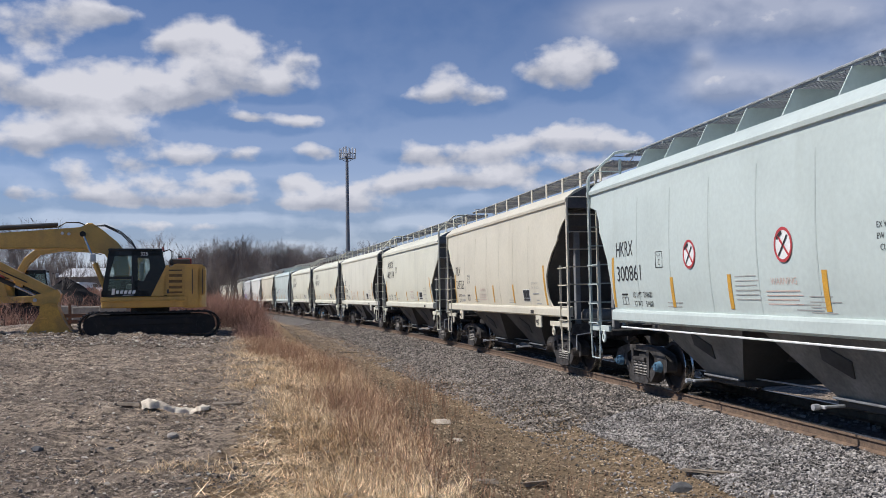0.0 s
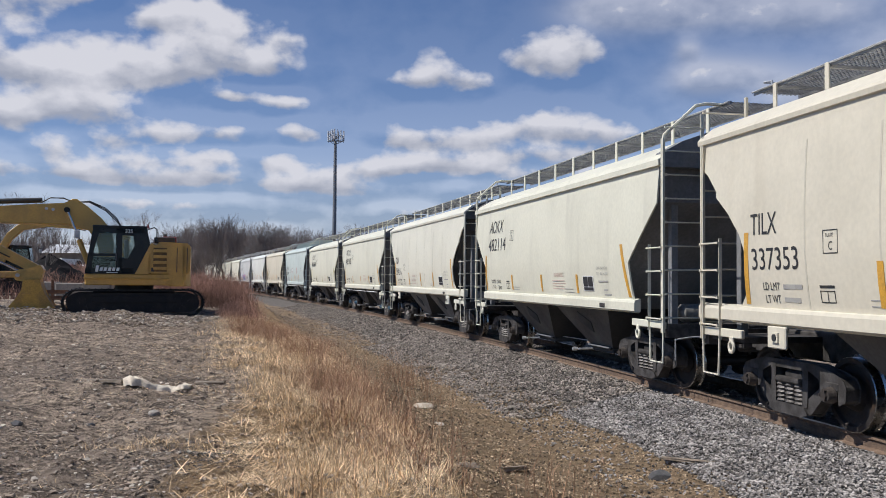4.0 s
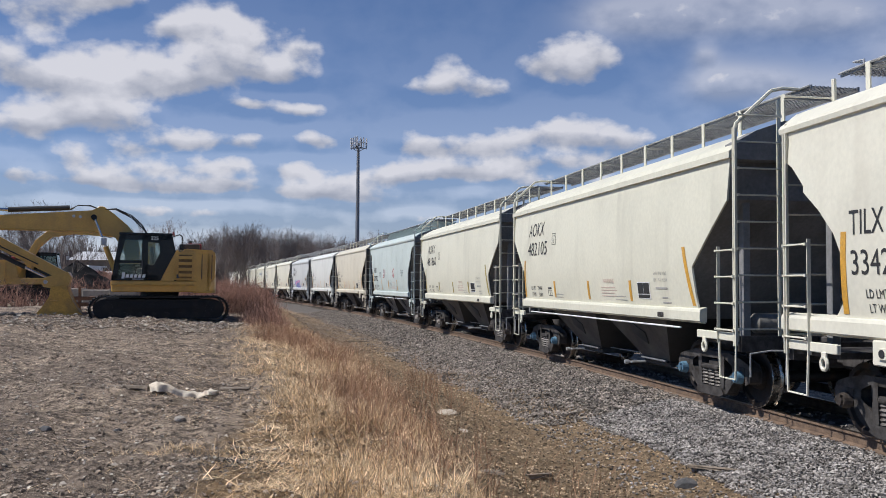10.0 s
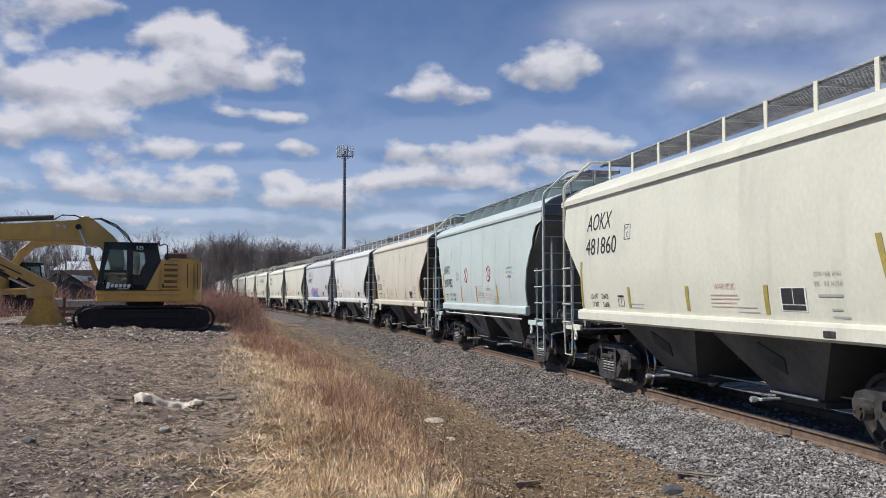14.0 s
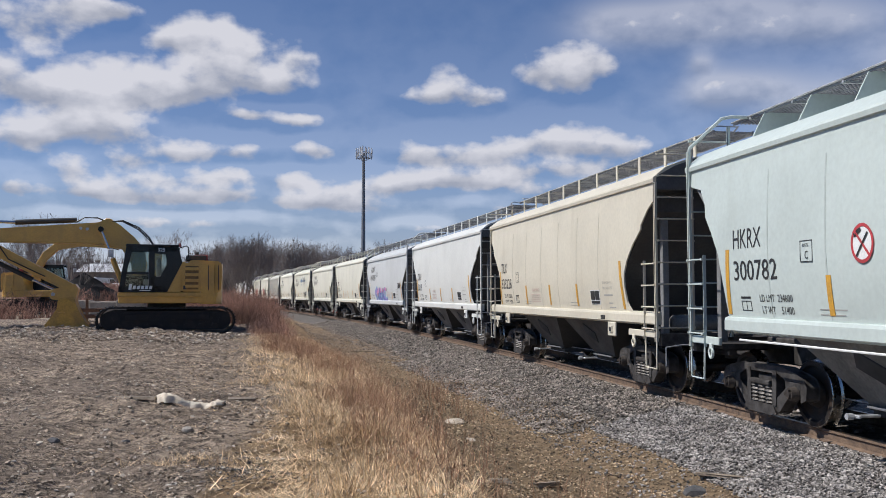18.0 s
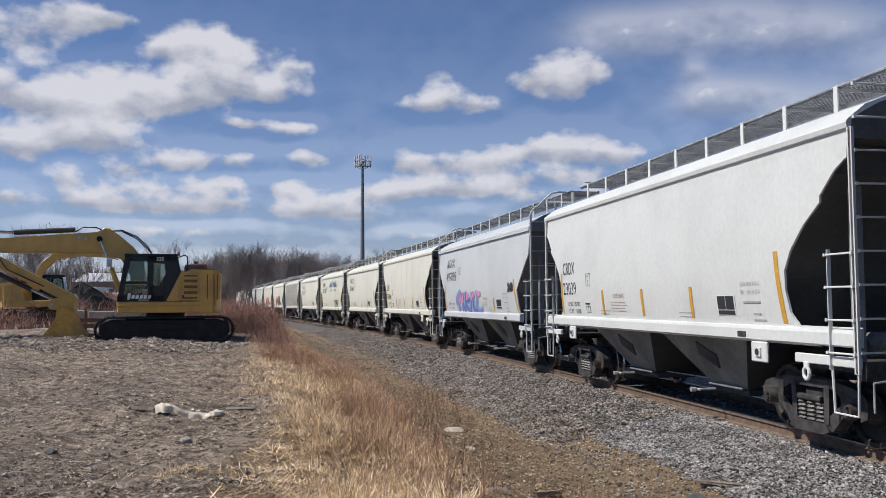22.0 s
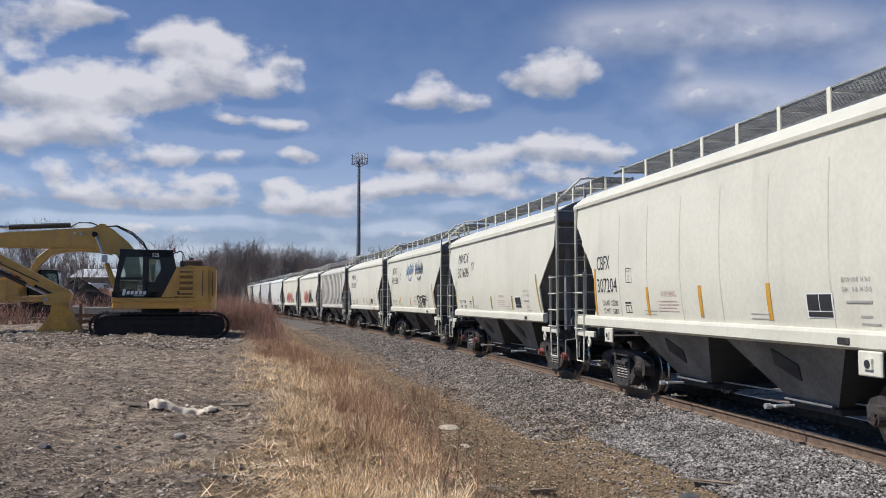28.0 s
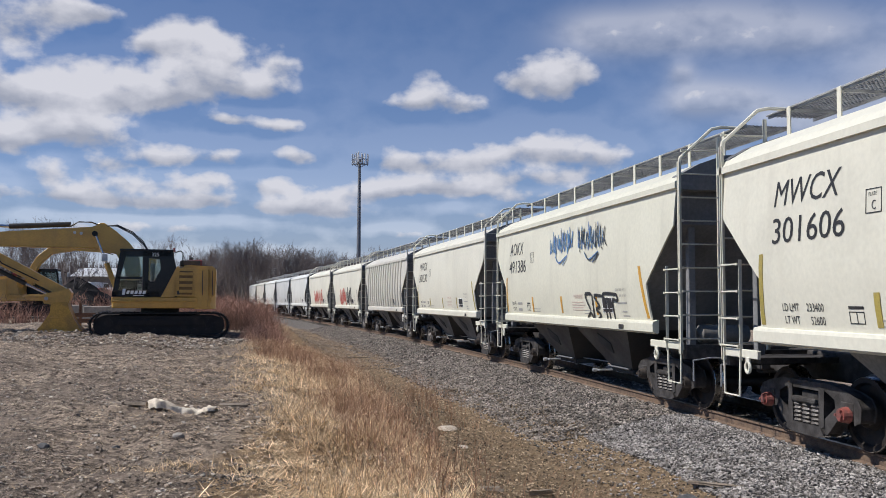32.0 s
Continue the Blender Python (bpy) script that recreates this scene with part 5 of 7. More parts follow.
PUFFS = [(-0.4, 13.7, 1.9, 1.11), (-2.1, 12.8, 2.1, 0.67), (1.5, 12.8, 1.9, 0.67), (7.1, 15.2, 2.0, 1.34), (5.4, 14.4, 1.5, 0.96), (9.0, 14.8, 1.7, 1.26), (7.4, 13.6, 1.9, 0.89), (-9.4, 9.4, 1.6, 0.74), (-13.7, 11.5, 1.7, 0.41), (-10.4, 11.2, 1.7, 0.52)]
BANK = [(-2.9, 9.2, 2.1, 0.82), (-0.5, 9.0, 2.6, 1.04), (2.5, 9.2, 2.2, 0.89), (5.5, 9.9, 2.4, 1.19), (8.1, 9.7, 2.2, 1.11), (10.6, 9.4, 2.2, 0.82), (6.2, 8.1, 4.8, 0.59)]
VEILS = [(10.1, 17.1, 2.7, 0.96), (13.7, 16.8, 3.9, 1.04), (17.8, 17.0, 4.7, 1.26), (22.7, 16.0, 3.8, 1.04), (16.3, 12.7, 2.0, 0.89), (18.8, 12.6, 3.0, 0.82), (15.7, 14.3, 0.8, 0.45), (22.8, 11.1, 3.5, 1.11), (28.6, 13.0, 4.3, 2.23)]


def cloud_sheet():
    az = np.arange(-62, 62.01, 0.26)
    el = np.concatenate([np.arange(-0.6, 20, 0.18), np.arange(20, 42.01, 0.4)])
    A, E = np.meshgrid(az, el, indexing="ij")
    R = 3600.0
    a, e = np.radians(A), np.radians(E)
    X, Y, Z = R * np.cos(e) * np.sin(a), R * np.cos(e) * np.cos(a), R * np.sin(e)

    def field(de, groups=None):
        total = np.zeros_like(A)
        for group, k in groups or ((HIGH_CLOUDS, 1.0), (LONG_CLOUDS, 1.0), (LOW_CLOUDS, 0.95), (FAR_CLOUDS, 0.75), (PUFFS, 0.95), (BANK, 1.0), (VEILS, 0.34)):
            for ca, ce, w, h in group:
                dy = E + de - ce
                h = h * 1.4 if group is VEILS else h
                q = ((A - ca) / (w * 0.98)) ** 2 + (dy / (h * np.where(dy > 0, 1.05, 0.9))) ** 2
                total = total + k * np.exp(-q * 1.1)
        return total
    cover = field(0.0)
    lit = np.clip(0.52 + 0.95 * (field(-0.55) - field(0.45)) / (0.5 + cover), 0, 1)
    lit = lit * np.clip(0.70 + 0.30 * E / 9, 0, 1)
    fade = np.clip((np.abs(A) - 62) / -8, 0, 1) * np.clip((42 - E) / 6, 0, 1)
    veil = np.interp(E, [0, 3, 8, 14, 20, 30], [0.82, 0.66, 0.28, 0.12, 0.06, 0.0])
    veil = np.clip(veil + 0.42 * np.clip(field(0.0, ((VEILS, 1.0),)), 0, 1), 0, 0.85)
    me = grid_mesh("clouds", X, Y, Z, cloud_material())
    ob = new("clouds", me)
    c = me.color_attributes.new("cover", "FLOAT_COLOR", "POINT")
    c.data.foreach_set("color", np.stack([np.clip(cover, 0, 1.25), lit, fade, veil], -1).reshape(-1))
    return tagged(ob, "white broken cumulus clouds drifting across the sky", "sky", kind="structure")


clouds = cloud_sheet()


# ---- excavators ----
M_YEL = surface("machine_yellow", (0.64, 0.37, 0.085), (0.52, 0.30, 0.075), 1.5, (0.4, 0.7), 25, 0.12, 0.36, 0.0, 0.05, 40, streaks=(0.28, 0.19, 0.08), streak_amount=0.4)
M_BUCKET = surface("worn_bucket_yellow", (0.60, 0.35, 0.07), (0.40, 0.24, 0.07), 2.5, (0.45, 0.65), 25, 0.25, 0.62, 0.0, 0.15, 40)
M_CABBLACK = surface("black_cab_paint", (0.006, 0.007, 0.010), (0.010, 0.010, 0.012), 3, (0.4, 0.7), 30, 0.15, 0.22, 0, 0.0, 40, spec=0.35)
M_TRACKS = surface("black_track_steel", (0.010, 0.010, 0.012), (0.025, 0.022, 0.020), 3, (0.5, 0.72), 30, 0.3, 0.6, 0.3, 0.3, 50)
M_SHOE = surface("worn_track_shoe", (0.022, 0.021, 0.022), (0.055, 0.05, 0.045), 5, (0.5, 0.72), 30, 0.3, 0.55, 0.5, 0.2, 50)
M_CHROME = surface("cylinder_rod_chrome", (0.6, 0.6, 0.6), (0.5, 0.5, 0.5), 4, (0.4, 0.7), 30, 0.1, 0.2, 1.0, 0)
M_HOSE = surface("black_rubber_hose", (0.02, 0.02, 0.02), (0.03, 0.03, 0.03), 8, (0.4, 0.7), 30, 0.2, 0.55, 0, 0.05)
# yellow of the louvre recess, browned to hold the shade inside it
M_GRILLE = surface("shaded_yellow_recess", (0.22, 0.125, 0.045), (0.14, 0.085, 0.035), 4, (0.4, 0.7), 30, 0.2, 0.7, 0, 0.1)
M_REDP = surface("dull_red_paint", (0.22, 0.03, 0.03), (0.16, 0.03, 0.03), 4, (0.4, 0.7), 30, 0.15, 0.5, 0, 0.05)
M_DARKBOX = surface("dark_engine_grey", (0.05, 0.05, 0.055), (0.03, 0.03, 0.03), 4, (0.4, 0.7), 30, 0.2, 0.6, 0, 0.1)


def glass_material():
    m, n, l, p = nodes_of("tinted_cab_glass")
    p.inputs["Base Color"].default_value = (0.62, 0.68, 0.66, 1)
    p.inputs["Transmission Weight"].default_value = 1.0
    p.inputs["Roughness"].default_value = 0.03
    p.inputs["IOR"].default_value = 1.45
    return m


M_GLASS = glass_material()


def loop_points(length, h, n_end=10):
    """Outline of a crawler track in (x, z): flat runs and round ends."""
    r, a = h / 2, length / 2 - h / 2
    pts = []
    for k in range(n_end + 1):
        t = math.pi / 2 + math.pi * k / n_end
        pts.append((-a + r * math.cos(t), r + r * math.sin(t)))
    for k in range(n_end + 1):
        t = -math.pi / 2 + math.pi * k / n_end
        pts.append((a + r * math.cos(t), r + r * math.sin(t)))
    return pts


SHOE = mesh_of(box(boxed(-0.10, 0.10, -0.3, 0.3, -0.02, 0.02, 0.004), -0.095, -0.07, -0.3, 0.3, 0.018, 0.05), "track_shoe", M_SHOE)


def excavator(name, m, label, boom, stick, bucket, dealer=True):
    """Faces -x; -y is its cab side; z = 0 under the tracks."""
    ex = thing(name, m, label, "excavator", "excavators in the yard")
    for yc in (0.3, 2.68):
        frame_bm = prism(bmesh.new(), loop_points(4.06, 0.62), "y", yc - 0.20, yc + 0.20)
        bmesh.ops.translate(frame_bm, vec=(0, 0, 0.10), verts=frame_bm.verts)
        trk = part("track_frame", frame_bm, M_TRACKS, ex, "black crawler track frame")
        pts = loop_points(4.30, 0.80, 14)
        dense = []
        for (xa, za), (xb, zb) in zip(pts, pts[1:] + pts[:1]):
            d = math.hypot(xb - xa, zb - za)
            for k in range(max(1, round(d / 0.21))):
                q = k / max(1, round(d / 0.21))
                dense.append((xa + (xb - xa) * q, za + (zb - za) * q, math.atan2(zb - za, xb - xa)))
        for xa, za, ang in dense:
            part("track_shoe", SHOE, None, trk, at=Matrix.Translation((xa, yc, za)) @ Matrix.Rotation(-ang, 4, "Y") @ Matrix.Rotation(math.pi, 4, "X"))
        for k in range(8):
            part("track_roller", shared("track_roller", lambda: rod(bmesh.new(), (0, -0.23, 0), (0, 0.23, 0), 0.11, None, 14), M_SHOE), None, trk, at=(-1.5 + k * 0.43, yc, 0.20))
        for x in (-1.73, 1.73):
            part("idler", shared("idler", lambda: rod(rod(bmesh.new(), (0, -0.22, 0), (0, 0.22, 0), 0.30, None, 20), (0, -0.25, 0), (0, 0.25, 0), 0.1, None, 12), M_TRACKS), None, trk, at=(x, yc, 0.40))
        part("track_guard", boxed(-1.3, 1.35, yc - 0.24, yc - 0.21, 0.42, 0.62, 0.01), M_TRACKS, trk)
    part("undercarriage", rod(boxed(-1.3, 1.3, 0.5, 2.5, 0.45, 0.78, 0.05), (0.0, 1.5, 0.75), (0.0, 1.5, 1.02), 0.62, None, 24), M_DARKBOX, ex)
    # upper structure
    deck = box(boxed(-1.50, 1.18, 0.06, 2.9, 0.97, 1.18, 0.03), -1.52, 1.16, 0.03, 0.07, 1.15, 1.32, 0.01)
    box(deck, -1.48, 1.6, 0.1, 2.9, 1.16, 1.34, 0.02)
    part("deck", deck, M_YEL, ex)
    part("deck_lip", boxed(-1.53, 1.05, 0.0, 0.04, 1.18, 1.22, 0.006), M_BUCKET, ex)
    side = [(0.35, 1.34), (1.66, 1.34), (1.72, 1.40), (1.74, 2.20), (1.68, 2.36), (0.78, 2.40), (0.68, 2.36), (0.50, 1.85)]
    cw = prism(bmesh.new(), side, "y", 0.10, 2.88)
    bmesh.ops.bevel(cw, geom=[e for e in cw.edges], offset=0.04, segments=2, affect="EDGES")
    part("engine_hood", cw, M_YEL, ex, smooth=True)
    tail = [(1.0, 0.06), (1.52, 0.06), (1.70, 0.3), (1.80, 0.8), (1.84, 1.5), (1.80, 2.2), (1.70, 2.7), (1.52, 2.94), (1.0, 2.94)]
    tb = prism(bmesh.new(), tail, "z", 0.94, 2.28)
    bmesh.ops.bevel(tb, geom=[e for e in tb.edges], offset=0.05, segments=2, affect="EDGES")
    part("counterweight", tb, M_YEL, ex, smooth=True)
    for xx in (1.30, 1.62):
        part("panel_groove", boxed(xx - 0.012, xx + 0.012, 0.045, 0.075, 1.40, 2.22), M_DARKBOX, ex)
    panel = part("side_panel", box(boxed(0.45, 1.06, 0.06, 0.12, 1.36, 2.30, 0.015), 0.40, 0.47, 0.05, 0.12, 1.36, 1.95, 0.01), M_YEL, ex)
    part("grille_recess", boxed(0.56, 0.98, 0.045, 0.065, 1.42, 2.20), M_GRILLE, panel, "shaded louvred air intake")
    for k in range(4):
        part("louvre", boxed(0.56, 0.98, 0.0, 0.05, 1.48 + k * 0.19, 1.58 + k * 0.19, 0.012), M_YEL, panel)
    part("battery_box", boxed(0.50, 0.58, 0.035, 0.06, 1.42, 1.55, 0.006), M_DARKBOX, panel)
    prism_bm = prism(bmesh.new(), [(-0.08, 1.34), (0.42, 1.34), (0.56, 2.34), (0.48, 2.34)], "y", 0.05, 0.30)
    part("diagonal_panel", prism_bm, M_YEL, ex)
    part("hood_box", boxed(0.60, 1.25, 0.7, 1.5, 2.38, 2.58, 0.03), M_DARKBOX, ex)
    part("red_tank", boxed(0.85, 1.34, 1.2, 1.6, 2.40, 2.62, 0.03), M_REDP, ex, "dark red box on the hood")
    part("muffler", rod(bmesh.new(), (1.0, 2.2, 2.3), (1.0, 2.2, 2.75), 0.07, None, 12), M_DARKBOX, ex)
    part("handrail", pipe(bmesh.new(), [(0.36, 0.15, 2.35), (0.36, 0.15, 2.78), (0.58, 0.15, 2.86), (0.66, 0.15, 2.80), (0.66, 0.15, 2.40)], 0.02), M_CABBLACK, ex)
    part("beacon", rod(bmesh.new(), (0.40, 0.9, 2.86), (0.40, 0.9, 3.0), 0.05, 0.03, 10), M_REDP, ex, "small red warning beacon")
    # cab: frame of posts with glass, roof and lower panels
    cab = part("cab_frame", bmesh_cab(), M_CABBLACK, ex, "glossy black operator cab")
    part("front_window", prism(bmesh.new(), [(-1.49, 1.45), (-1.47, 1.45), (-1.27, 2.75), (-1.29, 2.75)], "y", 0.12, 0.98), M_GLASS, cab)
    part("door_window", prism(bmesh.new(), [(-1.26, 1.98), (-0.58, 1.98), (-0.58, 2.68), (-1.10, 2.68)], "y", 0.055, 0.07), M_GLASS, cab)
    part("rear_window", prism(bmesh.new(), [(-0.40, 1.85), (-0.22, 1.85), (-0.02, 2.25), (-0.06, 2.56), (-0.40, 2.60)], "y", 0.055, 0.07), M_GLASS, cab)
    part("far_window", boxed(-1.36, 0.24, 1.00, 1.015, 1.92, 2.68), M_GLASS, cab)
    part("lower_window", boxed(-1.32, -0.60, 0.055, 0.07, 1.52, 1.90), M_GLASS, cab)
    part("operator_seat", box(boxed(-0.75, -0.25, 0.35, 0.85, 1.55, 1.75, 0.05), -0.35, -0.2, 0.35, 0.85, 1.7, 2.45, 0.05), M_GREYTXT, cab)
    part("door_handle", boxed(-0.60, -0.56, 0.02, 0.05, 1.75, 2.0, 0.008), M_DARKBOX, cab)
    if dealer:
        for k in range(6):
            part("decal_mark", prism(bmesh.new(), [(-1.20 + k * 0.125, 1.43 if k else 1.40), (-1.11 + k * 0.125, 1.43 if k else 1.40), (-1.08 + k * 0.125, 1.54 if k else 1.60), (-1.17 + k * 0.125, 1.54 if k else 1.60)], "y", 0.030, 0.034), M_WHITE, cab, "white dealer decal")
        part("decal_mark", boxed(-0.86, -0.52, 0.030, 0.034, 1.375, 1.395), M_WHITE, cab)
        me = text_mesh("325", 0.17, M_WHITE)
        for v in me.vertices:
            v.co = (-0.32 + v.co.x * 0.95, 0.028, 2.66 + v.co.y)
        part("model_number", me, None, cab, "white model number")
    mir = part("mirror", boxed(-1.84, -1.66, 0.0, 0.05, 2.46, 2.72, 0.02), M_GALV, ex, "square side mirror")
    part("mirror_arm", pipe(bmesh.new(), [(-1.50, 0.15, 2.7), (-1.75, 0.05, 2.75), (-1.75, 0.03, 2.6)], 0.015), M_CABBLACK, mir)
    # boom, stick, bucket
    b = prism(bmesh.new(), boom, "y", 1.22, 1.74)
    bmesh.ops.bevel(b, geom=[e for e in b.edges], offset=0.02, segments=1, affect="EDGES")
    bo = part("boom", b, M_YEL, ex)
    s = prism(bmesh.new(), stick, "y", 1.30, 1.66)
    bmesh.ops.bevel(s, geom=[e for e in s.edges], offset=0.015, segments=1, affect="EDGES")
    st = part("stick", s, M_YEL, ex)
    if bucket:
        bk = part("bucket", bucket_mesh(bucket), M_BUCKET, ex, "worn yellow digging bucket resting on the ground")
        bx, bz = bucket
        for k in range(5):
            y = 1.0 + k * 0.24
            part("bucket_tooth", prism(bmesh.new(), [(bx + 1.15, bz + 0.36), (bx + 1.68, bz + 0.03), (bx + 1.15, bz + 0.08)], "y", y - 0.05, y + 0.05), M_BUCKET, bk)
        part("weld_plate", boxed(bx + 0.40, bx + 0.62, 0.87, 0.91, bz + 0.70, bz + 0.74, 0.01), M_YEL, bk)
        part("wear_strip", boxed(bx + 0.05, bx + 0.9, 0.865, 0.895, bz + 0.26, bz + 0.31, 0.006), M_YEL, bk)
        part("bucket_link", prism(bmesh.new(), [(bx + a, bz + b) for a, b in ((0.10, 1.30), (0.22, 1.48), (0.55, 1.56), (0.9, 1.66), (1.0, 1.50), (0.92, 1.18), (0.4, 1.12), (0.18, 1.16))], "y", 1.1, 1.86), M_YEL, bk, "yellow quick coupler")
        part("bucket_pin", rod(bmesh.new(), (bx + 0.24, 1.02, bz + 1.32), (bx + 0.24, 1.94, bz + 1.32), 0.06, None, 12), M_GALV, bk)
    return ex, bo, st


def bmesh_cab():
    bm = bmesh.new()
    # side seen from the yard: outline as posts and sills
    for x0, x1, z0, z1 in ((-0.58, -0.40, 1.34, 2.84), (-1.28, 0.30, 2.66, 2.84), (-1.50, -0.05, 1.34, 1.52), (-1.36, -0.58, 1.90, 1.99)):
        box(bm, x0, x1, 0.04, 0.10, z0, z1)
    prism(bm, [(-1.50, 1.34), (-1.32, 1.34), (-1.26, 1.98), (-1.10, 2.68), (-1.10, 2.84), (-1.27, 2.84)], "y", 0.04, 0.10)
    prism(bm, [(-0.05, 1.34), (0.0, 1.34), (0.46, 2.30), (0.34, 2.84), (-0.42, 2.84), (-0.42, 2.60), (-0.06, 2.56), (-0.02, 2.25), (-0.22, 1.84), (-0.5, 1.84), (-0.5, 1.34)], "y", 0.04, 0.10)
    box(bm, -1.30, 0.36, 0.02, 1.05, 2.82, 2.89, 0.02)
    box(bm, -1.48, 0.5, 0.10, 1.02, 1.34, 1.40)
    box(bm, -1.50, 0.4, 0.98, 1.04, 1.34, 1.9)
    prism(bm, [(-1.50, 1.34), (-1.42, 1.34), (-1.20, 2.84), (-1.28, 2.84)], "y", 0.98, 1.04)
    box(bm, 0.24, 0.32, 0.1, 1.04, 1.34, 2.84)
    box(bm, -0.6, -0.5, 0.98, 1.04, 1.34, 2.84)
    box(bm, -1.28, 0.32, 0.98, 1.04, 2.68, 2.84)
    return bm


def bucket_mesh(at):
    x, z = at
    out = [(0.45, 1.20), (0.90, 1.22), (0.95, 1.0), (1.05, 0.70), (1.2, 0.45), (1.38, 0.25), (1.22, 0.08), (0.8, 0.02), (0.06, 0.0), (0.0, 0.08), (0.0, 0.32), (0.10, 0.42), (0.27, 0.62), (0.40, 0.85), (0.38, 1.05)]
    bm = prism(bmesh.new(), [(x + a, z + b) for a, b in out], "y", 0.90, 2.06)
    bmesh.ops.bevel(bm, geom=[e for e in bm.edges], offset=0.025, segments=2, affect="EDGES")
    return bm


EX1 = Matrix.Translation((-9.66, 28.3, 0.56)) @ Matrix.Rotation(radians(19.2), 4, "Z")
BOOM1 = [(-0.72, 1.75), (-0.66, 2.30), (-0.74, 2.78), (-1.06, 3.18), (-1.50, 3.56), (-1.84, 3.80), (-1.98, 3.80), (-2.2, 3.64), (-5.4, 3.38), (-7.6, 3.26), (-7.7, 3.12), (-5.4, 3.0), (-2.1, 2.98), (-1.45, 2.80), (-1.15, 2.30), (-1.1, 1.70)]
STICK1 = [(-7.9, 4.05), (-7.4, 4.15), (-5.35, 2.95), (-2.98, 1.62), (-2.95, 1.42), (-3.15, 1.36), (-5.4, 2.55), (-7.6, 3.6)]
ex1, boom1, stick1 = excavator("excavator", EX1, "yellow excavator with black cab, boom folded to its bucket", BOOM1, STICK1, (-3.78, -0.05))
part("cylinder_rod", rod(bmesh.new(), (-1.72, 1.05, 2.42), (-2.12, 1.05, 3.42), 0.042, None, 12), M_CHROME, boom1, "bright chrome rod")
part("boom_cylinder", rod(bmesh.new(), (-1.38, 1.05, 1.5), (-1.74, 1.05, 2.45), 0.085, None, 14), M_YEL, boom1, "yellow boom cylinder")
part("rod_eye", rod(bmesh.new(), (-2.12, 0.98, 3.42), (-2.12, 1.24, 3.42), 0.09, None, 14), M_TRACKS, boom1, "dark pin at the rod's end")
part("boom_flange", prism(bmesh.new(), [(-2.1, 2.975), (-5.4, 2.995), (-7.6, 3.115), (-7.6, 3.09), (-5.4, 2.965), (-2.1, 2.945)], "y", 1.18, 1.78), M_BUCKET, boom1, "pale edge along the boom's underside")
part("stick_cylinder", rod(bmesh.new(), (-2.9, 1.48, 3.74), (-4.75, 1.48, 3.62), 0.085, None, 12), M_HOSE, boom1, "black hydraulic cylinder on the boom")
part("stick_cylinder_rod", rod(bmesh.new(), (-4.75, 1.48, 3.62), (-7.3, 1.48, 3.66), 0.05, None, 12), M_CHROME, boom1)
for k in range(3):
    q = 0.12 * k
    part("hydraulic_hose", pipe(bmesh.new(), [(-2.9, 1.25 + q, 3.66), (-2.65, 1.25 + q, 3.80 + 0.02 * k), (-2.25, 1.25 + q, 3.82), (-1.95, 1.25 + q, 3.70), (-1.45, 1.2 + q, 3.70 + 0.03 * k), (-0.95, 1.2 + q, 3.44 + 0.05 * k), (-0.6, 1.2 + q, 3.10 + 0.06 * k), (-0.38, 1.2 + q, 2.8)], 0.016), M_HOSE, boom1)
for x, z in ((-2.75, 3.45), (-2.55, 3.43)):
    part("pin_boss", rod(bmesh.new(), (x, 1.16, z), (x, 1.24, z), 0.05, None, 10), M_GALV, boom1)
part("bucket_cylinder", rod(bmesh.new(), (-6.6, 1.48, 3.0), (-4.2, 1.48, 1.75), 0.075, None, 12), M_HOSE, stick1, "black hydraulic cylinder")
part("bucket_cylinder_rod", rod(bmesh.new(), (-4.2, 1.48, 1.75), (-3.55, 1.48, 1.42), 0.045, None, 12), M_CHROME, stick1)
part("stick_hose", pipe(bmesh.new(), [(-5.3, 1.25, 3.0), (-4.9, 1.22, 2.4), (-4.4, 1.22, 2.15), (-3.8, 1.25, 1.85)], 0.02), M_HOSE, stick1)

EX2 = Matrix.Translation((-24.9, 50.0, 0.72)) @ Matrix.Rotation(math.pi + radians(14), 4, "Z") @ Matrix.Translation((0, -2.9, 0))
BOOM2 = [(0.25, 1.9), (0.30, 2.6), (-0.25, 3.6), (-1.0, 4.25), (-2.4, 4.45), (-6.0, 4.05), (-6.9, 3.85), (-6.9, 3.70), (-2.3, 4.02), (-1.05, 3.8), (-0.42, 3.2), (-0.05, 2.5), (-0.1, 1.9)]
STICK2 = [(-6.9, 3.9), (-6.3, 3.9), (-6.2, 3.4), (-6.5, 1.2), (-6.75, 1.2), (-7.0, 3.4)]
ex2, boom2, stick2 = excavator("excavator", EX2, "second yellow excavator parked behind the first one", BOOM2, STICK2, None, False)


# ---- phone mast ----
M_MAST = surface("grey_mast_steel", (0.20, 0.21, 0.23), (0.15, 0.16, 0.18), 0.4, (0.4, 0.7), 6, 0.1, 0.6, 0.2, 0.03, 20)
M_ANT = surface("white_antenna_shell", (0.72, 0.73, 0.74), (0.6, 0.62, 0.64), 2, (0.4, 0.7), 10, 0.1, 0.5, 0, 0)
MAST_AT = (-25.0, 218.4)
mast = thing("cell_tower", Matrix.Translation((*MAST_AT, 0.0)), "tall grey steel phone mast with a ring of antennas", "cell tower")
part("mast_pole", rod(bmesh.new(), (0, 0, 0), (0, 0, 36.2), 0.62, 0.36, 20), M_MAST, mast, smooth=True)
plat = bmesh.new()
tri = [(1.9 * math.cos(a), 1.9 * math.sin(a)) for a in (0.5, 2.6, 4.7)]
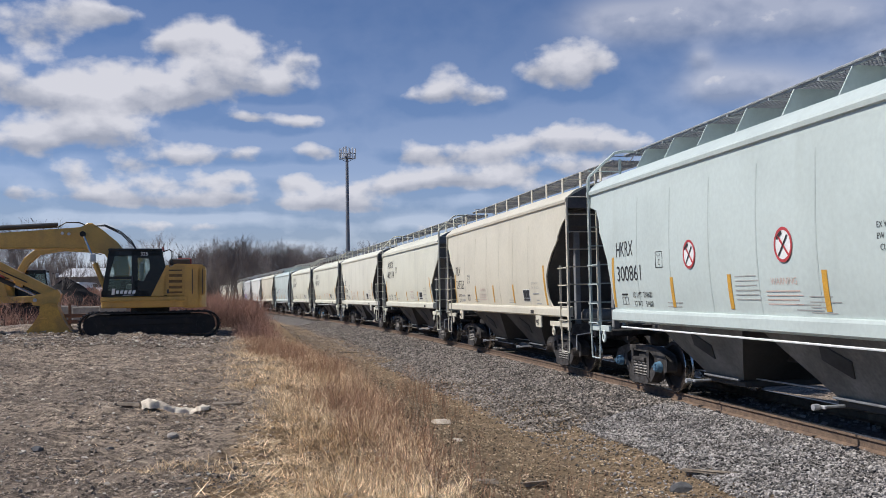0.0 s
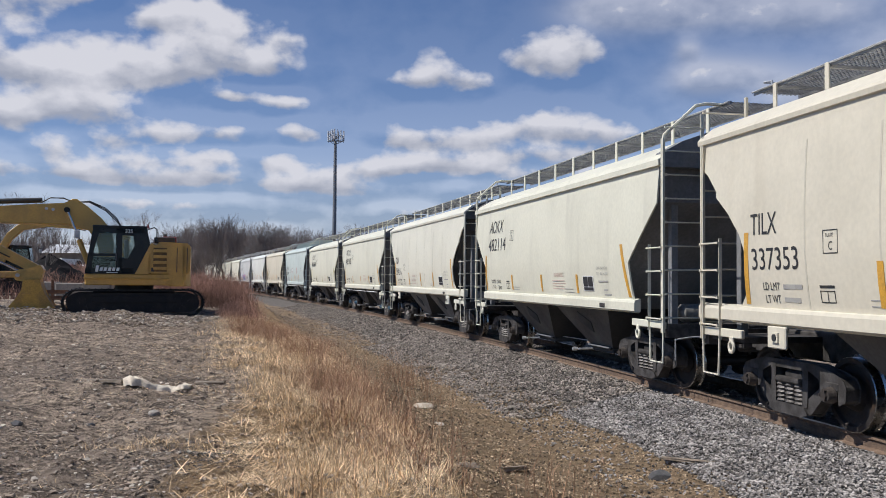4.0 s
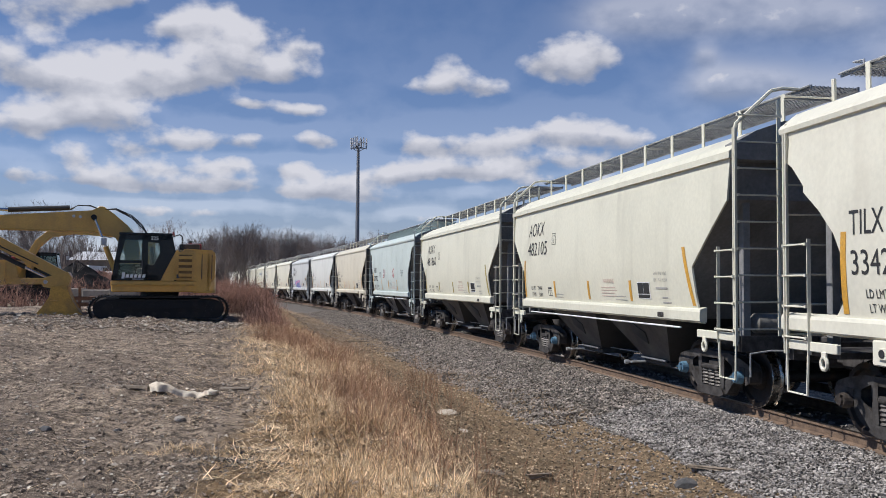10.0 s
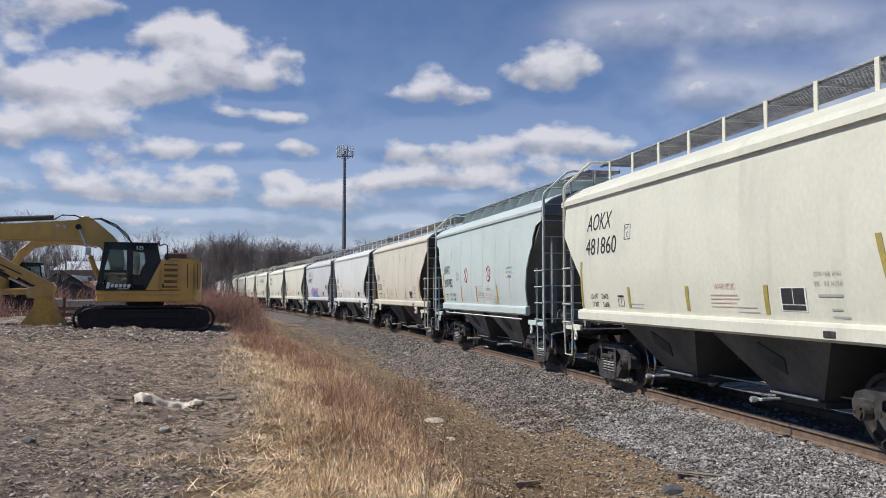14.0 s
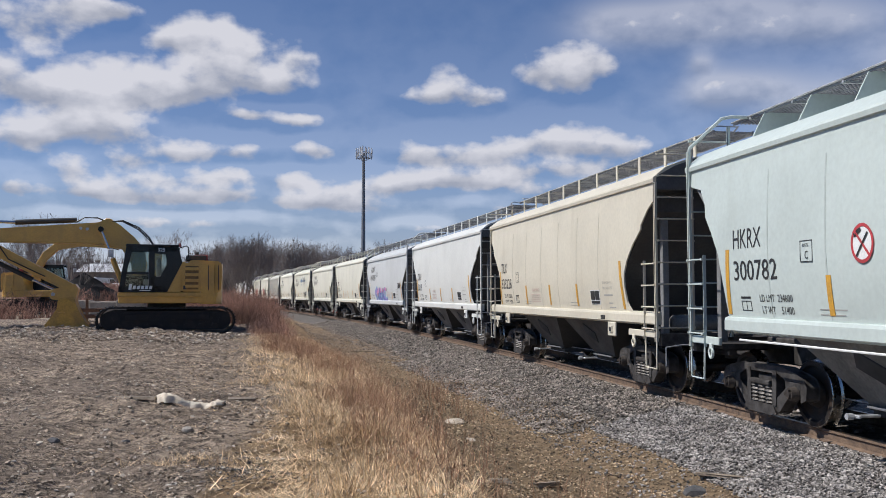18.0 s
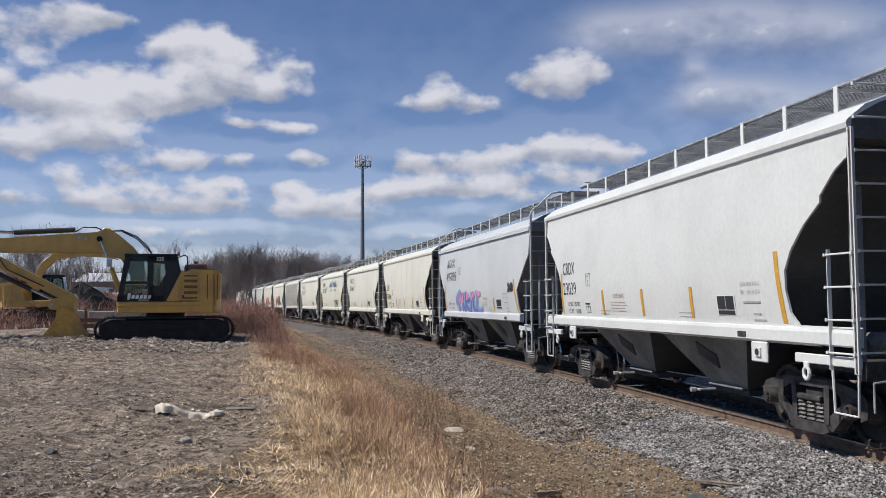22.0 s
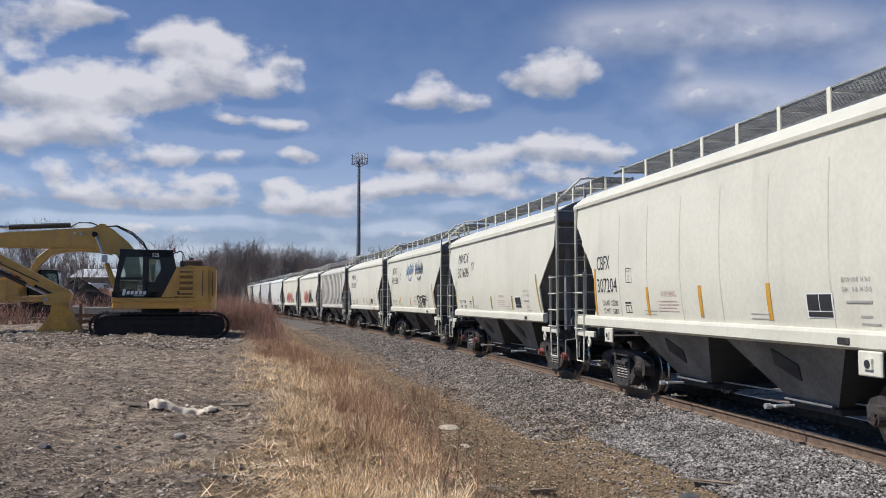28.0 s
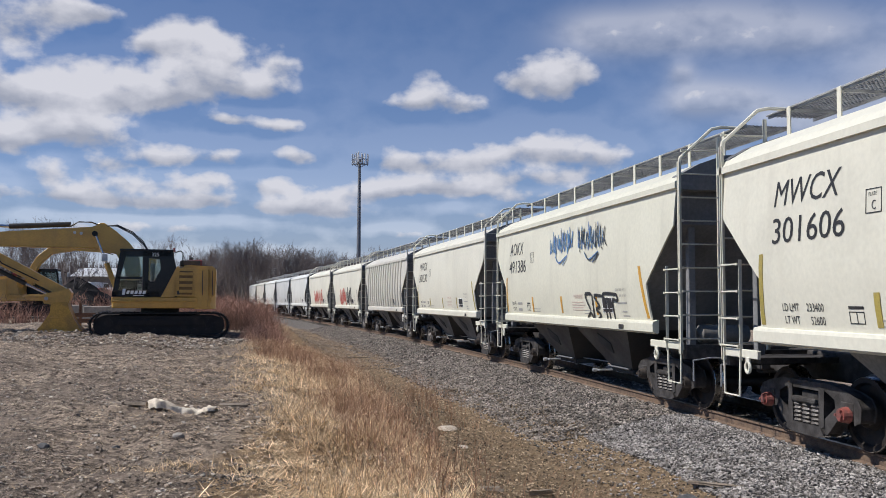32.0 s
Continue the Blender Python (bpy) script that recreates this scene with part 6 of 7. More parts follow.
for z in (36.2, 37.6):
    for (xa, ya), (xb, yb) in zip(tri, tri[1:] + tri[:1]):
        ext = (Vector((xb - xa, yb - ya)) * 0.14)
        rod(plat, (xa - ext.x, ya - ext.y, z), (xb + ext.x, yb + ext.y, z), 0.07, None, 6)
for xa, ya in tri:
    rod(plat, (0, 0, 35.2), (xa, ya, 36.2), 0.07, None, 6)
    rod(plat, (0, 0, 36.2), (xa, ya, 36.2), 0.09, None, 6)
    rod(plat, (xa, ya, 36.2), (xa, ya, 37.6), 0.06, None, 6)
part("antenna_platform", plat, M_MAST, mast)
for (xa, ya), (xb, yb) in zip(tri, tri[1:] + tri[:1]):
    nrm = Vector((yb - ya, xa - xb)).normalized() * 0.25
    for k in range(4):
        q = -0.08 + k * 1.16 / 3
        x, y = xa + (xb - xa) * q + nrm.x, ya + (yb - ya) * q + nrm.y
        an = part("antenna", boxed(x - 0.15, x + 0.15, y - 0.09, y + 0.09, 36.3 + 0.1 * (k % 2), 38.9 - 0.25 * (k % 2), 0.04), M_ANT, mast)
        part("antenna_pipe", rod(bmesh.new(), (x - nrm.x * 0.6, y - nrm.y * 0.6, 35.9), (x - nrm.x * 0.6, y - nrm.y * 0.6, 38.9), 0.05, None, 6), M_MAST, an)
part("radio_unit", boxed(-0.35, 0.35, -0.35, 0.35, 36.6, 37.4, 0.05), M_MAST, mast)


# ---- things beyond the yard ----
M_SIDING = surface("white_siding", (0.72, 0.73, 0.73), (0.6, 0.61, 0.61), 1, (0.4, 0.7), 6, 0.1, 0.6, 0, 0)
M_ROOFG = surface("light_metal_roof", (0.60, 0.61, 0.62), (0.48, 0.48, 0.48), 1, (0.4, 0.7), 6, 0.1, 0.5, 0.2, 0)
M_DARKWIN = surface("dark_window", (0.03, 0.035, 0.04), (0.05, 0.055, 0.06), 1, (0.4, 0.7), 6, 0.1, 0.15, 0, 0)
M_CONC = surface("weathered_concrete", (0.26, 0.225, 0.19), (0.17, 0.148, 0.125), 1.5, (0.4, 0.7), 12, 0.25, 0.9, 0, 0.2, 20)
M_BROWNCAR = surface("maroon_car_paint", (0.18, 0.05, 0.05), (0.15, 0.05, 0.05), 2, (0.4, 0.7), 10, 0.1, 0.3, 0.1, 0)
M_WHITECAR = surface("white_car_paint", (0.7, 0.71, 0.72), (0.62, 0.63, 0.63), 2, (0.4, 0.7), 10, 0.1, 0.3, 0, 0)
M_ORANGE = surface("rusty_brown_steel", (0.22, 0.12, 0.075), (0.13, 0.075, 0.05), 4, (0.4, 0.7), 20, 0.3, 0.75, 0.1, 0.2)


def house(x, y, w, d, h, label, mats):
    z = ground_z(x, y)
    hs = thing("low_building", pose(x, y, z, 0, 0, 4), label, "building")
    part("wall", boxed(-w / 2, w / 2, -d / 2, d / 2, -0.5, h), mats[0], hs)
    part("roof", prism(bmesh.new(), [(-d / 2 - 0.4, h), (d / 2 + 0.4, h), (0, h + 1.3)], "x", -w / 2 - 0.4, w / 2 + 0.4), mats[1], hs)
    for k in range(3):
        wx = -w / 2 + w * (k + 0.6) / 3.4
        win = part("window", boxed(wx - 0.5, wx + 0.5, -d / 2 - 0.04, -d / 2 + 0.02, 1.0, 2.1), M_DARKWIN, hs)
    part("door", boxed(w / 2 - 2.0, w / 2 - 1.0, -d / 2 - 0.05, -d / 2 + 0.02, 0, 2.1), M_DARKBOX, hs)


def vehicle(name, x, y, rz, body, cabin, material, label, category):
    z = ground_z(x, y)
    v = thing(name, pose(x, y, z, 0, 0, rz), label, category)
    b = prism(bmesh.new(), body, "y", -0.9, 0.9)
    bmesh.ops.bevel(b, geom=[e for e in b.edges], offset=0.08, segments=2, affect="EDGES")
    part("body", b, material, v, smooth=True)
    part("window", prism(bmesh.new(), cabin, "y", -0.92, 0.92), M_DARKWIN, v)
    for wx in (-1.4, 1.4):
        for wy in (-0.85, 0.85):
            wh = part("wheel", shared("road_wheel", lambda: rod(bmesh.new(), (0, -0.1, 0), (0, 0.1, 0), 0.34, None, 18), M_HOSE), None, v, at=(wx, wy, 0.34))
            part("rim", shared("road_rim", lambda: rod(bmesh.new(), (0, -0.12, 0), (0, 0.12, 0), 0.2, None, 12), M_GALV), None, wh)
    return v


SALOON = [(-2.2, 0.35), (2.2, 0.35), (2.25, 0.75), (2.1, 0.95), (1.2, 1.0), (0.7, 1.45), (-0.9, 1.48), (-1.7, 1.0), (-2.2, 0.95)]
SALOON_WIN = [(1.05, 1.0), (0.66, 1.38), (-0.85, 1.40), (-1.45, 1.02)]
VAN = [(-2.4, 0.4), (2.4, 0.4), (2.45, 1.1), (1.9, 1.3), (1.4, 2.05), (-2.3, 2.1), (-2.4, 1.9)]
VAN_WIN = [(1.75, 1.32), (1.38, 1.9), (0.5, 1.9), (0.5, 1.32)]
house(-50.3, 125.0, 7.5, 7.0, 2.9, "low grey building with a pale metal roof", (M_CONC, M_ROOFG))
vehicle("van", -47.6, 114.0, 75, VAN, VAN_WIN, M_WHITECAR, "white van parked beyond the yard", "van")
vehicle("car", -44.8, 108.0, 80, SALOON, SALOON_WIN, M_BROWNCAR, "maroon car parked beyond the yard", "car")
vehicle("car", -43.6, 111.0, 70, SALOON, SALOON_WIN, M_WHITECAR, "white car parked beyond the yard", "car")
for k in range(3):
    x, y = -17.6 - 1.5 * k, 46.0 + 0.2 * k
    blk = boxed(-0.72, 0.72, -0.3, 0.3, 0, 1.0, 0.05)
    ob = new("concrete_block", mesh_of(blk, "concrete_block", M_CONC))
    ob.matrix_basis = pose(x, y, ground_z(x, y) - 0.03, 0, 0, 3)
    tagged(ob, "grey concrete barrier block on the yard's edge", "concrete block", "blocks on the yard's edge")
fr = thing("steel_rack", pose(-13.9, 32.0, ground_z(-13.9, 32.0), 0, 0, 20), "rusty brown steel rack standing behind the bucket", "steel rack")
for x in (-0.35, 0.0, 0.55):
    part("upright", boxed(x - 0.05, x + 0.05, -0.05, 0.05, 0, 0.85 if x < 0.5 else 0.45, 0.01), M_ORANGE, fr)
for z in (0.12, 0.34):
    part("crossbar", boxed(-0.45, 0.65, -0.06, 0.06, z, z + 0.14, 0.01), M_ORANGE, fr)


# ---- stones, clods, grass, brush and trees ----
def stones(name, x, y, z, size, material, label, flat=0.7, seed=1, category="gravel", lump=False):
    """Many loose angular stones in one mesh."""
    g = np.random.default_rng(seed)
    n = len(x)
    corner = np.array([(a, b, c) for a in (-1, 1) for b in (-1, 1) for c in (-1, 1)], float)
    quad = np.array([(0, 1, 3, 2), (4, 6, 7, 5), (0, 4, 5, 1), (2, 3, 7, 6), (0, 2, 6, 4), (1, 5, 7, 3)])
    if lump:
        corner = np.array([(1.2, 0, 0), (-0.5, 1.0, 0.2), (-0.5, -1.0, 0.1), (0.5, 0.7, 0.9), (0.3, -0.8, 1.0), (-0.8, 0.1, 1.1), (0, 0, -1.0)])
        quad = np.array([(0, 1, 3), (1, 2, 5), (0, 4, 2), (0, 3, 4), (1, 5, 3), (2, 4, 5), (3, 5, 4), (0, 2, 6), (2, 1, 6), (1, 0, 6)])
    m = len(corner)
    v = corner[None] * g.uniform(0.55, 1.0, (n, m, 3)) * np.stack([g.uniform(0.7, 1.3, n), g.uniform(0.6, 1.1, n), g.uniform(0.5, 1.0, n) * flat], -1)[:, None] * (size / 2)[:, None, None]
    a, b = g.uniform(0, 6.3, n), g.uniform(-0.7, 0.7, n)
    ca, sa, cb, sb = np.cos(a)[:, None], np.sin(a)[:, None], np.cos(b)[:, None], np.sin(b)[:, None]
    X, Y, Z = v[..., 0], v[..., 1], v[..., 2]
    Y, Z = Y * cb - Z * sb, Y * sb + Z * cb
    X, Y = X * ca - Y * sa, X * sa + Y * ca
    verts = np.stack([X + x[:, None], Y + y[:, None], Z + z[:, None]], -1).reshape(-1, 3)
    faces = (quad[None] + (np.arange(n) * m)[:, None, None]).reshape(-1, quad.shape[1])
    me = bpy.data.meshes.new(name)
    me.from_pydata(verts.tolist(), [], faces.tolist())
    me.materials.append(material)
    return tagged(new(name, me), label, category, kind="stuff")


def blades(name, x, y, h, lean, width, material, label, seed=2, category="grass", droop=0.5, bits=3):
    """Dry stems and blades: narrow bent strips."""
    g = np.random.default_rng(seed)
    n = len(x)
    z = height(x, y)
    a = g.uniform(0, 6.3, n)
    dx, dy = np.cos(a) * lean * h, np.sin(a) * lean * h
    face = g.uniform(-0.9, 0.9, n)
    wx, wy = np.cos(face) * width / 2, np.sin(face) * width / 2
    rows = []
    for k in range(bits):
        t = k / bits
        bx, by, bz = x + dx * t ** 1.8, y + dy * t ** 1.8, z - 0.02 + h * (t - droop * lean * t ** 2 * 0.5)
        w = 1 - 0.5 * t
        rows.append(np.stack([bx - wx * w, by - wy * w, bz], -1))
        rows.append(np.stack([bx + wx * w, by + wy * w, bz], -1))
    rows.append(np.stack([x + dx, y + dy, z + h * (1 - droop * lean * 0.5)], -1))
    m = 2 * bits + 1
    verts = np.stack(rows, 1).reshape(-1, 3)
    base = np.arange(n) * m
    quads = [base[:, None] + np.array([2 * k, 2 * k + 1, 2 * k + 3, 2 * k + 2])[None] for k in range(bits - 1)]
    tri = base[:, None] + np.array([2 * bits - 2, 2 * bits - 1, 2 * bits])[None]
    faces = [f for q in quads for f in q.tolist()] + tri.tolist()
    me = bpy.data.meshes.new(name)
    me.from_pydata(verts.tolist(), [], faces)
    me.materials.append(material)
    return tagged(new(name, me), label, category, kind="stuff")


def tuft_places(g, n, s0, s1, u0, u1, clump=0.5, power=1.0):
    """Clumped places along the bank."""
    c = max(1, n // 40)
    cs, cu = s0 + (s1 - s0) * g.uniform(0, 1, c) ** power, g.uniform(u0, u1, c)
    i = g.integers(0, c, n)
    s, u = cs[i] + g.normal(0, clump * 0.5, n), cu[i] + g.normal(0, clump * 0.35, n)
    th = np.interp(s, S_LINE, HEAD)
    return np.interp(s, S_LINE, LINE_X) - u * np.cos(th), np.interp(s, S_LINE, LINE_Y) - u * np.sin(th)


def even_places(g, n, s0, s1, u0, u1, power=1.0):
    s, u = s0 + (s1 - s0) * g.uniform(0, 1, n) ** power, g.uniform(u0, u1, n)
    th = np.interp(s, S_LINE, HEAD)
    return np.interp(s, S_LINE, LINE_X) - u * np.cos(th), np.interp(s, S_LINE, LINE_Y) - u * np.sin(th)


M_BALLAST = surface("crushed_stone", (0.345, 0.318, 0.295), (0.18, 0.163, 0.15), 3, (0.4, 0.65), 40, 0.3, 0.9, 0, 0.2, 80, object_space=False, island=0.75)
M_CLOD = surface("earth_clods", (0.38, 0.30, 0.23), (0.22, 0.175, 0.138), 3, (0.4, 0.65), 30, 0.3, 0.95, 0, 0.3, 60, object_space=False, island=0.4)
M_PALE = surface("pale_stones", (0.60, 0.53, 0.44), (0.42, 0.36, 0.30), 3, (0.4, 0.65), 30, 0.3, 0.9, 0, 0.3, 60, object_space=False, island=0.3)
M_DIRTSTONE = surface("brown_grit", (0.46, 0.345, 0.225), (0.20, 0.15, 0.10), 3, (0.4, 0.65), 30, 0.3, 0.95, 0, 0.3, 60, object_space=False, island=0.8)
M_STRAW = surface("dry_straw", (0.90, 0.68, 0.44), (0.50, 0.335, 0.18), 2, (0.4, 0.65), 20, 0.2, 0.8, 0, 0, object_space=False, island=0.6, spec=0.2)
M_STEM = surface("reddish_stems", (0.46, 0.285, 0.18), (0.29, 0.165, 0.105), 2, (0.4, 0.65), 20, 0.2, 0.85, 0, 0, object_space=False, island=0.4, spec=0.2)
M_BRUSH = surface("red_brown_twigs", (0.36, 0.20, 0.15), (0.22, 0.135, 0.105), 0.4, (0.4, 0.65), 6, 0.2, 0.9, 0, 0, object_space=False, island=0.55, spec=0.2)
M_BARK = surface("grey_brown_bark", (0.23, 0.20, 0.18), (0.15, 0.13, 0.12), 1.5, (0.4, 0.65), 8, 0.3, 0.95, 0, 0.2, 20, vary=0.2)
M_TWIG = surface("winter_twigs", (0.185, 0.153, 0.145), (0.125, 0.104, 0.098), 0.6, (0.4, 0.65), 6, 0.2, 0.95, 0, 0, vary=0.2, spec=0.2)

M_OLDBALLAST = surface("soiled_crushed_stone", (0.33, 0.285, 0.245), (0.18, 0.155, 0.132), 3, (0.4, 0.65), 40, 0.3, 0.9, 0, 0.2, 80, object_space=False, island=0.75)
M_DEAD = surface("dead_brown_growth", (0.46, 0.325, 0.195), (0.27, 0.18, 0.11), 2, (0.4, 0.65), 20, 0.2, 0.85, 0, 0, object_space=False, island=0.5, spec=0.2)
g = np.random.default_rng(21)
# ballast: dense near the camera, thinner and larger farther off
for n, s0, s1, lo, hi, sd, ue in ((30000, 7.5, 16.0, 0.028, 0.068, 1, 2.8), (26000, 16.0, 34.0, 0.035, 0.08, 2, 3.7), (12000, 32.0, 70.0, 0.05, 0.11, 3, 3.2)):
    x, y = even_places(g, n, s0, s1, 0.80, ue)
    stones("ballast_stones", x, y, height(x, y) + g.uniform(0.0, 0.03, n), g.uniform(lo, hi, n), M_BALLAST if s1 < 20 else M_OLDBALLAST, "loose grey crushed stone beside the rail", 0.95, sd, lump=True)
x, y = even_places(g, 5000, 8.0, 50.0, 2.4, 3.9)
stones("ballast_stones", x, y, height(x, y) + 0.006, g.uniform(0.03, 0.07, 5000), M_BALLAST, "scattered grey stones at the foot of the track bed", 0.9, 4, lump=True)
x, y = even_places(g, 2600, 8.0, 60.0, -0.7, 0.7)
stones("ballast_stones", x, y, height(x, y) + 0.01, g.uniform(0.04, 0.08, 2600), M_BALLAST, "grey crushed stone between the rails", 0.8, 14)
x, y = even_places(g, 40000, 7.5, 36.0, 2.4, 6.1, 1.3)
stones("ditch_grit", x, y, height(x, y) + 0.004, g.uniform(0.014, 0.05, 40000), M_DIRTSTONE, "brown grit and small stones in the ditch", 0.8, 5, lump=True)
x, y = even_places(g, 12000, 34.0, 75.0, 2.8, 6.6)
stones("ditch_grit", x, y, height(x, y) + 0.004, g.uniform(0.04, 0.10, 12000), M_CLOD, "dark grit and stones in the far ditch", 0.8, 15, lump=True)
# yard clods and stones
n = 60000
yy = 5.6 + 27 * g.uniform(0, 1, n) ** 1.6
xx = g.uniform(-1, 1, n) * (yy * 0.30) - 0.24 * yy
_, uu = track_uv(xx, yy)
keep = uu > 6.6
xx, yy = xx[keep], yy[keep]
stones("yard_clods", xx, yy, height(xx, yy) + 0.002, 0.004 + 0.06 * g.uniform(0, 1, len(xx)) ** 16 + 0.0011 * yy, M_CLOD, "small earth clods and stones on the yard", 0.8, 6, lump=True)
sel = g.uniform(0, 1, len(xx)) < 0.05
stones("yard_pebbles", xx[sel] + 0.13, yy[sel], height(xx[sel] + 0.13, yy[sel]) + 0.004, 0.012 + 0.03 * g.uniform(0, 1, sel.sum()) ** 2 + 0.0008 * yy[sel], M_PALE, "pale pebbles scattered on the yard", 0.6, 7)
# gravel pushed up before the excavator
n = 5000
xx, yy = g.uniform(-16, -6.5, n), 23.5 + 4.6 * g.uniform(0, 1, n)
stones("rubble", xx, yy, height(xx, yy) + 0.02, 0.03 + 0.10 * g.uniform(0, 1, n) ** 3, M_CLOD, "grey rubble pushed up in front of the excavator", 0.8, 8, lump=True)
sel = g.uniform(0, 1, n) < 0.3
stones("rubble", xx[sel], yy[sel] + 0.1, height(xx[sel], yy[sel] + 0.1) + 0.03, 0.03 + 0.07 * g.uniform(0, 1, sel.sum()) ** 2, M_PALE, "pale rubble pushed up in front of the excavator", 0.7, 9)

# straw and stems on the bank
x, y = (np.concatenate(v) for v in zip(tuft_places(g, 15000, 5.5, 11.0, 6.2, 8.1, 0.40), tuft_places(g, 17000, 10.5, 20.0, 6.2, 8.0, 0.40)))
blades("straw_grass", x, y, 0.02 + 0.11 * g.uniform(0, 1, len(x)), g.uniform(0.8, 4.5, len(x)), g.uniform(0.004, 0.010, len(x)), M_STRAW, "dry straw-coloured grass along the bank", 31)
x, y = tuft_places(g, 20000, 16.0, 33.0, 6.5, 8.7, 0.8)
blades("straw_grass", x, y, 0.04 + 0.20 * g.uniform(0, 1, len(x)) ** 1.8, g.uniform(0.4, 3.2, len(x)), g.uniform(0.005, 0.012, len(x)), M_STRAW, "dry straw-coloured grass along the bank", 32, bits=2)
x, y = tuft_places(g, 13000, 6.5, 28.0, 7.2, 10.0, 0.9)
blades("fallen_straw", x, y, g.uniform(0.02, 0.08, len(x)), g.uniform(1.5, 4.0, len(x)), g.uniform(0.004, 0.009, len(x)), M_STRAW, "flattened straw at the edge of the yard", 33, bits=2)
x, y = even_places(g, 900, 8.0, 26.0, 3.6, 6.0)
blades("sparse_weeds", x, y, g.uniform(0.04, 0.22, len(x)), g.uniform(0.2, 1.5, len(x)), g.uniform(0.004, 0.007, len(x)), M_DEAD, "sparse dead weeds in the ditch", 36, bits=2)
x, y = tuft_places(g, 260, 9.0, 22.0, 4.9, 6.2, 0.8)
shrubs_at = (x, y)
# one pale tuft alone on the yard
x, y = g.normal(-2.55, 0.24, 330), g.normal(7.75, 0.11, 330)
blades("straw_tuft", x, y, g.uniform(0.03, 0.13, 330), g.uniform(0.3, 2.2, 330), g.uniform(0.004, 0.007, 330), M_STRAW, "lone pale tuft of straw on bare earth", 37, bits=2)
# darker dead growth under the straw
x, y = tuft_places(g, 24000, 5.5, 32.0, 6.0, 7.8, 0.5)
blades("dead_growth", x, y, 0.02 + 0.13 * g.uniform(0, 1, len(x)) ** 1.5, g.uniform(0.5, 3.8, len(x)), g.uniform(0.004, 0.010, len(x)), M_DEAD, "tangled brown dead growth on the bank", 39, bits=2)
# long fallen stalks
x, y = tuft_places(g, 500, 6.0, 16.0, 6.4, 8.3, 0.7)
blades("fallen_stalks", x, y, g.uniform(0.05, 0.14, 500), g.uniform(2.5, 7, 500), g.uniform(0.007, 0.013, 500), M_STRAW, "long fallen straw stalks", 38, droop=0.12)

# brush: thickets of thin branching red-brown twigs along the track
def shrubs(name, x, y, h, width, material, label, seed, category="bushes", twigs=4, lean=0.5):
    """Thin stems with side twigs, as bent ribbons."""
    g = np.random.default_rng(seed)
    n = len(x)
    p = np.stack([x, y, height(x, y) - 0.03], -1)
    a = g.uniform(0, 6.3, n)
    k = np.abs(g.normal(0, lean, n))
    d = np.stack([np.cos(a) * k, np.sin(a) * k, np.ones(n)], -1)
    d = d / np.linalg.norm(d, axis=1)[:, None] * h[:, None]
    P, D, W = [p], [d], [np.full(n, width)]
    for _ in range(twigs):
        t = g.uniform(0.25, 0.95, n)[:, None]
        a = g.uniform(0, 6.3, n)
        side = np.stack([np.cos(a), np.sin(a), g.uniform(0.1, 1.1, n)], -1) * (h * g.uniform(0.12, 0.42, n))[:, None]
        P.append(p + d * t)
        D.append(side)
        W.append(np.full(n, width * 0.6))
    P, D, W = np.concatenate(P), np.concatenate(D), np.concatenate(W)
    m = len(P)
    bend = g.normal(0, 0.12, (m, 3)) * np.linalg.norm(D, axis=1)[:, None]
    f = g.uniform(-0.8, 0.8, m)
    wv = np.stack([np.cos(f) * W / 2, np.sin(f) * W / 2, np.zeros(m)], -1)
    M, E = P + D * 0.55 + bend, P + D
    verts = np.stack([P - wv, P + wv, M - wv * 0.75, M + wv * 0.75, E], 1).reshape(-1, 3)
    b = np.arange(m) * 5
    faces = (b[:, None] + np.array([0, 1, 3, 2])).tolist() + (b[:, None] + np.array([2, 3, 4])).tolist()
    me = bpy.data.meshes.new(name)
    me.from_pydata(verts.tolist(), [], faces)
    me.materials.append(material)
    return tagged(new(name, me), label, category, kind="stuff")


def thicket(n, s0, s1, u0, u1, h0, h1, width, sd, lab, lean=0.5):
    x, y = tuft_places(g, n, s0, s1, u0, u1, 0.6)
    shrubs("brush", x, y, h0 + (h1 - h0) * g.uniform(0, 1, len(x)) ** 1.4, width, M_BRUSH, lab, sd, lean=lean)


thicket(1700, 29.5, 35.0, 7.7, 8.7, 0.2, 0.65, 0.008, 40, "leafless red-brown brush at the bank's edge", 0.7)
thicket(6200, 35.5, 47.0, 7.8, 10.4, 0.35, 1.35, 0.010, 41, "leafless red-brown brush beside the excavator")
thicket(3600, 40.0, 52.0, 9.2, 12.5, 0.4, 1.45, 0.016, 42, "leafless red-brown brush along the track")
thicket(3600, 52.0, 120.0, 14.0, 26.0, 0.7, 1.7, 0.032, 43, "leafless red-brown brush in the distance")
x, y = (np.concatenate(v) for v in zip(tuft_places(g, 900, 8.5, 14.0, 6.2, 7.1, 0.45), tuft_places(g, 1900, 13.5, 24.0, 6.3, 7.5, 0.5)))
shrubs("reddish_weeds", x, y, 0.12 + 0.42 * g.uniform(0, 1, len(x)) ** 1.3, 0.006, M_STEM, "upright red-brown dead weed stems", 34, "weeds", 4, 0.6)
x, y = tuft_places(g, 2600, 23.0, 30.0, 6.9, 8.4, 0.5)
shrubs("reddish_weeds", x, y, 0.12 + 0.32 * g.uniform(0, 1, len(x)) ** 1.3, 0.009, M_STEM, "upright red-brown dead weed stems", 35, "weeds", 4, 0.6)
shrubs("tall_dark_stems", shrubs_at[0], shrubs_at[1], g.uniform(0.3, 0.75, 260), 0.007, M_STEM, "single tall dark weed stems on the slope", 47, "weeds", 2, 0.15)
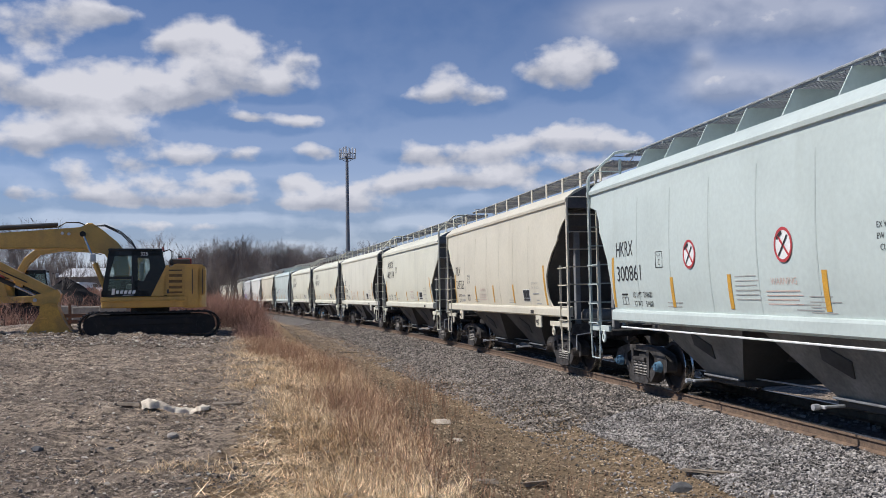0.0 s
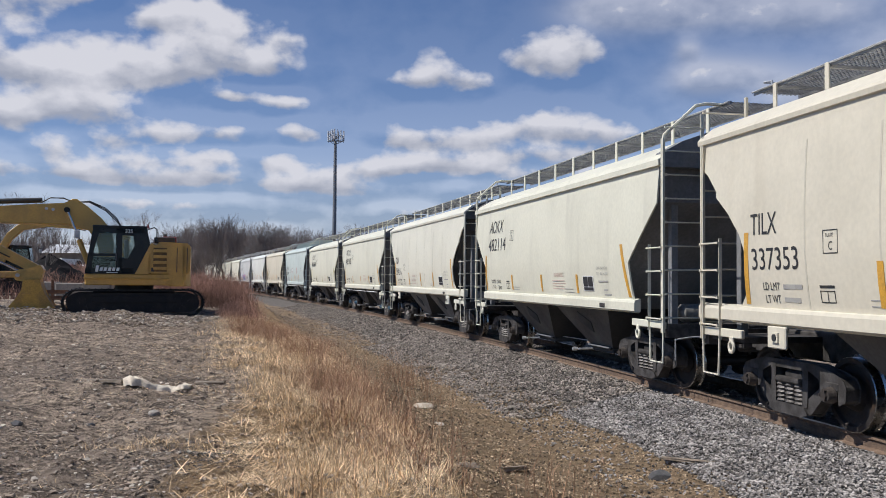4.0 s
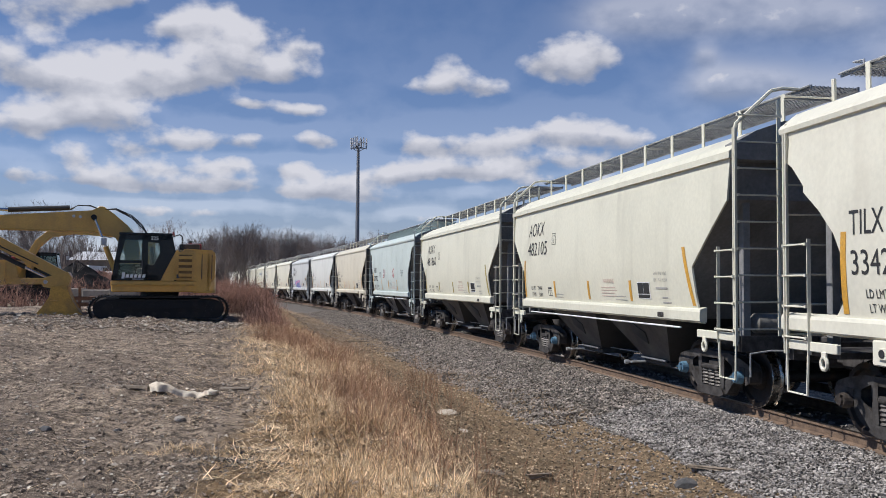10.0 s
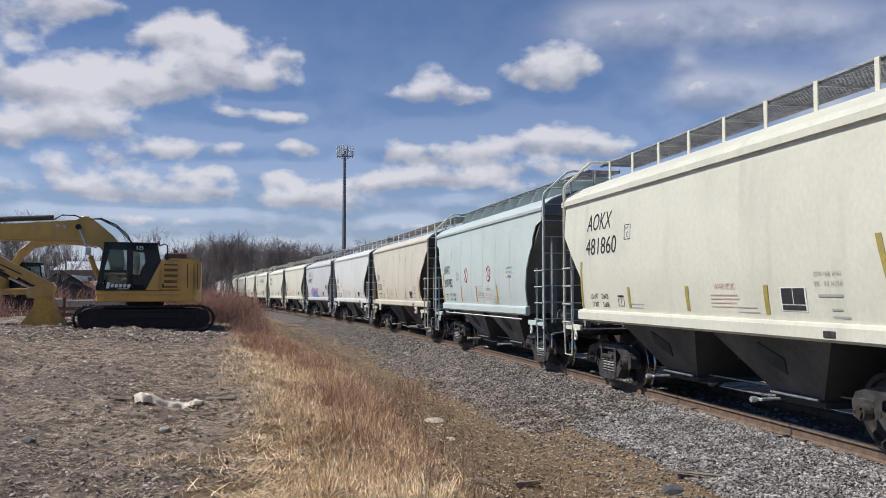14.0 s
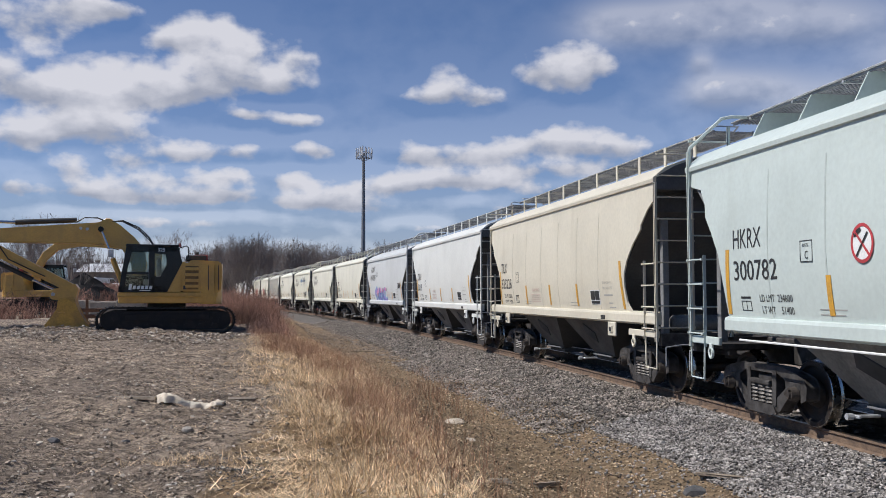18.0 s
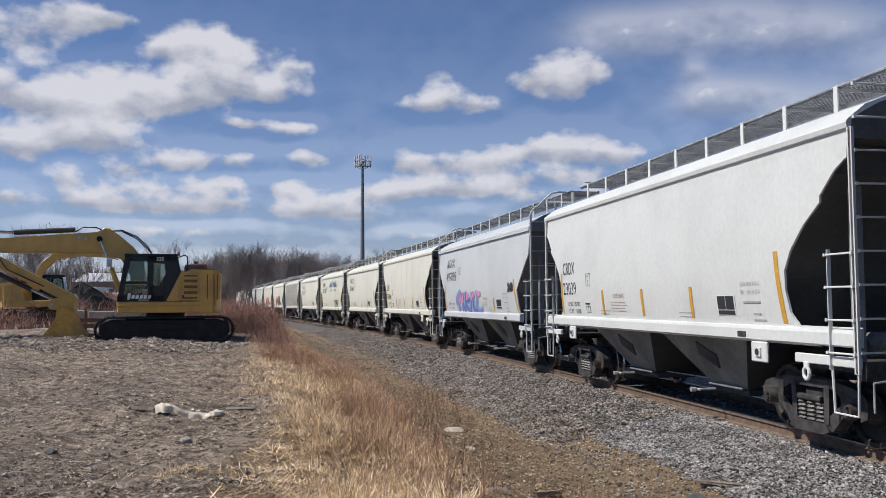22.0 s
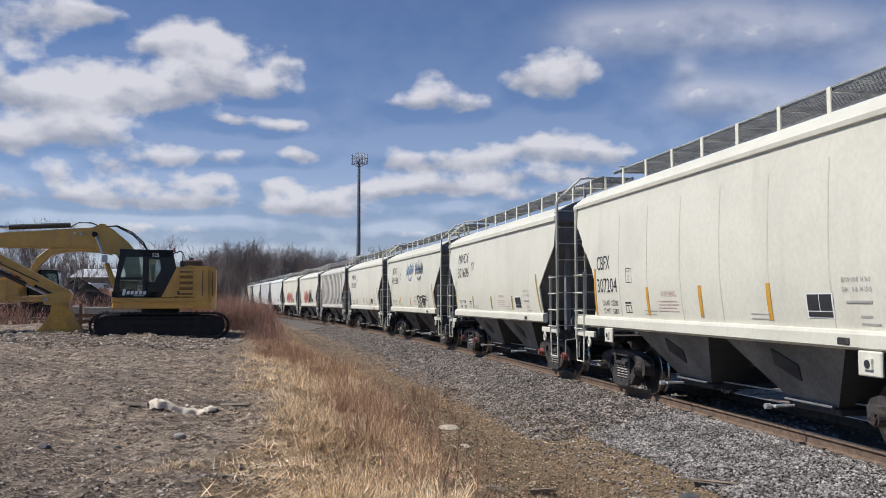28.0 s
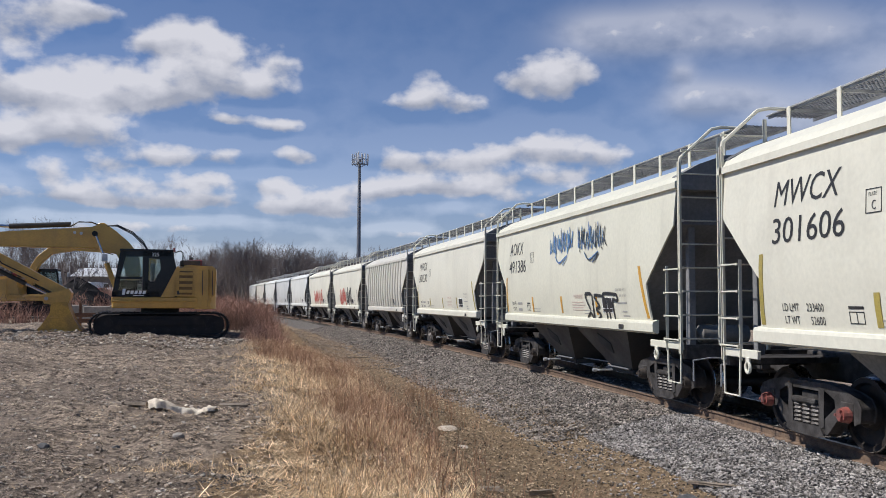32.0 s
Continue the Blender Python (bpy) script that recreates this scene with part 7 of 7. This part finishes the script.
x, y = (np.concatenate(v) for v in zip(tuft_places(g, 2000, 5.6, 11.0, 6.3, 7.5, 0.42), tuft_places(g, 3000, 10.5, 24.0, 6.3, 7.9, 0.5)))
shrubs("straw_stalks", x, y, 0.06 + 0.32 * g.uniform(0, 1, len(x)) ** 1.6, 0.007, M_STRAW, "standing pale straw stalks with side shoots", 46, "grass", 3, 0.9)
x, y = g.uniform(-24, -14, 9000), g.uniform(48, 70, 9000)
away = track_uv(x, y)[1] > 10.5
x, y = x[away][:5000], y[away][:5000]
blades("brush", x, y, g.uniform(0.3, 1.0, len(x)), g.uniform(0.1, 0.7, len(x)), g.uniform(0.02, 0.05, len(x)), M_BRUSH, "low brown weeds beyond the yard", 44, "bushes", bits=2)


# ---- trees ----
def bare_tree(seed, tall, spread=1.0, levels=5):
    """Winter tree: tapered trunk and limbs in one mesh, fine twigs in another."""
    q = random.Random(seed)
    wood, fine = ([], []), ([], [])

    def seg(store, a, b, ra, rb, sides):
        verts, faces = store
        d = (b - a).normalized()
        o = d.orthogonal().normalized()
        p = d.cross(o)
        base = len(verts)
        for c, r in ((a, ra), (b, rb)):
            for k in range(sides):
                t = 2 * math.pi * k / sides
                verts.append(tuple(c + (o * math.cos(t) + p * math.sin(t)) * r))
        for k in range(sides):
            faces.append((base + k, base + (k + 1) % sides, base + sides + (k + 1) % sides, base + sides + k))

    def grow(a, d, length, r, level):
        pos, way, rad = a, d, r
        steps = 3 if level < 2 else 2
        for k in range(steps):
            way = (way + Vector((q.uniform(-0.2, 0.2), q.uniform(-0.2, 0.2), q.uniform(-0.05, 0.16)))).normalized()
            nxt = pos + way * (length / steps)
            nr = rad * (0.84 if level else 0.86)
            seg(wood if level < 3 else fine, pos, nxt, rad, nr, 6 if level < 2 else 3)
            pos, rad = nxt, nr
            if level < levels:
                m = q.choice((1, 2)) if level else (q.choice((1, 2, 2)) if k else 1)
                for _ in range(m if level < levels - 1 else 2):
                    t = Vector((q.uniform(-1, 1), q.uniform(-1, 1), q.uniform(0.0, 0.9))).normalized()
                    grow(pos, (way * 0.8 + t * 0.62 * spread).normalized(), length * q.uniform(0.5, 0.78), max(0.014, rad * q.uniform(0.4, 0.62)), level + 1)

    grow(Vector((0, 0, -0.2)), Vector((q.uniform(-0.08, 0.08), q.uniform(-0.08, 0.08), 1)).normalized(), tall * 0.60, tall * 0.016, 0)
    out = []
    for name, (v, f), mat in (("trunk", wood, M_BARK), ("crown", fine, M_TWIG)):
        me = bpy.data.meshes.new(name)
        me.from_pydata(v, [], f)
        me.materials.append(mat)
        out.append(me)
    return out


TREES = []
for sd in range(6):
    tr_me, cr_me = bare_tree(40 + sd, 11.0, 1.0 + 0.15 * (sd % 3))
    TREES.append((tr_me, cr_me, sorted(v.co.z for v in cr_me.vertices)[int(len(cr_me.vertices) * 0.998)]))


def plant(k, x, y, size, label):
    tr = new("tree")
    tr.matrix_basis = pose(x, y, ground_z(x, y) - 0.1, 0, 0, random.uniform(0, 360)) @ Matrix.Scale(size / TREES[k % 6][2], 4)
    tagged(tr, label, "tree", "bare winter trees")
    part("trunk", TREES[k % 6][0], None, tr)
    part("crown", TREES[k % 6][1], None, tr, "leafless crown of fine grey-brown twigs")


q = random.Random(5)
count = 0
# the wood behind the train
for k in range(125):
    px = q.uniform(285, 610)
    y = q.uniform(125, 200)
    x = (px - 784) / 1544 * y
    top = np.interp(px, [285, 330, 400, 480, 560, 610], [465, 432, 410, 418, 426, 440]) + q.uniform(-4, 22)
    plant(k, x, y, max(4.0, (520 - top) / 1544 * y + 1.8), "bare grey-brown tree in the wood beyond the tracks")
# right of the mast
for k in range(12):
    px = q.uniform(640, 735)
    y = q.uniform(120, 160)
    top = np.interp(px, [640, 680, 735], [432, 402, 425]) + q.uniform(0, 18)
    plant(k, (px - 784) / 1544 * y, y, (520 - top) / 1544 * y + 1.8, "bare tree rising behind the train")
# behind the excavators
for k in range(15):
    px = q.uniform(-60, 190)
    y = q.uniform(75, 125)
    top = np.interp(px, [-60, 20, 80, 150, 190], [424, 408, 402, 446, 460]) + q.uniform(-4, 36)
    plant(k, (px - 784) / 1544 * y, y, (520 - top) / 1544 * y + 1.8, "bare tree behind the parked excavators")
for px, top, y in ((255, 428, 120), (238, 442, 130), (270, 438, 128), (96, 440, 62)):
    plant(int(px), (px - 784) / 1544 * y, y, (520 - top) / 1544 * y + 1.8, "slender bare tree standing apart")
# farther woods, as one mass of stems
n = 22000
fy = g.uniform(190, 260, n)
fx = (g.uniform(-150, 1000, n) - 784) / 1544 * fy
hh = g.uniform(3, 8.0, n) * np.interp(fx / fy, [-0.6, -0.45, -0.38, -0.34, -0.30, -0.1, 0.2], [1.3, 1.55, 1.4, 1.0, 1.2, 1.0, 0.9])
blades("far_woods", fx, fy, hh, g.uniform(0.02, 0.35, n), g.uniform(0.10, 0.35, n), M_TWIG, "distant leafless woodland along the horizon", 51, "woods")


# ---- single things on the ground ----
M_RAG = surface("dirty_white_cloth", (0.74, 0.66, 0.54), (0.60, 0.51, 0.40), 5, (0.4, 0.65), 30, 0.2, 0.95, 0, 0.3, 40)
M_ROCK = surface("dark_rock", (0.12, 0.118, 0.12), (0.07, 0.07, 0.072), 6, (0.4, 0.65), 30, 0.3, 0.9, 0, 0.4, 40)
M_PALEROCK = surface("pale_rock", (0.42, 0.38, 0.33), (0.3, 0.26, 0.22), 6, (0.4, 0.65), 30, 0.3, 0.9, 0, 0.3, 40)
M_PALESLAB = surface("bleached_concrete_chip", (0.58, 0.50, 0.40), (0.42, 0.35, 0.27), 6, (0.4, 0.65), 30, 0.3, 0.95, 0, 0.3, 40)
M_WOOD = surface("grey_broken_wood", (0.26, 0.21, 0.16), (0.15, 0.12, 0.09), 8, (0.4, 0.65), 40, 0.3, 0.9, 0, 0.3, 40)


def rag_mesh():
    bm = bmesh.new()
    nx, ny = 80, 18
    gr = []
    for i in range(nx + 1):
        row = []
        for j in range(ny + 1):
            a, b = i / nx, j / ny * 2 - 1
            lump = 0.034 * math.exp(-((a - 0.17) / 0.15) ** 4) + 0.042 * math.exp(-((a - 0.52) / 0.26) ** 4) + 0.042 * math.exp(-((a - 0.88) / 0.09) ** 2)
            wid = 0.07 + 0.09 * math.exp(-((a - 0.15) / 0.12) ** 2) + 0.07 * math.exp(-((a - 0.88) / 0.09) ** 2)
            wid = wid * min(1.0, math.sqrt(max(0.0, a * 14)), math.sqrt(max(0.0, (1 - a) * 14)))
            fold = min(1.0, 0.25 + lump * 11) * 0.8 * (0.016 * math.sin(b * 9 + a * 24) + 0.010 * math.sin(a * 61 + b * 7) + 0.006 * math.sin(a * 110 - b * 13))
            row.append(bm.verts.new((a * 0.86 + 0.02 * math.sin(b * 5 + a * 9), b * wid * (1 + 0.18 * math.sin(a * 37 + b)) - 0.06 * math.sin(a * 6.5), 0.006 + max(0.012, lump + 0.03 + fold) * (1 - b * b) ** 0.5)))
        gr.append(row)
    for i in range(nx):
        for j in range(ny):
            bm.faces.new((gr[i][j], gr[i + 1][j], gr[i + 1][j + 1], gr[i][j + 1]))
    return bm


def loose(name, me, x, y, label, category, rz=0.0, sink=0.0, lift=0.0):
    ob = new(name, me)
    ob.matrix_basis = pose(x, y, ground_z(x, y) - sink + lift, 0, 0, rz)
    return tagged(ob, label, category)


rag_bm = rag_mesh()
for v in rag_bm.verts:
    v.co.z += ground_z(-3.80 + v.co.x, 10.75 + v.co.y) - ground_z(-3.80, 10.75) + 0.026
loose("rag", mesh_of(rag_bm, "rag", M_RAG, True), -3.80, 10.75, "crumpled dirty white cloth lying on the earth", "rag", 0)


def rock_mesh(size, seed, material, flat=0.7):
    q = random.Random(seed)
    bm = bmesh.new()
    bmesh.ops.create_icosphere(bm, subdivisions=2, radius=size / 2)
    for v in bm.verts:
        v.co *= 1 + q.uniform(-0.16, 0.16)
        v.co.z *= flat
    return mesh_of(bm, "rock", material)


for x, y, sz, mat, lab in ((2.77, 10.65, 0.30, M_ROCK, "dark angular rock at the foot of the track bed"), (2.98, 13.15, 0.16, M_ROCK, "grey rock on the loose stones"), (-2.92, 9.21, 0.13, M_PALEROCK, "pale rock on the bare yard"),
                           (0.03, 12.82, 0.26, M_PALESLAB, "flat pale stone at the edge of the grass"), (-0.18, 14.66, 0.42, M_PALESLAB, "broad pale stone at the edge of the grass"), (-3.5, 9.0, 0.10, M_ROCK, "small dark rock on the yard"), (-4.2, 8.91, 0.12, M_ROCK, "dark clod on the yard"),
                           (-1.42, 32.9, 0.26, M_PALEROCK, "white stone in the ditch"), (-2.19, 31.2, 0.20, M_PALEROCK, "white stone in the ditch"), (0.2, 24.0, 0.2, M_PALEROCK, "pale stone beside the track bed")):
    loose("rock", rock_mesh(sz, int(x * 100), mat, 0.28 if mat == M_PALESLAB else 0.7), x, y, lab, "rock", random.uniform(0, 360), sz * 0.05)
for x, y, ln, rz in ((-4.7, 36.6, 1.9, 8), (-4.4, 37.3, 1.4, -4), (-5.4, 48.5, 0.9, 12), (3.3, 10.9, 0.9, -28), (-4.15, 10.98, 0.6, -4), (-0.04, 23.7, 1.3, 38), (0.99, 21.5, 0.5, 12), (-3.1, 12.2, 0.4, 4), (0.95, 10.2, 0.3, 20), (0.35, 8.95, 0.22, -10)):
    bm = boxed(-ln / 2, ln / 2, -0.05, 0.05, 0, 0.035, 0.008)
    for v in bm.verts:
        v.co += Vector((random.uniform(-0.03, 0.03), random.uniform(-0.02, 0.02), random.uniform(-0.005, 0.01)))
    loose("broken_board", mesh_of(bm, "broken_board", M_WOOD), x, y, "broken grey board lying on the ground", "board", rz, 0.0, 0.012)
M_SPOIL = surface("black_spoil", (0.022, 0.021, 0.022), (0.035, 0.033, 0.032), 2, (0.4, 0.65), 12, 0.3, 0.95, 0, 0.5, 15, spec=0.05)
# a heap of dark spoil beside the second excavator
heap = bmesh.new()
q = random.Random(77)
rings = []
for i in range(9):
    r = 3.0 * i / 8
    rings.append([heap.verts.new((r * math.cos(a) * 1.15, r * math.sin(a), 2.5 * max(0.0, 1 - i / 8) ** 0.8 + (q.uniform(-0.12, 0.12) if i < 8 else -0.2))) for a in [2 * math.pi * k / 28 for k in range(28)]])
for a, b in zip(rings, rings[1:]):
    for k in range(28):
        heap.faces.new((a[k], a[(k + 1) % 28], b[(k + 1) % 28], b[k]))
loose("earth_mound", mesh_of(heap, "earth_mound", M_SPOIL), -27.6, 63.0, "mound of dark spoil beside the second excavator", "mound")
# a patch of dark cinders
n = 2600
x, y = g.normal(-1.75, 0.22, n), g.normal(7.5, 0.26, n)
stones("cinders", x, y, height(x, y) + 0.004, g.uniform(0.006, 0.02, n), M_ROCK, "patch of dark cinders on the yard", 0.7, 61, lump=True)


# ---- movement ----
CAR_LENGTH, LEAD = 13.2, 19.28
ADVANCE = ((-1, -4.65), (0, -0.03), (2, 9.18), (6, 27.9), (9, 41.87), (13, 60.12), (19, 87.53), (23, 106.5), (28, 130.6), (30, 140.34), (32, 150.25), (33, 155.2))


def rolled(t):
    """How far the train has come: the distances above, joined and smoothed over two seconds."""
    times, way = [a for a, _ in ADVANCE], [b for _, b in ADVANCE]
    near = np.clip(t + np.linspace(-1, 1, 9), -1, 33)
    return float(np.mean(np.interp(near, times, way)))


def motions():
    """The train rolls past, its wheels turn, and the clouds drift."""
    for k, car in enumerate(CARS):
        rows = []
        for t in range(33):
            s = LEAD + CAR_LENGTH * k - rolled(t) - CAR_LENGTH / 2
            xa, ya, _ = on_track(s - 4.4)
            xb, yb, _ = on_track(s + 4.4)
            rows.append((t, Matrix.Translation(((xa + xb) / 2, (ya + yb) / 2, 0)) @ Matrix.Rotation(math.atan2(-(xb - xa), yb - ya), 4, "Z")))
        walk(car, rows)
    walk(clouds, [(t, Matrix.Rotation(radians(0.066 * (t - 13)), 4, "Z")) for t in (0, 8, 16, 24, 32)])
    first = {}
    for ws, dy in WHEELSETS:
        if dy not in first:
            rows = []
            for i in range(321):
                t = i * 0.1
                a = rolled(t) / 0.457
                rows.append((t, Matrix.Translation((0, dy, 0.457)) @ Matrix.Rotation(a, 4, "X")))
            walk(ws, rows)
            first[dy] = ws
        else:
            src = first[dy].animation_data
            ws.rotation_mode = "QUATERNION"
            ws.animation_data_create()
            ws.animation_data.action = src.action
            ws.animation_data.action_slot = src.action_slot


motions()
